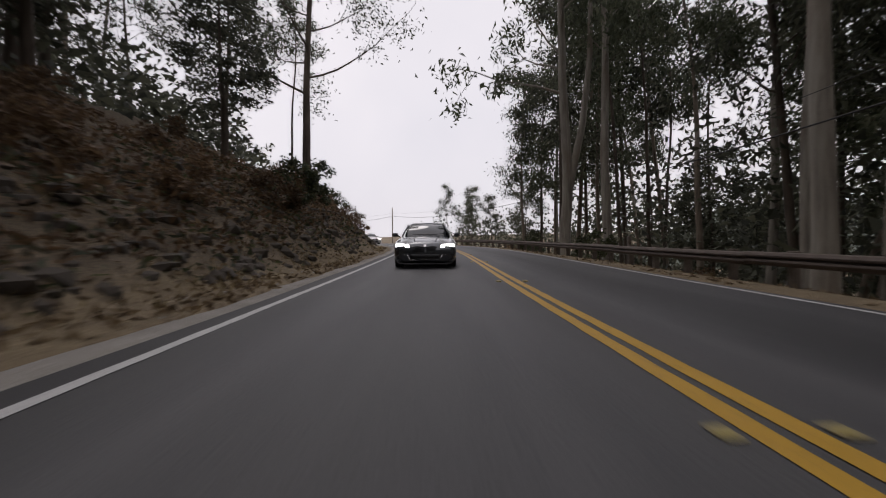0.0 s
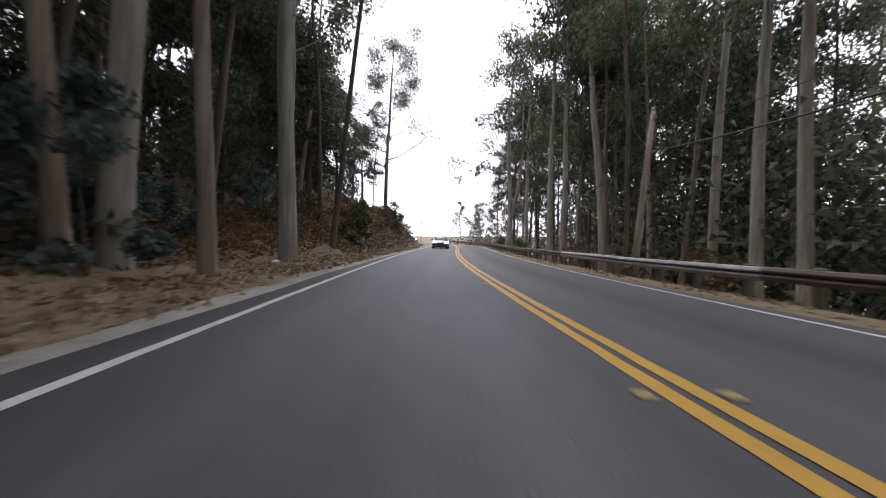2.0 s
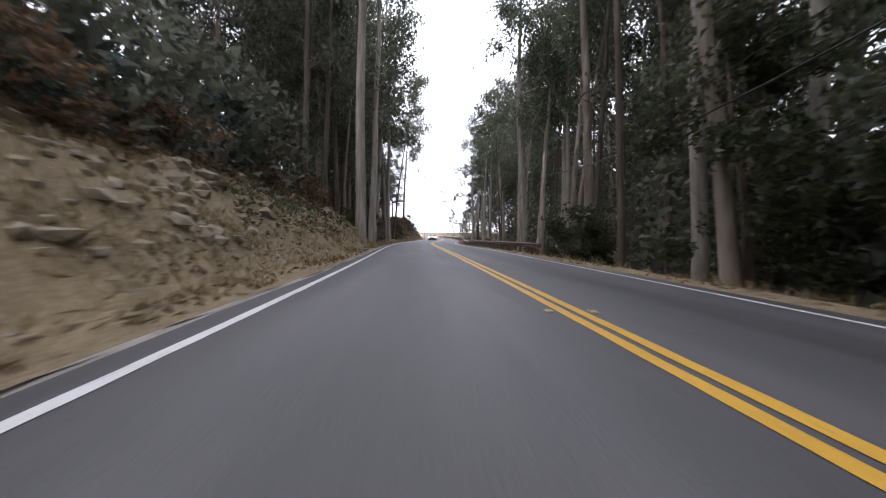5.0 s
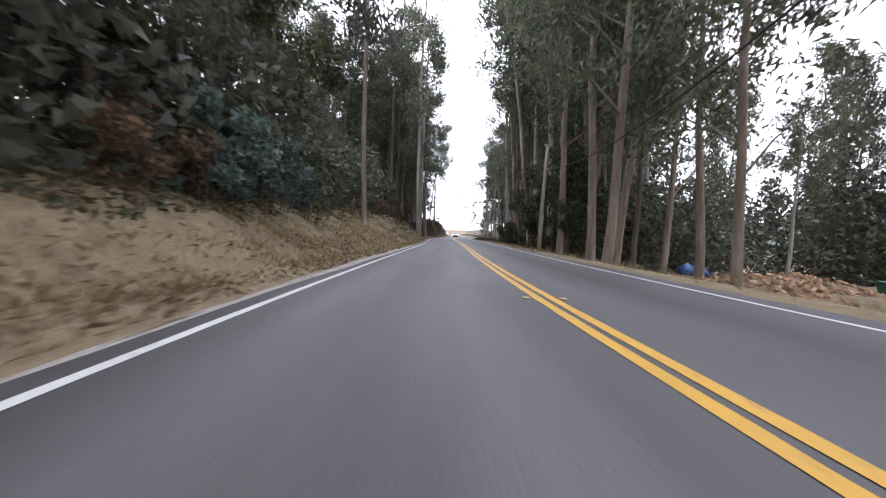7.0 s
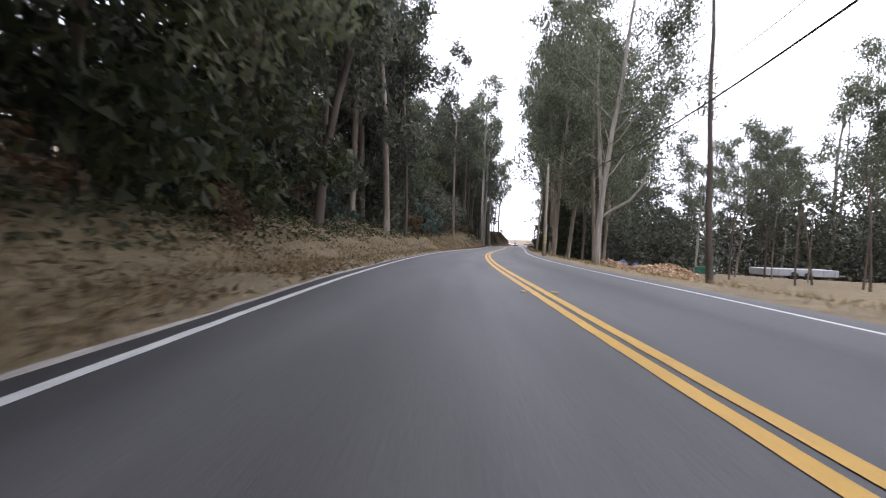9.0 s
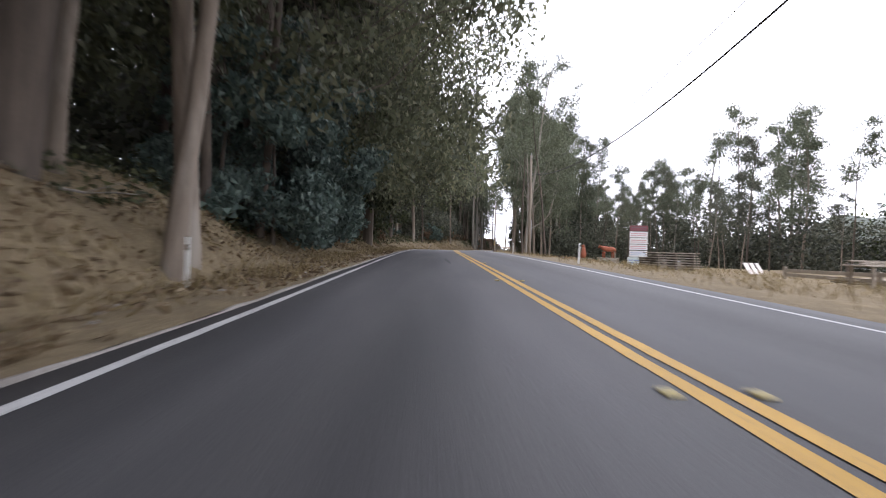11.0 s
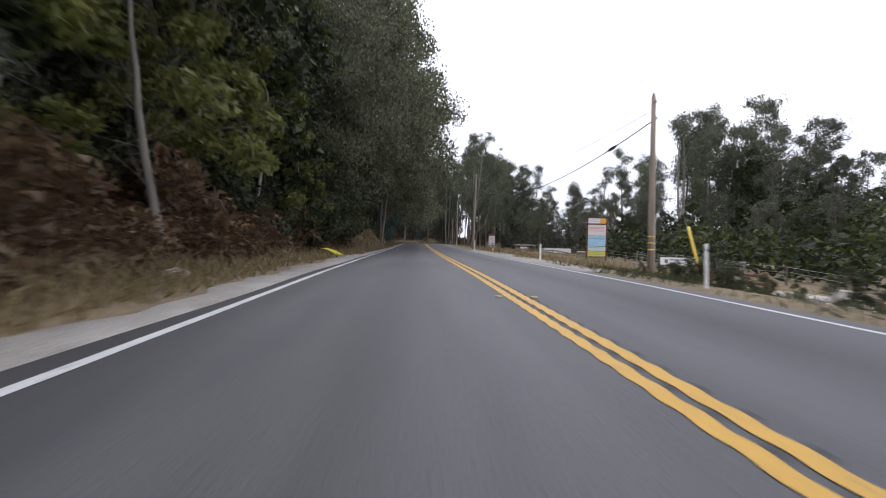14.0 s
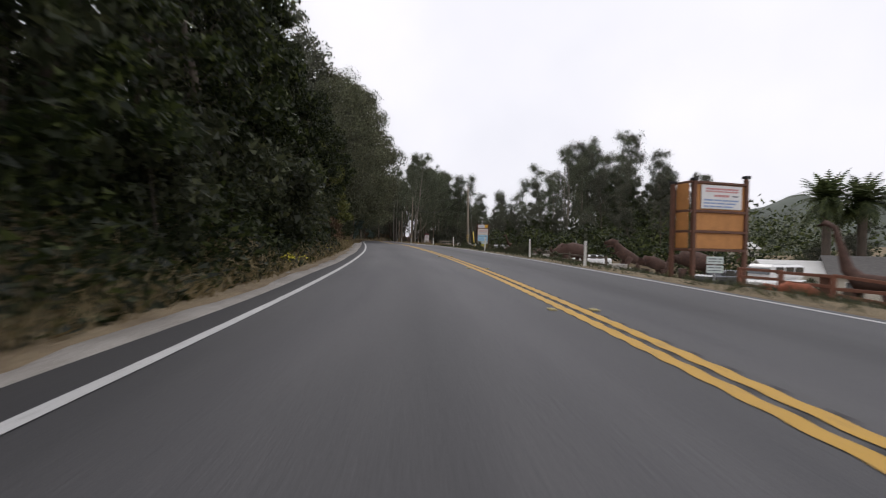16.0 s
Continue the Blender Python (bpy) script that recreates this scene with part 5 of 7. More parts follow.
def pole(s, lat, h, lean=(0.0, 0.0), bands=0, drop=1.6, step=True):
    p = thing("utility_pole", s, lat, "weathered round wooden utility pole beside the road", "utility pole", group="poles along the road")
    x, y = math.tan(radians(lean[0])) * h, math.tan(radians(lean[1])) * h
    pipe("shaft", [(0, 0, -0.4), (x * 0.3, y * 0.3, h * 0.3), (x * 0.7, y * 0.7, h * 0.7), (x, y, h)], [0.145, 0.135, 0.115, 0.095], POLE_WOOD, p, sides=12)
    for k in range(bands):
        z = 1.15 + 0.28 * k
        pipe("band", [(x * z / h, y * z / h, z), (x * z / h, y * z / h, z + 0.06)], 0.148, BAND_Y, p, "yellow reflective band", sides=12)
    box("bracket", (x, y - 0.12, h - 0.25), (0.10, 0.16, 0.12), GREY_STEEL, p)
    pipe("insulator", [(x, y, h - 0.02), (x, y, h + 0.1), (x, y, h + 0.2)], [0.05, 0.065, 0.03], GREY_STEEL, p)
    box("clamp", (x * 0.85 + 0.12, y, h - drop), (0.14, 0.09, 0.09), GREY_STEEL, p)
    if step:
        pipe("conduit", [(0.16, 0.02, 0.0), (x * 0.35 + 0.155, y * 0.35, h * 0.35)], 0.028, GREY_STEEL, p, sides=6)
    m = p.matrix_basis
    tops.append((m @ Vector((x * 0.9 + 0.05, y, h - drop * 0.6)), m @ Vector((x * 0.85 + 0.15, y, h - drop))))
    return p


for args in ((-128, 12, 9.5), (-92, 16, 9.5), (-46, 13.5, 9.2), (18.5, 6.9, 6.8, (5.0, 0)), (58, 8.2, 8.0), (97.2, 5.4, 7.6, (3.0, 0)), (128.3, 4.75, 7.75, (0.8, 0), 3, 1.4), (166, 6.5, 8.6), (202.3, 5.8, 9.3, (1.5, 0), 2), (241.6, 8.7, 7.7, (-0.8, 0), 3, 0.9)):
    pole(*args)


def cable(a, b, sag, r, name="overhead_cable", label="thin black overhead cable between two poles"):
    n = 16
    pts = []
    for i in range(n + 1):
        u = i / n
        p = a.lerp(b, u)
        pts.append((p.x, p.y, p.z - 4 * sag * u * (1 - u)))
    ob = pipe(name, pts, r, CABLE, None, sides=5)
    return tagged(ob, label, "cable", "cables along the road")


for i in range(len(tops) - 1):
    cable(tops[i][0], tops[i + 1][0], 1.4 if i == 7 else 0.9, 0.012)
    cable(tops[i][1], tops[i + 1][1], (1.15, 1.7, 1.9)[max(i - 6, 0)], 0.030, label="thick black overhead telephone cable between two poles")
for i, u in ((8, 0.90), (8, 0.055)):
    a, b = tops[i][1], tops[i + 1][1]
    c = a.lerp(b, u)
    sp = new("cable_box")
    sp.matrix_basis = look(c - Vector((0, 0, (1.9 if i == 8 else 1.15) * 4 * u * (1 - u))), b)
    tagged(sp, "black splice box hanging on the telephone cable", "cable box")
    pipe("case", [(0, 0, -0.30), (0, 0, -0.26), (0, 0, 0.26), (0, 0, 0.30)], [0.05, 0.085, 0.085, 0.05], CABLE, sp)
    pipe("sleeve", [(0, 0, -0.5), (0, 0, -0.30)], 0.035, CABLE, sp)
# guy wire with its yellow guard
gp = rd(245.2, 8.7, float(height(245.2, 8.7)))
gt = tops[-1][0] + Vector((0, 0, 0.5))
guy = new("guy_wire")
tagged(guy, "steel guy wire with a yellow plastic guard at its foot", "guy wire")
foot = Vector(gp)
d_ = (gt - foot).normalized()
pipe("wire", [foot, gt - Vector((0, 0, 0.6))], 0.008, GREY_STEEL, guy, sides=5)
pipe("guard", [foot + d_ * 0.1, foot + d_ * 2.3], 0.055, BAND_Y, guy, "faded yellow plastic guard", sides=8)

# ---- delineator posts ----
DEL_W = plain("white_plastic", (0.66, 0.66, 0.62), 0.6, 0, 0.2, 4.0)
DEL_O = plain("orange_plastic", (0.62, 0.28, 0.10), 0.6, 0, 0.2, 4.0)
for s_, l_, h_, tilt in ((211.4, 4.95, 1.05, 2), (250.8, 5.1, 1.0, -3), (263.2, 5.0, 0.98, 1), (272.7, 5.0, 0.95, -1), (279.3, 4.95, 0.95, 1), (185, 5.2, 0.95, 2), (164, 5.4, 0.95, -2), (236.5, 5.3, 0.9, 0)):
    d = thing("delineator", s_, l_, "white plastic roadside delineator post with a reflector", "delineator", turn=random.uniform(-15, 15), group="delineators along the road")
    box("blade", (0, 0, h_ / 2 - 0.05), (0.10, 0.02, h_ + 0.1), DEL_W, d, bev=0.006, rot=(0, tilt, 0))
    box("reflector", (math.sin(radians(tilt)) * h_ * 0.4, -0.014, h_ - 0.13), (0.075, 0.008, 0.10), SILVER, d, bev=0.003)
d = thing("delineator", 223.2, 5.0, "short orange and white plastic marker post at the road edge", "delineator")
box("blade", (0, 0, 0.2), (0.09, 0.03, 0.5), DEL_O, d)
box("reflector", (0, -0.02, 0.36), (0.085, 0.008, 0.14), DEL_W, d, bev=0.003)
d = thing("delineator", 198.4, -5.6, "white plastic roadside delineator post with a reflector", "delineator")
box("blade", (0, 0, 0.4), (0.09, 0.02, 0.9), DEL_W, d)
box("reflector", (0, -0.014, 0.68), (0.07, 0.008, 0.10), SILVER, d, bev=0.003)

# ---- signs ----
SIGN_WOOD = plain("brown_sign_wood", (0.12, 0.055, 0.035), 0.75, 0, 0.35, 4.0, 0.3)
OCHRE = plain("ochre_board", (0.46, 0.21, 0.065), 0.7, 0, 0.22, 2.5, 0.15)
SIGN_WHITE = plain("white_sign_board", (0.70, 0.70, 0.70), 0.5, 0, 0.10, 3.0)
SIGN_CREAM = plain("cream_sign_board", (0.66, 0.60, 0.56), 0.5, 0, 0.10, 3.0)
SIGN_BLUE = plain("sky_blue_sign_board", (0.34, 0.58, 0.74), 0.5, 0, 0.25, 1.5)
SIGN_MINT = plain("pale_green_sign_board", (0.56, 0.64, 0.62), 0.5, 0, 0.10, 3.0)
SIGN_YELLOW = plain("yellow_sign_board", (0.66, 0.58, 0.10), 0.5, 0, 0.12, 3.0)
SIGN_ORANGE = plain("orange_sign_board", (0.74, 0.40, 0.03), 0.5, 0, 0.10, 3.0)
INK_RED = plain("red_lettering", (0.52, 0.22, 0.22), 0.6, 0, 0.1, 8.0, 0)
INK_BLUE = plain("blue_lettering", (0.24, 0.33, 0.52), 0.6, 0, 0.1, 8.0, 0)
INK_DARK = plain("dark_lettering", (0.13, 0.14, 0.16), 0.6, 0, 0.1, 8.0, 0)
INK_GREEN = plain("green_lettering", (0.05, 0.20, 0.08), 0.6, 0, 0.1, 8.0, 0)


def bars(panel, x0, x1, z, h, mat, y, words=3, seed=0):
    """A line of writing that cannot be read, as plain bars of its size."""
    r_ = random.Random(seed)
    cuts = [r_.uniform(0.6, 1.4) for _ in range(words)]
    tot = sum(cuts)
    x = x0
    for c in cuts:
        w = (x1 - x0) * c / tot
        box("writing_bar", (x + w * 0.46, y, z), (w * 0.88, 0.004, h), mat, panel, bev=0)
        x += w


# tall directory sign
sg = thing("directory_sign", 210.4, 18.7, "tall brown wooden roadside sign with stacked white, blue and yellow panels", "sign", turn=-14)
for x in (-1.02, 1.02):
    box("post", (x, 0.04, 1.95), (0.18, 0.18, 4.9), SIGN_WOOD, sg)
box("cap_beam", (0.05, 0.02, 4.45), (2.7, 0.30, 0.12), SIGN_WOOD, sg)
box("cross_beam", (0.05, 0.0, 3.78), (2.6, 0.22, 0.14), SIGN_WOOD, sg)
for z0, z1, mat_, lines in ((3.86, 4.38, SIGN_WHITE, ((0.68, 0.05, INK_BLUE, 4), (0.42, 0.04, INK_BLUE, 3))), (2.58, 3.70, SIGN_CREAM, ((0.78, 0.06, INK_RED, 5), (0.66, 0.05, INK_RED, 6), (0.52, 0.05, INK_RED, 4), (0.40, 0.03, INK_BLUE, 5))),
                            (1.50, 2.54, SIGN_BLUE, ((0.80, 0.045, INK_DARK, 5), (0.70, 0.05, INK_DARK, 4), (0.48, 0.03, INK_BLUE, 6), (0.20, 0.05, INK_BLUE, 3))), (1.0, 1.44, SIGN_MINT, ((0.7, 0.045, INK_DARK, 5), (0.42, 0.04, INK_BLUE, 4))),
                            (0.42, 0.94, SIGN_YELLOW, ((0.68, 0.05, INK_GREEN, 4), (0.38, 0.035, INK_GREEN, 5)))):
    pn = box("panel", (0, -0.08, (z0 + z1) / 2), (1.86, 0.05, z1 - z0), mat_, sg)
    for fz, fh, ink, words in lines:
        bars(pn, -0.8, 0.5 if z0 > 3.8 else 0.8, z0 + fz * (z1 - z0), fh, ink, -0.108, words, int(z0 * 50 + fz * 9))
box("panel", (0.62, -0.098, 4.12), (0.6, 0.05, 0.50), SIGN_ORANGE, sg, "orange panel")

sg.scale = (1.0, 1.0, 1.06)
# smaller stacked sign by the timber yard
sg = thing("directory_sign", 174.0, 12.7, "white roadside sign with stacked red-lettered boards on a pale base", "sign", turn=-16)
for x in (-0.55, 0.55):
    box("post", (x, 0.05, 1.35), (0.10, 0.10, 2.8), POST_WOOD, sg)
for k, (z0, z1, mat_, ink) in enumerate(((2.42, 2.78, plain("maroon_board", (0.25, 0.07, 0.08), 0.6), INK_DARK), (1.95, 2.36, SIGN_WHITE, INK_RED), (1.5, 1.9, SIGN_WHITE, INK_RED), (1.08, 1.46, SIGN_WHITE, INK_RED), (0.60, 1.02, SIGN_WHITE, INK_BLUE))):
    pn = box("panel", (0, -0.03, (z0 + z1) / 2), (1.16, 0.04, z1 - z0), mat_, sg)
    bars(pn, -0.5, 0.5, (z0 + z1) / 2 + 0.06, 0.05, ink, -0.054, 4, k)
    bars(pn, -0.5, 0.5, (z0 + z1) / 2 - 0.07, 0.035, ink, -0.054, 5, k + 9)
pn = box("panel", (0, -0.06, 0.28), (1.4, 0.08, 0.56), SIGN_MINT, sg, "pale grey base board")
bars(pn, -0.6, 0.6, 0.36, 0.07, INK_BLUE, -0.104, 3, 21)
bars(pn, -0.6, 0.6, 0.18, 0.05, INK_BLUE, -0.104, 4, 22)

# brown frame sign
sg = thing("frame_sign", 275.8, 13.25, "brown framed roadside sign with ochre boards and a white lettered panel", "sign", turn=8)
for x, y, h in ((-0.93, 0, 3.05), (0.93, 0, 3.2), (-1.15, 0.55, 3.0)):
    pt = box("post", (x, y, h / 2 - 0.15), (0.11, 0.11, h + 0.3), SIGN_WOOD, sg)
    box("post_cap", (x, y, h + 0.05), (0.17, 0.17, 0.08), BLACK, pt)
for z in (3.02, 2.20, 1.62, 1.10):
    box("rail", (0, -0.01, z), (1.95, 0.08, 0.07), SIGN_WOOD, sg)
    box("side_rail", (-1.04, 0.28, z), (0.07, 0.6, 0.07), SIGN_WOOD, sg, rot=(0, 0, 0))
for z0, z1 in ((2.24, 2.99), (1.66, 2.17), (1.14, 1.59)):
    box("board", (0, 0.03, (z0 + z1) / 2), (1.78, 0.03, z1 - z0), OCHRE, sg)
    box("side_board", (-1.06, 0.28, (z0 + z1) / 2), (0.03, 0.46, z1 - z0), OCHRE, sg)
pn = box("panel", (0.03, -0.01, 2.62), (1.45, 0.03, 0.68), SIGN_WHITE, sg, "white panel with rows of coloured writing")
bars(pn, -0.55, 0.62, 2.85, 0.05, INK_RED, -0.028, 7, 3)
bars(pn, -0.55, 0.62, 2.78, 0.04, INK_RED, -0.028, 9, 13)
bars(pn, -0.25, 0.30, 2.66, 0.06, INK_RED, -0.028, 4, 4)
box("arrow", (0.50, -0.028, 2.66), (0.22, 0.004, 0.035), INK_DARK, pn, bev=0)
for k, z in enumerate((2.53, 2.44, 2.35)):
    bars(pn, -0.62, 0.66 - 0.1 * k, z, 0.045, INK_BLUE, -0.028, 4, 30 + k)
sg.scale = (1.65, 1.65, 1.65)

# ---- firewood, bins and timber on the open ground ----
LOG_BARK = bark_mat("firewood_bark", (0.24, 0.17, 0.11), (0.10, 0.065, 0.04), (0.32, 0.25, 0.17))
LOG_FACE = plain("split_wood", (0.44, 0.29, 0.17), 0.85, 0, 0.4, 7.0, 0.3)
log_meshes = []
for i in range(5):
    r_ = random.Random(50 + i)
    bm = bmesh.new()
    n = r_.choice((3, 4, 5))
    L = r_.uniform(0.32, 0.46)
    R = r_.uniform(0.09, 0.15)
    lo, hi = [], []
    for k in range(n):
        a = 2 * math.pi * k / n + r_.uniform(-0.3, 0.3)
        q = R * r_.uniform(0.75, 1.25)
        lo.append(bm.verts.new((-L / 2 + r_.uniform(-0.02, 0.02), q * math.cos(a), q * math.sin(a))))
        hi.append(bm.verts.new((L / 2 + r_.uniform(-0.02, 0.02), q * math.cos(a), q * math.sin(a))))
    bm.faces.new(lo[::-1])
    bm.faces.new(hi)
    for k in range(n):
        fc = bm.faces.new((lo[k], lo[(k + 1) % n], hi[(k + 1) % n], hi[k]))
        fc.material_index = 1 if k == 0 else 0
    bmesh.ops.bevel(bm, geom=bm.edges[:], offset=0.008, segments=1, affect="EDGES")
    me = bpy.data.meshes.new("log")
    bm.to_mesh(me)
    bm.free()
    me.materials.append(LOG_FACE)
    me.materials.append(LOG_BARK)
    log_meshes.append(me)
rw = random.Random(77)
for s_, l_, ls, ll, hh, cnt in ((108, 14.5, 5.0, 2.2, 0.8, 210), (117.5, 18.5, 4.6, 2.6, 0.9, 230), (98, 24, 6.0, 3.0, 1.0, 260), (127, 14.5, 4.8, 2.4, 0.7, 270), (135, 11.5, 4.0, 2.0, 0.5, 200)):
    pile = thing("firewood_pile", s_, l_, "loose heap of split brown firewood beside the road", "firewood", group="firewood heaps")
    for k in range(cnt):
        a = rw.uniform(0, 2 * math.pi)
        q = math.sqrt(rw.uniform(0, 1))
        x, y = ll * q * math.cos(a), ls * q * math.sin(a)
        top = hh * (1 - q * q) * (0.75 + 0.25 * math.sin(y * 1.7)) + 0.05
        ob = new("log", log_meshes[k % 5])
        ob.parent = pile
        gz = float(height(s_ - y, l_ + x)) - float(height(s_, l_))
        ob.matrix_basis = pose(x, y, gz + (top if k % 3 else top * rw.uniform(0.3, 1)), rw.uniform(-40, 40), rw.uniform(-40, 40), rw.uniform(0, 360))
    vs, fs = [], []
    for i in range(7):
        for k in range(14):
            q, a = i / 6, 2 * math.pi * k / 14
            x, y = ll * q * math.cos(a), ls * q * math.sin(a)
            gz = float(height(s_ - y, l_ + x)) - float(height(s_, l_))
            vs.append((x, y, gz + (hh - 0.08) * (1 - q * q) * (0.75 + 0.25 * math.sin(y * 1.7)) - 0.03))
    for i in range(6):
        for k in range(14):
            fs.append((i * 14 + k, i * 14 + (k + 1) % 14, (i + 1) * 14 + (k + 1) % 14, (i + 1) * 14 + k))
    mesh_ob("mulch", vs, fs, plain("wood_chips", (0.22, 0.145, 0.085), 0.95, 0, 0.5, 9.0, 0.7) if s_ == 108 else bpy.data.materials["wood_chips"], pile, "brown bark chips", smooth=True)

GREEN_PAINT = plain("dark_green_paint", (0.015, 0.11, 0.075), 0.5, 0, 0.3, 3.0)
bn = thing("green_bin", 102, 27.5, "dark green metal storage bin with a flat lid", "bin", turn=-12)
box("bin_body", (0, 0, 0.33), (1.5, 0.9, 0.66), GREEN_PAINT, bn, bev=0.03)
box("lid", (0, 0, 0.70), (1.58, 0.98, 0.08), GREEN_PAINT, bn, bev=0.02)
for x in (-0.5, 0.0, 0.5):
    box("rib", (x, -0.46, 0.33), (0.05, 0.04, 0.6), GREEN_PAINT, bn)
box("tag", (0.62, -0.46, 0.42), (0.12, 0.01, 0.22), SIGN_WHITE, bn, "white notice")

bn.scale = (1.6, 1.4, 1.3)
TARP = plain("blue_tarp", (0.025, 0.07, 0.22), 0.5, 0, 0.35, 2.0, 0.5)
for s_, l_, sc in ((92, 19, 1.4), (90, 21.5, 1.1), (88, 18.5, 0.9)):
    tp = thing("tarp_bundle", s_, l_, "bundle under a crumpled blue plastic tarp", "tarp bundle", turn=random.uniform(0, 60))
    bm = bmesh.new()
    bmesh.ops.create_icosphere(bm, subdivisions=3, radius=0.5)
    for v in bm.verts:
        n_ = noise.noise(v.co * 3.0) * 0.22 + noise.noise(v.co * 9.0) * 0.06
        v.co *= 1 + n_
        v.co.x *= 1.5 * sc
        v.co.y *= sc
        v.co.z = max(-0.25, v.co.z) * 0.95 * sc + 0.22 * sc
    part("cover", bm, TARP, tp, smooth=True)
    pipe("rope", [(-0.8 * sc, 0, 0.05), (-0.45 * sc, -0.03, 0.55 * sc), (0.1, -0.04, 0.74 * sc), (0.5 * sc, -0.03, 0.55 * sc), (0.8 * sc, 0, 0.05)], 0.012, SIGN_WHITE, tp, sides=5)

PALE_METAL = plain("pale_grey_panel", (0.40, 0.42, 0.44), 0.55, 0.2, 0.2, 2.0)
tb = thing("trailer_bed", 106, 36.0, "pale grey metal trailer bed parked on the open ground", "trailer", turn=8)
box("tub", (0, 0, 0.62), (5.2, 1.9, 0.55), PALE_METAL, tb, bev=0.03)
for k in range(7):
    box("rib", (-2.3 + 0.77 * k, -0.97, 0.62), (0.07, 0.05, 0.5), PALE_METAL, tb)
for x in (-0.5, 0.5):
    bm = bmesh.new()
    bmesh.ops.create_cone(bm, cap_ends=True, segments=18, radius1=0.34, radius2=0.34, depth=0.2)
    bmesh.ops.rotate(bm, matrix=Euler((math.pi / 2, 0, 0)).to_matrix(), verts=bm.verts)
    bmesh.ops.translate(bm, vec=(x, -0.85, 0.34), verts=bm.verts)
    part("wheel", bm, RUBBER, tb)
pipe("drawbar", [(2.6, 0, 0.45), (3.7, 0, 0.42)], 0.05, GREY_STEEL, tb)
tb.scale = (1.7, 1.5, 1.5)

TIMBER = plain("weathered_timber", (0.30, 0.26, 0.21), 0.9, 0, 0.35, 3.0, 0.3)
for s_, l_, turn, nx, rows_ in ((180.6, 11.8, -6, 2.6, 7), (177.2, 12.6, 4, 2.4, 5), (173.5, 15.0, 0, 3.4, 3), (168.5, 15.8, 3, 3.0, 3), (186.5, 17.5, 8, 3.2, 2)):
    st_ = thing("timber_stack", s_, l_, "stack of weathered grey boards on spacers beside the fence", "timber stack", turn=turn, group="timber stacks")
    for r0 in range(rows_):
        for c in range(3):
            box("board", (random.uniform(-0.12, 0.12), -0.45 + 0.45 * c, 0.10 + 0.135 * r0), (nx * random.uniform(0.85, 1.05), 0.36, 0.045), TIMBER, st_, bev=0.005, rot=(0, 0, random.uniform(-1.5, 1.5)))
        for x in (-nx * 0.36, 0, nx * 0.36):
            box("spacer", (x, 0, 0.035 + 0.135 * r0), (0.09, 1.2, 0.085), POST_WOOD, st_, bev=0.004)
wb = thing("white_boards", 178.5, 17.5, "leaning pale boards beside the timber", "boards", turn=20)
for k in range(3):
    box("board", (0.5 * k, 0, 0.3), (0.4, 0.03, 0.8), SIGN_CREAM, wb, rot=(-32, 0, 4 * k))

# ---- fences ----
RED_WOOD = plain("redwood_rail", (0.22, 0.095, 0.06), 0.85, 0, 0.35, 4.0, 0.3)


def fence(name, s0, s1, l0, l1, gap, h, rails, pmat, rmat, label, rail_h=0.09, psize=0.11):
    f_ = thing(name, s0, l0, label, "fence")
    inv = f_.matrix_basis.inverted()
    n = max(2, int(abs(math.hypot(s1 - s0, l1 - l0)) / gap) + 1)
    pts = []
    for i in range(n):
        u = i / (n - 1)
        s, l = s0 + (s1 - s0) * u, l0 + (l1 - l0) * u
        p = rd(s, l, float(height(s, l)))
        pts.append(inv @ Vector(p))
        ob = box("post", (0, 0, h / 2 - 0.15), (psize, psize, h + 0.3), pmat, f_)
        ob.matrix_basis = Matrix.Translation(pts[-1]) @ pose(0, 0, 0, random.uniform(-2, 2), random.uniform(-2, 2), random.uniform(-8, 8))
    for a, b in zip(pts, pts[1:]):
        for z in rails:
            m_ = look((a + b) / 2 + Vector((0, 0, z + random.uniform(-0.03, 0.03))), b + Vector((0, 0, z + random.uniform(-0.03, 0.03))))
            ob = box("rail", (0, 0, 0), (0.04, rail_h, (b - a).length + 0.1), rmat, f_, bev=0.008)
            ob.matrix_basis = m_
    return f_


fence("ranch_fence", 239.4, 245.6, 10.9, 10.7, 2.2, 0.75, (0.35, 0.62), RED_WOOD, RED_WOOD, "low redwood rail fence along the yard")
fence("ranch_fence", 278.6, 299, 11.9, 10.6, 1.9, 1.0, (0.32, 0.62, 0.92), RED_WOOD, RED_WOOD, "reddish wooden rail fence with round rails", 0.10, 0.14)
fence("ranch_fence", 256, 272, 10.6, 9.6, 2.4, 0.8, (0.3, 0.65), POST_WOOD, POST_WOOD, "low dark rail fence along the yard")
fence("wire_fence", 178, 243, 24.0, 20.0, 4.0, 1.15, (0.4, 0.75, 1.08), POST_WOOD, GREY_STEEL, "old wire fence with wooden posts across the field", 0.012, 0.09)
fence("log_fence", 184, 208, 15.6, 20.5, 3.6, 0.6, (0.2, 0.45), TIMBER, TIMBER, "low fence of weathered logs along the field", 0.16, 0.14)

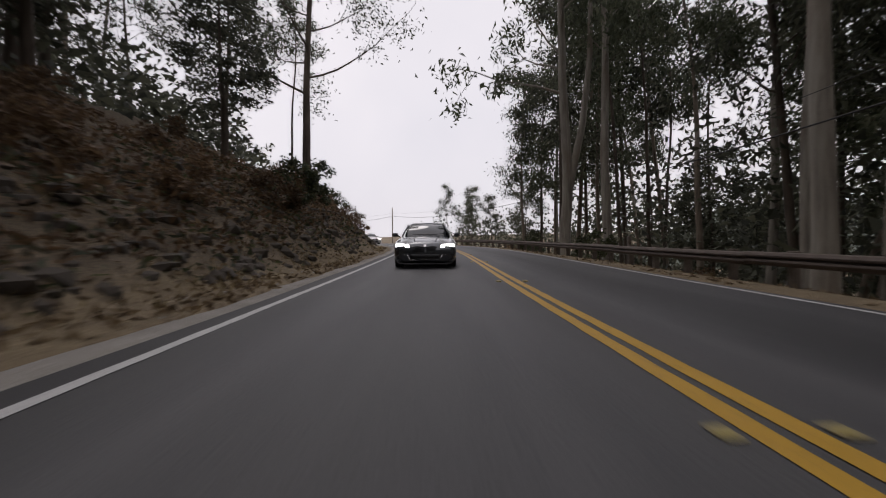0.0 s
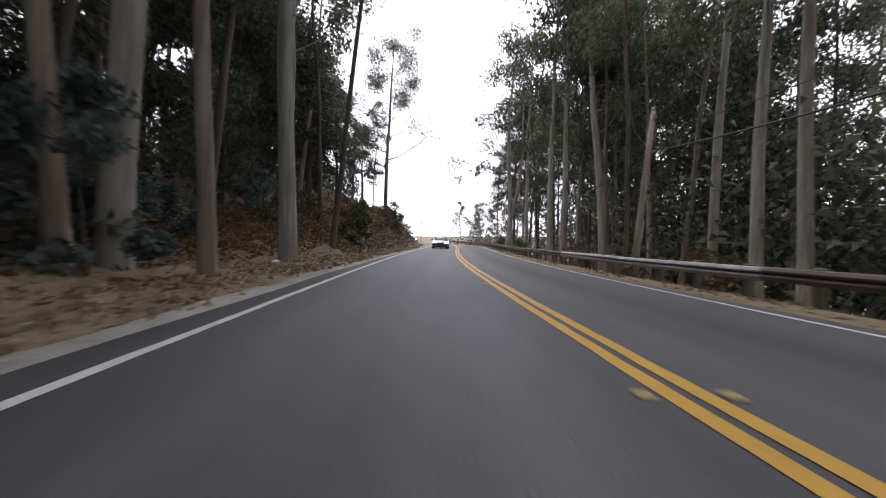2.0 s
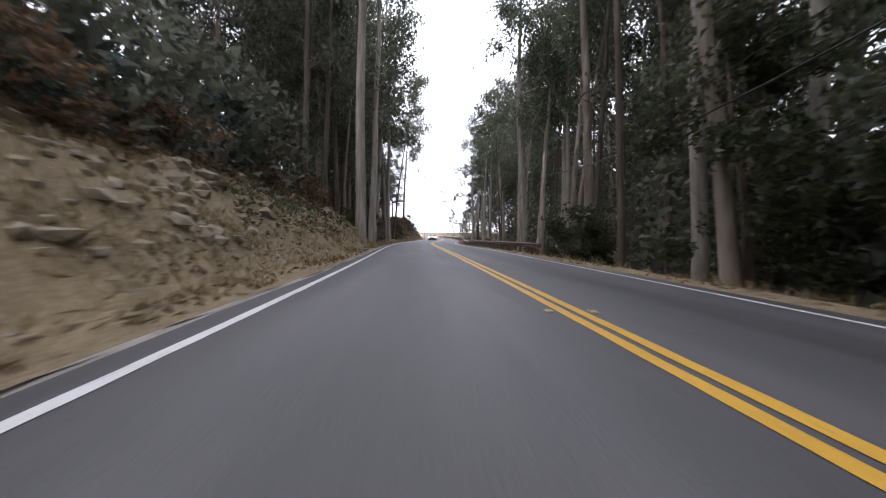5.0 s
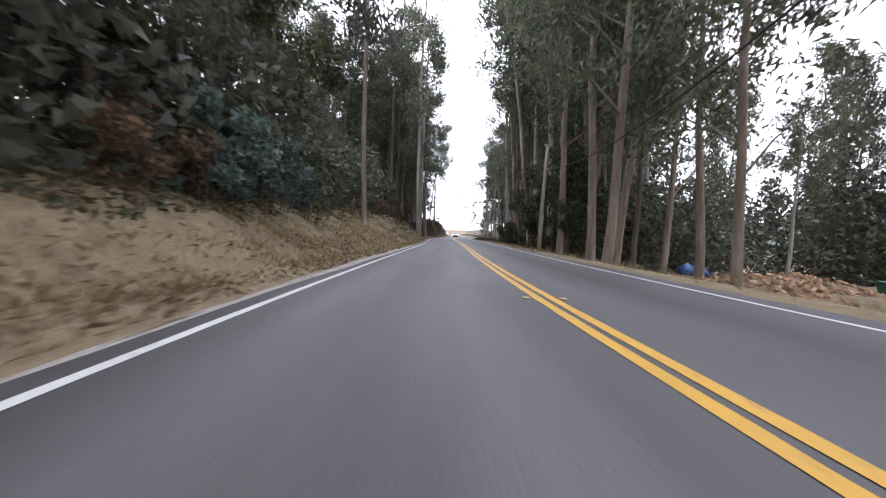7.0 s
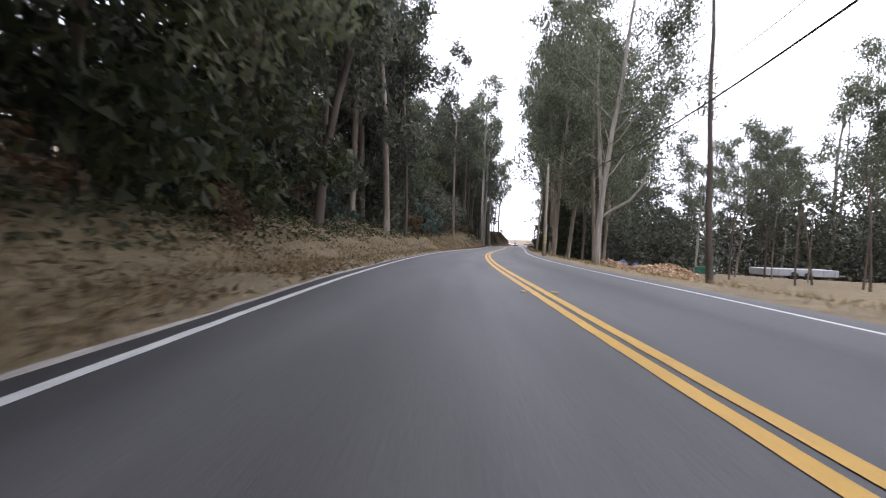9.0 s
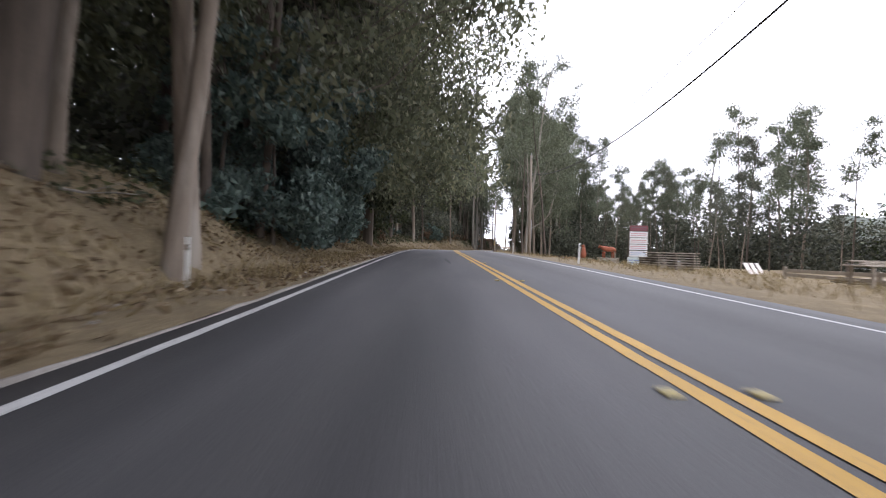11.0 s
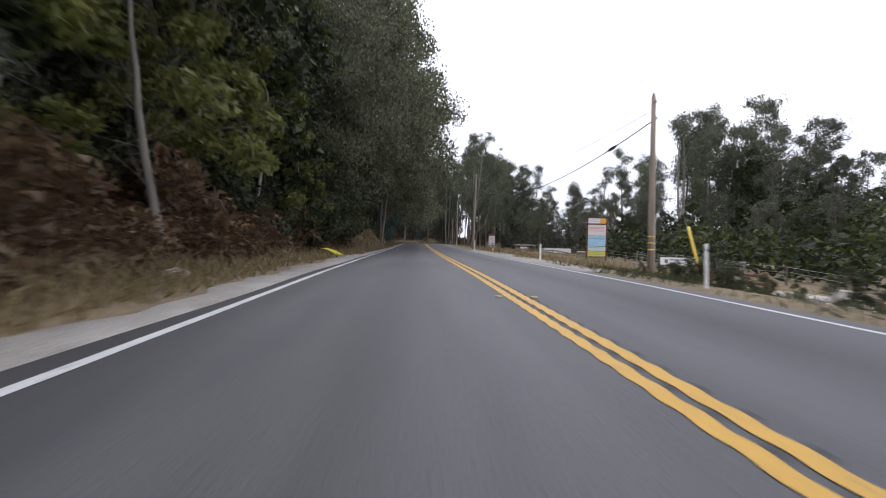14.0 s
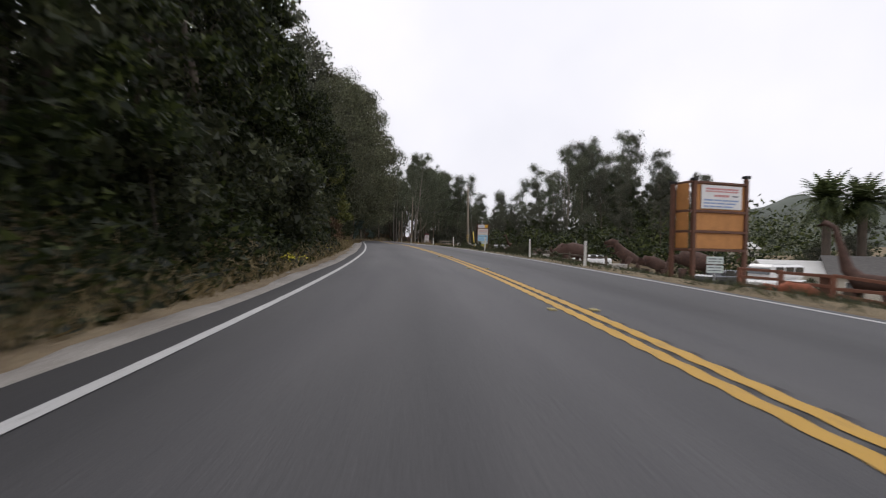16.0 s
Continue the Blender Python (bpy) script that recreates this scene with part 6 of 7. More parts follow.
fence("chain_link_fence", 221, 238, 18.2, 15.6, 2.6, 1.25, (0.08, 0.3, 0.55, 0.8, 1.02, 1.2), GREY_STEEL, GREY_STEEL, "thin grey chain-link fence at the edge of the trees", 0.012, 0.05)
wt = thing("storage_trough", 193, 19.5, "long low white metal trough lying in the field", "trough", turn=4)
box("tub", (0, 0, 0.42), (4.2, 0.9, 0.6), SIGN_WHITE, wt, bev=0.03)
box("rim", (0, 0, 0.74), (4.3, 1.0, 0.06), SIGN_WHITE, wt, bev=0.015)
for x in (-1.6, 0.0, 1.6):
    box("skid", (x, 0, 0.06), (0.14, 0.9, 0.12), TIMBER, wt)
wk = thing("work_table", 189.5, 15.6, "rough table of weathered boards stacked with planks", "table", turn=6)
for x in (-1.5, 1.5):
    for y in (-0.4, 0.4):
        box("leg", (x, y, 0.4), (0.1, 0.1, 0.8), TIMBER, wk)
for y in (-0.36, 0.0, 0.36):
    box("board", (0, y, 0.83), (3.6, 0.34, 0.05), TIMBER, wk, rot=(0, 0, random.uniform(-1, 1)))
for k in range(3):
    box("plank", (random.uniform(-0.3, 0.3), -0.2 + 0.2 * k, 0.90 + 0.05 * k), (3.4, 0.16, 0.045), TIMBER, wk, rot=(0, 0, random.uniform(-3, 3)))
sl_ = thing("stone_slab", 205.5, 19.0, "white stone slab leaning on low blocks in the field", "slab", turn=-8)
box("slab", (0, 0, 0.62), (1.5, 0.7, 0.10), SIGN_WHITE, sl_, rot=(-24, 0, 0), bev=0.02)
for x in (-0.5, 0.5):
    box("block", (x, 0.05, 0.26), (0.35, 0.4, 0.52), TIMBER, sl_)
bd = thing("loose_board", 219.6, 6.4, "flat weathered board lying on the gravel shoulder", "board", turn=20)
box("plank", (0, 0, 0.03), (1.3, 0.35, 0.05), TIMBER, bd, bev=0.008)
sp_ = thing("stub_post", 223.0, 5.55, "short weathered wooden post at the road edge", "post")
box("post", (0, 0, 0.4), (0.11, 0.11, 1.0), POST_WOOD, sp_, rot=(1, -2, 10))

lpst = thing("leaning_post", 131.8, -5.9, "weathered wooden post leaning over on the grassy bank", "post")
box("post", (0.28, 0, 0.42), (0.13, 0.13, 1.25), TIMBER, lpst, rot=(0, 30, 0), bev=0.02)

# banner and notice
bn = thing("banner", 230.3, 16.5, "long white banner with a line of dark writing on the fence", "banner", turn=4)
pn = box("cloth", (0, 0, 0.82), (2.5, 0.02, 0.52), SIGN_WHITE, bn)
bars(pn, -0.6, 0.6, 0.92, 0.08, INK_DARK, -0.013, 3, 5)
bars(pn, -0.5, 0.5, 0.72, 0.06, INK_DARK, -0.013, 4, 6)
for x in (-0.82, 0.82):
    box("disc", (x, -0.013, 0.82), (0.22, 0.004, 0.26), INK_DARK, pn, bev=0)
for x in (-1.0, 1.0):
    box("post", (x, 0.05, 0.5), (0.08, 0.08, 1.2), POST_WOOD, bn)
nb = thing("notice_board", 272.0, 16.2, "small pale notice board on a post in the yard", "notice board", turn=-15)
box("post", (0, 0.03, 0.8), (0.08, 0.08, 1.7), GREY_STEEL, nb)
for z in (1.55, 1.05):
    pn = box("panel", (0, -0.02, z), (0.9, 0.03, 0.42), SIGN_MINT, nb)
    bars(pn, -0.38, 0.38, z + 0.08, 0.06, INK_DARK, -0.04, 2, int(z * 10))
    bars(pn, -0.38, 0.38, z - 0.08, 0.05, INK_DARK, -0.04, 3, int(z * 20))
CONCRETE = plain("pale_concrete", (0.46, 0.44, 0.41), 0.9, 0, 0.25, 2.0, 0.3)
strip("yard_paving", 240, 302, [11.5, 14, 18, 24, 30], [0.02] * 5, CONCRETE, 2.0, base=height, label="pale concrete yard beside the road", category="yard")
strip("shoulder_gravel", 214, 246, [lambda s: right_edge(0.30)(s), lambda s: right_edge(0.9)(s), lambda s: right_edge(0.95)(s) + 1.6 * np.sin(np.pi * np.clip((s - 214) / 32, 0, 1))], [-0.062, -0.055, 0.03], GRAVEL, 0.8,
      base=lambda s, l: np.where(l < 4.75, 0.0, np.minimum(height(s, l) + 0.012, 0)), label="pale gravel shoulder widening beside the edge line", category="shoulder")
for s_, l_, w_, d_2, h_ in ((243.5, 15.5, 0.5, 0.4, 0.5), (247.5, 14.0, 0.9, 0.5, 0.35), (262.5, 9.4, 1.4, 0.6, 0.4), (268, 12.0, 2.2, 0.8, 0.45)):
    pl = thing("planter", s_, l_, "low pale concrete planter in the yard", "planter", turn=random.uniform(-20, 20))
    box("tub", (0, 0, h_ / 2), (w_, d_2, h_), CONCRETE, pl, bev=0.03)
    box("rim", (0, 0, h_), (w_ + 0.08, d_2 + 0.08, 0.06), CONCRETE, pl, bev=0.015)

# ---- animal statues of rusty metal, each one plain mesh ----
RUST = plain("rusty_sheet_metal", (0.085, 0.047, 0.035), 0.85, 0.2, 0.5, 5.0, 0.5)
RUST_RED = plain("red_rusty_sheet_metal", (0.30, 0.095, 0.05), 0.8, 0.2, 0.4, 5.0, 0.5)


def statue(s, lat, label, limbs, mat, scale=1.0, turn=0.0, base=None):
    """limbs: bent tapered tubes (points, radii), joined into one mesh and standing on the ground."""
    vs, fs = [], []
    for pts, radii in limbs:
        o = len(vs)
        tube(vs, fs, [tuple(c * scale for c in p) for p in pts], [r * scale for r in radii], 10)
        fs.append(tuple(range(o, o + 10))[::-1])
        fs.append(tuple(range(len(vs) - 10, len(vs))))
    p = rd(s, lat, float(height(s, lat)) + (base or 0.0))
    ob = mesh_ob("animal_statue", np.array(vs), fs, mat, None, smooth=True)
    ob.matrix_basis = pose(p[0], p[1], p[2], 0, 0, heading(s) + turn)
    return tagged(ob, label, "statue")


def four_legs(xf, xb, w, h, r):
    return [([(x, y, -0.05), (x, y, h * 0.5), (x * 0.96, y * 0.8, h)], [r * 1.1, r * 0.8, r * 1.5]) for x in (xf, xb) for y in (-w, w)]


mammoth = four_legs(-0.42, 0.42, 0.17, 0.5, 0.09) + [([(0.75, 0, 0.55), (0.5, 0, 0.68), (0, 0, 0.82), (-0.42, 0, 0.9), (-0.62, 0, 0.8)], [0.06, 0.27, 0.33, 0.28, 0.12]), ([(-0.5, 0, 0.85), (-0.72, 0, 0.88), (-0.86, 0, 0.72)], [0.22, 0.2, 0.1]),
           ([(-0.84, 0, 0.75), (-0.95, 0, 0.45), (-0.92, 0, 0.2), (-1.0, 0, 0.12)], [0.10, 0.07, 0.05, 0.03]), ([(-0.82, 0.1, 0.6), (-1.0, 0.16, 0.35), (-1.2, 0.12, 0.4)], [0.04, 0.03, 0.008]), ([(-0.82, -0.1, 0.6), (-1.0, -0.16, 0.35), (-1.2, -0.12, 0.4)], [0.04, 0.03, 0.008])]
trex = [([(0.95, 0, 0.25), (0.55, 0, 0.42), (0.15, 0, 0.58), (-0.15, 0, 0.75), (-0.32, 0, 0.98), (-0.40, 0, 1.08)], [0.015, 0.09, 0.2, 0.21, 0.13, 0.1]), ([(-0.30, 0, 1.08), (-0.48, 0, 1.12), (-0.75, 0, 1.06)], [0.1, 0.13, 0.06]), ([(-0.38, 0, 1.0), (-0.52, 0, 0.98), (-0.70, 0, 0.94)], [0.06, 0.05, 0.03]),
        ([(0.1, 0.14, 0.6), (-0.05, 0.17, 0.3), (0.08, 0.17, 0.06), (-0.12, 0.17, 0)], [0.13, 0.08, 0.05, 0.04]), ([(0.1, -0.14, 0.6), (-0.05, -0.17, 0.3), (0.08, -0.17, 0.06), (-0.12, -0.17, 0)], [0.13, 0.08, 0.05, 0.04])]
trex += [([(-0.25, 0.1, 0.8), (-0.4, 0.12, 0.7), (-0.5, 0.12, 0.74)], [0.04, 0.03, 0.015]), ([(-0.25, -0.1, 0.8), (-0.4, -0.12, 0.7), (-0.5, -0.12, 0.74)], [0.04, 0.03, 0.015])]
giraffe = four_legs(-0.24, 0.24, 0.1, 0.75, 0.035) + [([(0.36, 0, 0.72), (0.25, 0, 0.80), (-0.1, 0, 0.86), (-0.3, 0, 0.92)], [0.05, 0.13, 0.15, 0.1]), ([(-0.26, 0, 0.92), (-0.40, 0, 1.3), (-0.5, 0, 1.62)], [0.11, 0.06, 0.045]), ([(-0.46, 0, 1.64), (-0.6, 0, 1.62), (-0.72, 0, 1.56)], [0.05, 0.06, 0.03]),
           ([(0.36, 0, 0.75), (0.42, 0, 0.5)], [0.02, 0.012]), ([(-0.49, 0.03, 1.66), (-0.48, 0.04, 1.78)], [0.012, 0.015]), ([(-0.49, -0.03, 1.66), (-0.48, -0.04, 1.78)], [0.012, 0.015])]
rhino = four_legs(-0.42, 0.42, 0.17, 0.36, 0.08) + [([(0.7, 0, 0.5), (0.5, 0, 0.55), (0, 0, 0.58), (-0.45, 0, 0.58), (-0.8, 0, 0.46), (-1.0, 0, 0.36)], [0.08, 0.26, 0.3, 0.27, 0.16, 0.08]), ([(-0.95, 0, 0.42), (-1.02, 0, 0.6), (-0.98, 0, 0.72)], [0.06, 0.04, 0.008]), ([(-0.6, 0.1, 0.65), (-0.58, 0.14, 0.8)], [0.04, 0.01]), ([(-0.6, -0.1, 0.65), (-0.58, -0.14, 0.8)], [0.04, 0.01])]
bull = four_legs(-0.45, 0.45, 0.16, 0.5, 0.06) + [([(0.7, 0, 0.68), (0.45, 0, 0.72), (0, 0, 0.74), (-0.45, 0, 0.8), (-0.7, 0, 0.9)], [0.1, 0.22, 0.24, 0.22, 0.12]), ([(-0.62, 0, 0.92), (-0.8, 0, 0.98), (-1.0, 0, 0.84)], [0.12, 0.13, 0.07]), ([(-0.8, -0.3, 1.16), (-0.8, -0.12, 1.06), (-0.8, 0.12, 1.06), (-0.8, 0.3, 1.16)], [0.01, 0.03, 0.03, 0.01]), ([(0.72, 0, 0.75), (0.78, 0, 0.35)], [0.03, 0.015])]
longneck = four_legs(-0.3, 0.3, 0.16, 0.42, 0.08) + [([(1.1, 0, 0.2), (0.7, 0, 0.4), (0.3, 0, 0.52), (-0.2, 0, 0.55), (-0.4, 0, 0.78), (-0.52, 0, 1.2), (-0.62, 0, 1.56), (-0.78, 0, 1.66), (-0.92, 0, 1.6)], [0.015, 0.07, 0.16, 0.17, 0.11, 0.065, 0.05, 0.06, 0.03])]

statue(262.0, 23.0, "rusty metal mammoth statue standing beside the road", mammoth, RUST, 2.3, -28)
statue(264.3, 15.4, "rusty metal dinosaur statue with open jaws beside the road", trex, RUST, 2.1, -10)
statue(283.2, 12.4, "rusty metal long-necked dinosaur statue beside the fence", longneck, RUST, 1.7, -75)
statue(281.9, 11.1, "red rusty metal buffalo statue lying by the fence", [([(0.6, 0, 0.2), (0.3, 0, 0.3), (-0.2, 0, 0.33), (-0.6, 0, 0.24)], [0.1, 0.24, 0.26, 0.12]), ([(-0.55, 0, 0.3), (-0.8, 0, 0.36), (-0.95, 0, 0.25)], [0.16, 0.14, 0.06])], RUST_RED, 1.05, -30)
statue(283.5, 14.5, "rusty metal bull statue behind the rail fence", bull, RUST, 1.3, 20)
statue(259.2, 8.3, "rusty metal giraffe statue standing in the roadside grass", giraffe, RUST, 1.0, 5)
statue(261.5, 8.6, "rusty metal calf statue in the roadside grass", bull, RUST, 0.62, 40)
statue(252.5, 10.6, "rusty metal rhinoceros statue among the green bushes", rhino, RUST, 1.15, 10)
statue(249.5, 11.6, "rusty metal buffalo statue among the green bushes", mammoth, RUST, 0.8, -15)
statue(258.4, 14.0, "rusty metal boar statue half hidden by bushes", rhino, RUST, 2.2, 15)
statue(270.2, 13.6, "rusty metal elephant statue half hidden by bushes", mammoth, RUST, 1.2, 5)
statue(249.6, 14.9, "rusty metal hippopotamus statue among the bushes", rhino, RUST, 1.4, 35)
for s_, l_ in ((163.5, 14.2), (155.5, 14.0)):
    ped = thing("pallet_base", s_, l_, "low base of stacked pallets under a statue", "pallet base")
    for k in range(4):
        box("slab", (0, 0, 0.07 + 0.13 * k), (1.7, 1.0, 0.09), TIMBER, ped, rot=(0, 0, random.uniform(-3, 3)))
statue(163.5, 14.2, "red-brown and white painted bull statue on a low base", bull, RUST_RED, 1.0, 10, 0.56)
statue(155.5, 14.0, "red-brown painted bear statue on a low base", [([(0, 0, 0), (0, 0, 0.4), (0, 0, 0.9), (0, 0, 1.15)], [0.3, 0.32, 0.22, 0.12]), ([(0.02, 0, 1.05), (-0.05, 0, 1.3), (-0.22, 0, 1.3)], [0.1, 0.17, 0.07])], RUST_RED, 1.0, 0, 0.56)

# ---- buildings, palms and parked vehicles beyond the yard ----
WALL_PAINT = plain("cream_stucco", (0.50, 0.47, 0.40), 0.9, 0, 0.15, 1.5, 0.2)
ROOF_PALE = plain("pale_metal_roof", (0.58, 0.58, 0.56), 0.5, 0.2, 0.12, 1.0, 0.1)
ROOF_DARK = plain("dark_shingles", (0.10, 0.095, 0.09), 0.9, 0, 0.3, 4.0, 0.4)
PANE = glass_mat("window_glass", (0.03, 0.035, 0.04))
TRIM = plain("white_trim", (0.62, 0.62, 0.60), 0.6, 0, 0.1, 3.0)


def house(s, lat, w, d, h, rise, roof_mat, label, turn):
    b = thing("house", s, lat, label, "house", turn=turn)
    t = 0.2
    box("wall", (0, -d / 2 + t / 2, h / 2), (w, t, h), WALL_PAINT, b)
    box("wall", (0, d / 2 - t / 2, h / 2), (w, t, h), WALL_PAINT, b)
    for x in (-w / 2 + t / 2, w / 2 - t / 2):
        box("wall", (x, 0, h / 2), (t, d - 2 * t, h), WALL_PAINT, b)
        mesh_ob("gable", [(x - t / 2, -d / 2, h), (x - t / 2, d / 2, h), (x - t / 2, 0, h + rise), (x + t / 2, -d / 2, h), (x + t / 2, d / 2, h), (x + t / 2, 0, h + rise)],
                [(0, 2, 1), (3, 4, 5), (0, 1, 4, 3), (1, 2, 5, 4), (2, 0, 3, 5)], WALL_PAINT, b)
    e = 0.35
    for sy in (-1, 1):
        y0, y1 = sy * (d / 2 + e), 0.0
        z0, z1 = h - e * rise / (d / 2), h + rise
        mesh_ob("roof", [(-w / 2 - e, y0, z0), (w / 2 + e, y0, z0), (w / 2 + e, y1, z1), (-w / 2 - e, y1, z1), (-w / 2 - e, y0, z0 + 0.12), (w / 2 + e, y0, z0 + 0.12), (w / 2 + e, y1, z1 + 0.12), (-w / 2 - e, y1, z1 + 0.12)],
                [(0, 1, 2, 3), (4, 7, 6, 5), (0, 4, 5, 1), (1, 5, 6, 2), (2, 6, 7, 3), (3, 7, 4, 0)], roof_mat, b)
    n = max(2, int(w / 2.2))
    for k in range(n):
        x = -w / 2 + w * (k + 0.5) / n
        if k == n // 2:
            dr = box("door", (x, -d / 2 - 0.02, 1.0), (0.9, 0.06, 2.0), SIGN_WOOD, b)
            box("handle", (x + 0.34, -d / 2 - 0.07, 1.0), (0.04, 0.05, 0.12), GREY_STEEL, dr)
            continue
        win = box("window", (x, -d / 2 - 0.015, h * 0.58), (1.0, 0.05, 0.9), TRIM, b)
        for sx in (-0.235, 0.235):
            box("pane", (x + sx, -d / 2 - 0.045, h * 0.58), (0.41, 0.012, 0.78), PANE, win, bev=0)
    return b


house(260.4, 36.0, 8, 5.5, 2.1, 0.9, ROOF_PALE, "low cream shed with a pale metal roof beyond the yard", -28)
house(263.6, 39.5, 8, 6, 2.3, 1.5, ROOF_DARK, "grey house with a dark shingle roof beyond the yard", -40)
house(256, 60, 9, 6, 2.6, 1.2, ROOF_PALE, "far cream building with a pale roof among trees", -20)
house(222, 62, 7, 5, 2.4, 1.0, ROOF_PALE, "far white shed at the edge of the trees", -15)

PALM_LEAF = leaf_mat("palm_fronds", (0.03, 0.045, 0.018), (0.075, 0.095, 0.035), (0.11, 0.13, 0.05))


def palm(s, lat, h, seed):
    r_ = np.random.RandomState(seed)
    p = thing("palm_tree", s, lat, "date palm with a thick trunk and arching fronds", "palm tree")
    pipe("trunk", [(0, 0, -0.3), (0.05, 0, h * 0.3), (0.08, 0.03, h * 0.7), (0.1, 0.05, h)], [0.42, 0.36, 0.36, 0.45], BARK_DARK, p, sides=12)
    vs, fs = [], []
    for k in range(80):
        a = r_.uniform(0, 2 * math.pi)
        el = r_.uniform(-0.35, 1.25)
        L = r_.uniform(3.0, 3.9)
        pos = np.array([0.1, 0.05, h])
        d = np.array([math.cos(a) * math.cos(el), math.sin(a) * math.cos(el), math.sin(el)])
        side = np.array([-math.sin(a), math.cos(a), 0])
        for j in range(12):
            nxt = pos + d * L / 12
            u = (j + 1) / 12
            w = 0.62 * math.sin(math.pi * min(0.97, 0.12 + 0.85 * u)) + 0.03
            for sg_ in (-1, 1):
                tipv = nxt + side * sg_ * w + d * 0.22 - np.array([0, 0, 0.22 * w + 0.05])
                o = len(vs)
                vs += [pos, nxt, tipv]
                fs.append((o, o + 1, o + 2))
            pos = nxt
            d = d + np.array([0, 0, -0.11 - 0.05 * (1 - abs(el))])
            d /= np.linalg.norm(d)
    mesh_ob("crown", np.array(vs), fs, PALM_LEAF, p)
    return p


palm(258.0, 40.3, 9.0, 1)
palm(258.7, 43.5, 9.2, 2)
plant(bushies[2], 262, 24.5, 0.14, 40)
for s_, l_, h_ in ((250, 46, 5), (253, 50, 6), (246, 54, 7), (255, 47, 5), (248, 50, 5)):
    plant(bushies[int(s_) % 4], s_, l_, h_ / 17, s_ * 40.0)
plant(bushies[2], 252, 30, 0.2, 120)
plant(bushies[2], 274, 20, 0.1, 220)
plant(bushies[0], 246, 38, 0.42, 10)


def van(s, lat, paint, label, turn, lo=False):
    v = thing("car", s, lat, label, "car", turn=turn)
    H = 1.05 if lo else 1.5
    box("body", (0, 0, 0.62), (4.4, 1.8, 0.75), paint, v, bev=0.12)
    box("cabin", (0.25 if not lo else 0, 0, H), (3.2 if not lo else 2.3, 1.62, H * 0.62), paint, v, bev=0.16)
    for x in (-0.7, 0.3, 1.25) if not lo else (-0.5, 0.5):
        box("side_window", (x, -0.82, H + 0.1), (0.82, 0.03, 0.42), CAR_GLASS, v, bev=0.01)
    box("windscreen", (-1.38 if not lo else -1.18, 0, H + 0.08), (0.03, 1.35, 0.5), CAR_GLASS, v, bev=0.01, rot=(0, 18, 0))
    for x in (-1.4, 1.4):
        for y in (-0.8, 0.8):
            bm = bmesh.new()
            bmesh.ops.create_cone(bm, cap_ends=True, segments=18, radius1=0.33, radius2=0.33, depth=0.22)
            bmesh.ops.rotate(bm, matrix=Euler((math.pi / 2, 0, 0)).to_matrix(), verts=bm.verts)
            bmesh.ops.translate(bm, vec=(x, y, 0.33), verts=bm.verts)
            part("wheel", bm, RUBBER, v)
    return v


van(270.0, 22.0, CAR_WHITE, "white van parked in the yard", 15)
van(264.0, 24.0, CAR_GREY, "dark car parked in the yard", 8, True)
van(279.0, 24.0, CAR_WHITE, "white car parked beyond the yard", -8, True)
van(246.0, 22.5, CAR_WHITE, "white car parked by the trees", 12, True)
lp = thing("street_lamp", 279.5, 27, "slim pale metal light pole in the yard", "light pole")
pipe("mast", [(0, 0, -0.2), (0, 0, 4.2)], [0.06, 0.045], GREY_STEEL, lp)
box("head", (0.2, 0, 4.25), (0.5, 0.14, 0.08), GREY_STEEL, lp)
yp = thing("metal_pole", 249.0, 19.0, "slim pale metal pole in the yard", "pole")
pipe("mast", [(0, 0, -0.2), (0, 0, 2.6)], 0.035, GREY_STEEL, yp)
box("cap", (0, 0, 2.6), (0.09, 0.09, 0.05), GREY_STEEL, yp)

# ---- hills behind ----
HILL = plain("hill_scrub", (0.10, 0.115, 0.095), 0.95, 0, 0.4, 0.03, 0.0)


def hill(x, y, length, depth, h, turn, seed):
    r_ = np.random.RandomState(seed)
    nx, ny = 60, 24
    u, w = np.meshgrid(np.linspace(-1, 1, nx), np.linspace(-1, 1, ny), indexing="ij")
    z = h * np.clip(1 - u ** 2, 0, 1) ** 0.8 * np.clip(1 - w ** 2, 0, 1) * (1 + 0.18 * np.sin(u * 9 + seed) + 0.10 * np.sin(u * 23 + w * 5)) - 3
    v = np.stack([u * length / 2, w * depth / 2, z], -1).reshape(-1, 3)
    i = np.arange(nx - 1)[:, None] * ny + np.arange(ny - 1)[None]
    f = np.stack([i, i + ny, i + ny + 1, i + 1], -1).reshape(-1, 4)
    ob = mesh_ob("backdrop", v, f, HILL, smooth=True)
    ob.matrix_basis = pose(x, y, -8, 0, 0, turn)
    return tagged(ob, "grey-green scrub-covered hill in the distance", "hill", kind="structure")


hill(339, 10, 420, 220, 62, -55, 1)
hill(418, -118, 420, 220, 70, -80, 3)
hill(221, 141, 320, 150, 34, -40, 2)

# ---- rock and rubble on the cut bank, fallen branches, litter ----
ROCK = plain("dark_bank_rock", (0.075, 0.062, 0.050), 0.95, 0, 0.5, 2.5, 0.6)
ROCK_PALE = plain("crumbly_bank_rock", (0.22, 0.185, 0.13), 0.95, 0, 0.45, 2.5, 0.6)


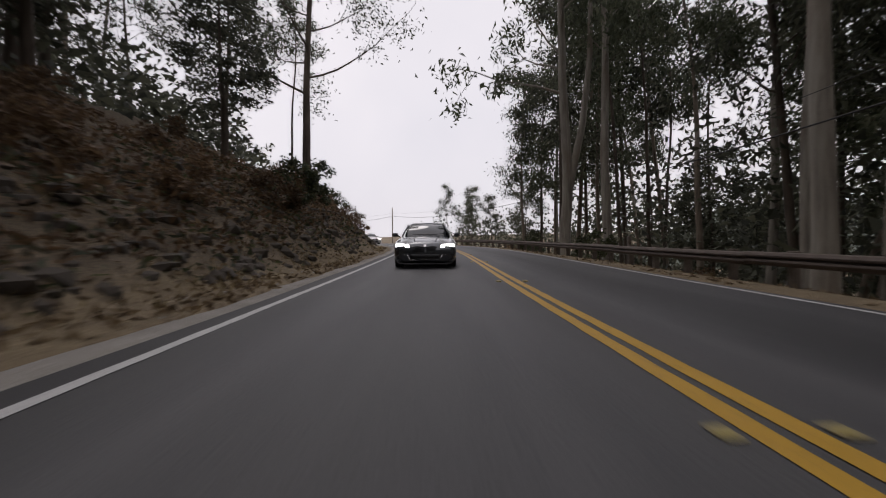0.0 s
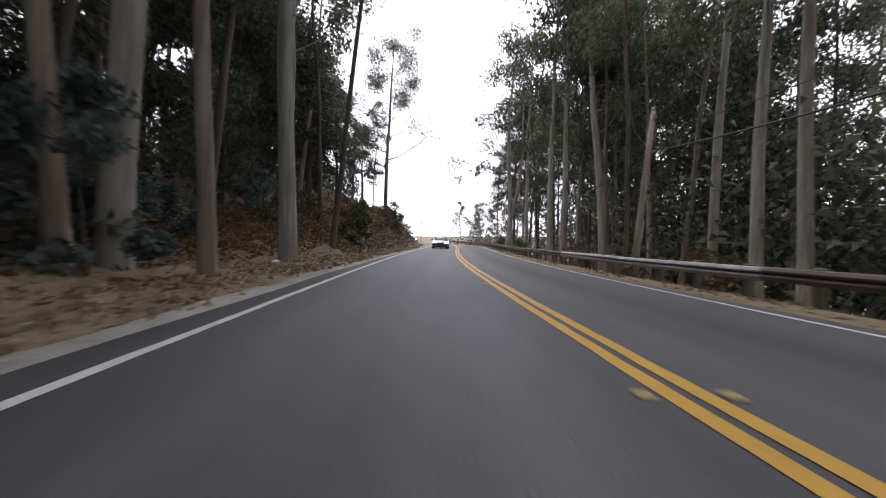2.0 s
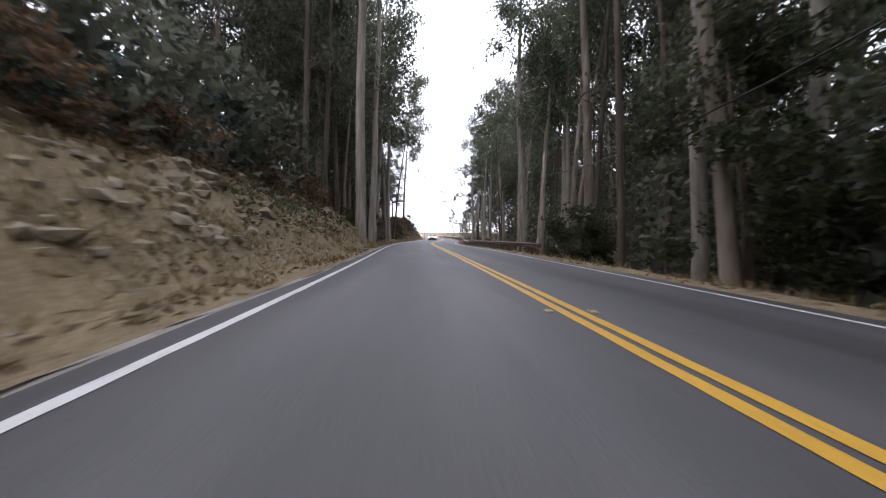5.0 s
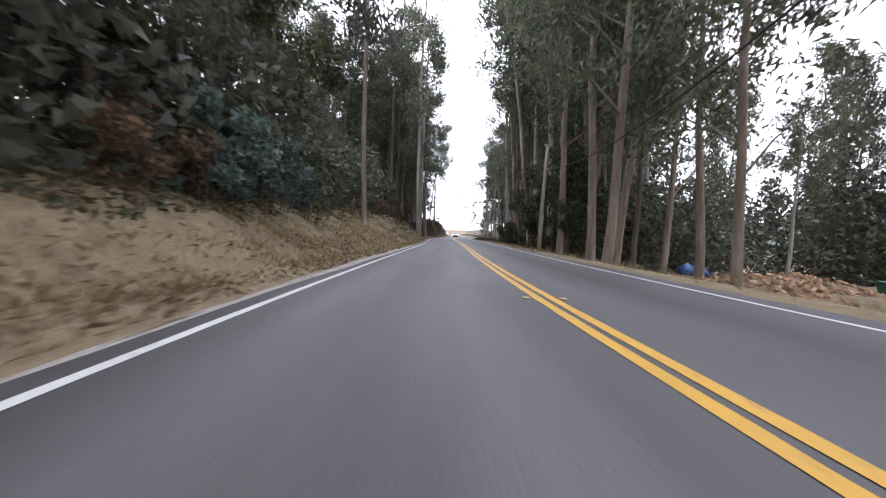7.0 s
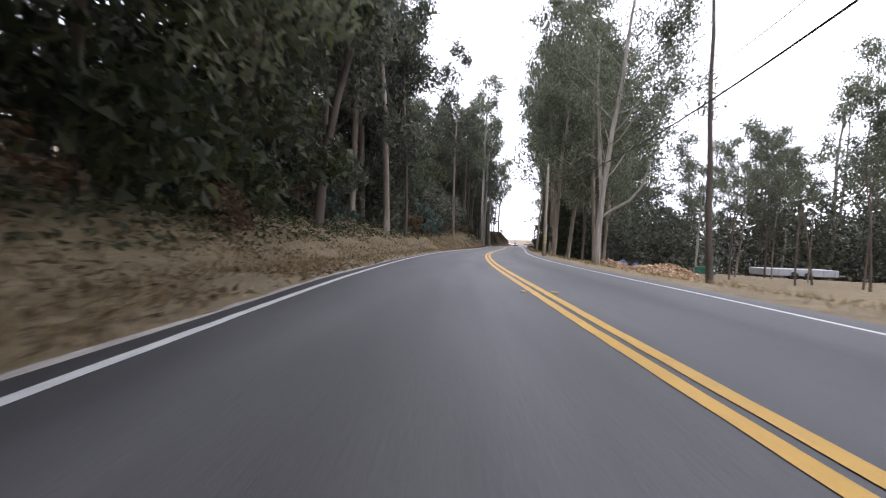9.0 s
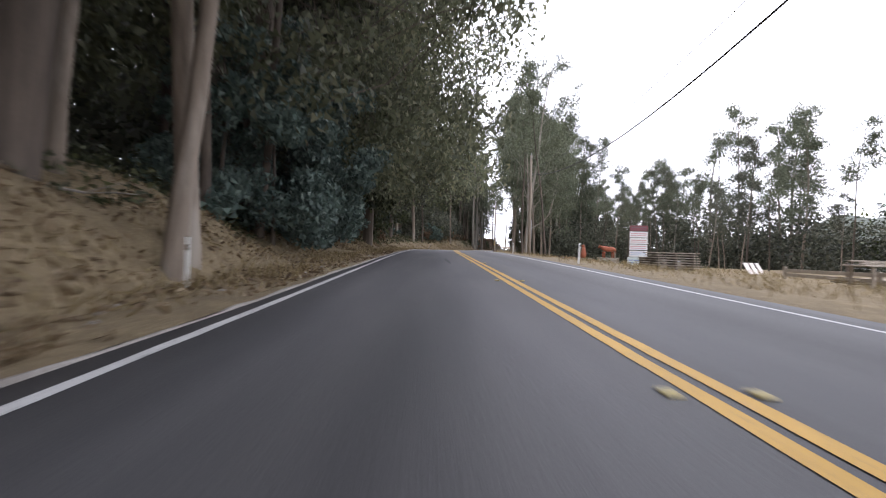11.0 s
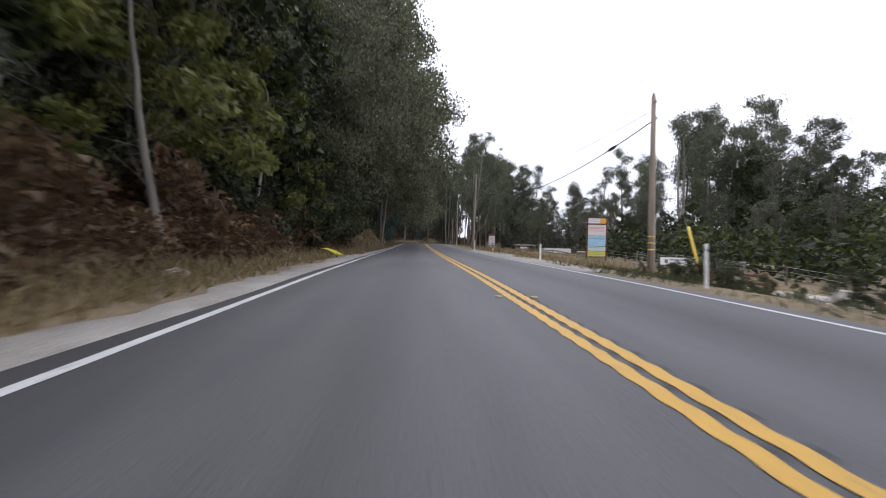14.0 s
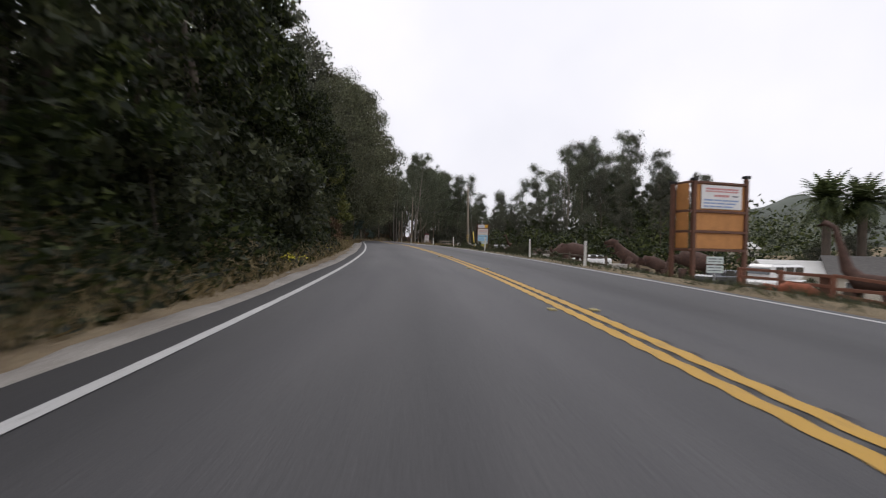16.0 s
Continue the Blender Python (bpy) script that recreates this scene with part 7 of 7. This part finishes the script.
def rubble(name, seed, n, s0, s1, l0, l1, r0, r1, mat, label):
    r_ = np.random.RandomState(seed)
    ico = bmesh.new()
    bmesh.ops.create_icosphere(ico, subdivisions=1, radius=1.0)
    bv = np.array([v.co[:] for v in ico.verts])
    bf = np.array([[v.index for v in f.verts] for f in ico.faces])
    ico.free()
    V, F = [], []
    for k in range(n):
        s, lat = r_.uniform(s0, s1), r_.uniform(l0, l1)
        size = r_.uniform(r0, r1)
        v = bv * (1 + r_.uniform(-0.35, 0.35, (len(bv), 1))) * size * np.array([r_.uniform(0.7, 1.5), r_.uniform(0.7, 1.5), r_.uniform(0.5, 0.9)])
        a = r_.uniform(0, 6.28)
        v = v @ np.array([[math.cos(a), -math.sin(a), 0], [math.sin(a), math.cos(a), 0], [0, 0, 1]])
        V.append(v + rd(s, lat, float(height(s, lat)) - 0.1 * size))
        F.append(bf + k * len(bv))
    ob = mesh_ob(name, np.concatenate(V), np.concatenate(F), mat)
    return tagged(ob, label, "rocks", kind="stuff")


rubble("bank_rocks", 5, 1500, -62, 4, -10.5, -5.6, 0.05, 0.26, ROCK, "dark jagged rock breaking out of the cut bank")
rubble("bank_rocks", 6, 420, 52, 92, -9, -5.6, 0.05, 0.28, ROCK_PALE, "crumbly pale brown rock in the cut bank")
rubble("verge_stones", 7, 420, -40, 300, -5.6, -4.5, 0.02, 0.07, GRAVEL, "small pale stones along the road edge")
for s_, l_, L, seed in ((15.5, -5.8, 1.6, 1), (111, -7.0, 2.2, 2), (208.5, -8.2, 2.6, 3), (13, -6.6, 1.1, 4), (198.5, -7.6, 2.4, 5), (63, -6.0, 1.2, 6)):
    r_ = np.random.RandomState(seed)
    br = thing("fallen_branch", s_, l_, "bare dry fallen branch lying on the verge", "branch", turn=r_.uniform(0, 180))
    main = wander(r_, (-L / 2, 0, 0.06), (1, 0.1, 0.05), L, 6, 0.12)
    pipe("stem", main, np.linspace(0.045, 0.012, 7), BARK_PALE, br, sides=6)
    for k in (2, 4):
        pipe("twig", wander(r_, main[k], (0.5, r_.choice((-1, 1)), 0.4), L * 0.3, 3, 0.2), np.linspace(0.018, 0.005, 4), BARK_PALE, br, sides=5)
YELLOW_SHEET = plain("yellow_plastic", (0.62, 0.56, 0.02), 0.5, 0, 0.15, 4.0, 0.2)
yl = thing("plastic_sheet", 237.5, -5.05, "bent yellow plastic sheet propped on the dry grass of the verge", "litter")
gv_ = [(-0.21 + 0.42 * u - 0.88 * v, -0.28 + 0.55 * v - 0.05 * u, 0.03 + 0.30 * v + 0.07 * math.sin(math.pi * v) * (1 - 0.5 * u)) for v in (0, 0.2, 0.4, 0.6, 0.8, 1.0) for u in (0, 0.5, 1.0)]
fs = [(3 * i + j, 3 * i + j + 1, 3 * i + j + 4, 3 * i + j + 3) for i in range(5) for j in range(2)]
sheet = mesh_ob("sheet", gv_, fs, YELLOW_SHEET, yl)
sheet.modifiers.new("thickness", "SOLIDIFY").thickness = 0.012
for s_, l_, w_ in ((251.5, -6.0, 0.34), (246.0, -6.3, 0.16), (20.5, -6.9, 0.3), (226, -6.0, 0.14), (262, -5.6, 0.15)):
    lt = thing("paper_litter", s_, l_, "crumpled white paper litter on the verge", "litter", turn=random.uniform(0, 180))
    bm = bmesh.new()
    bmesh.ops.create_icosphere(bm, subdivisions=2, radius=0.5)
    for v in bm.verts:
        v.co *= 1 + noise.noise(v.co * 4.0 + Vector((s_, 0, 0))) * 0.5
        v.co.x *= w_ * 1.4
        v.co.y *= w_ * 0.8
        v.co.z = v.co.z * w_ * 0.5 + w_ * 0.2
    part("paper", bm, SIGN_WHITE, lt)
# flowering weed at the road edge
for s_, l_, sc_ in ((283.2, -4.95, 1.0), (272.0, -5.3, 0.8)):
    wd = thing("yellow_weed", s_, l_, "small green weed with yellow flowers at the road edge", "weed")
    r_ = np.random.RandomState(int(s_))
    c_ = r_.normal(size=(90, 3)) * np.array([0.16, 0.16, 0.07]) * sc_ + np.array([0, 0, 0.14 * sc_])
    v_, f_ = leaf_quads(r_, c_, 0.12, 0.04, -0.6)
    mesh_ob("leaves", v_, f_, LEAF_BUSH, wd)
    c_ = r_.normal(size=(60, 3)) * np.array([0.15, 0.15, 0.04]) * sc_ + np.array([0, 0, 0.26 * sc_])
    v_, f_ = leaf_quads(r_, c_, 0.05, 0.04, 0.0)
    mesh_ob("flowers", v_, f_, YELLOW_SHEET, wd)
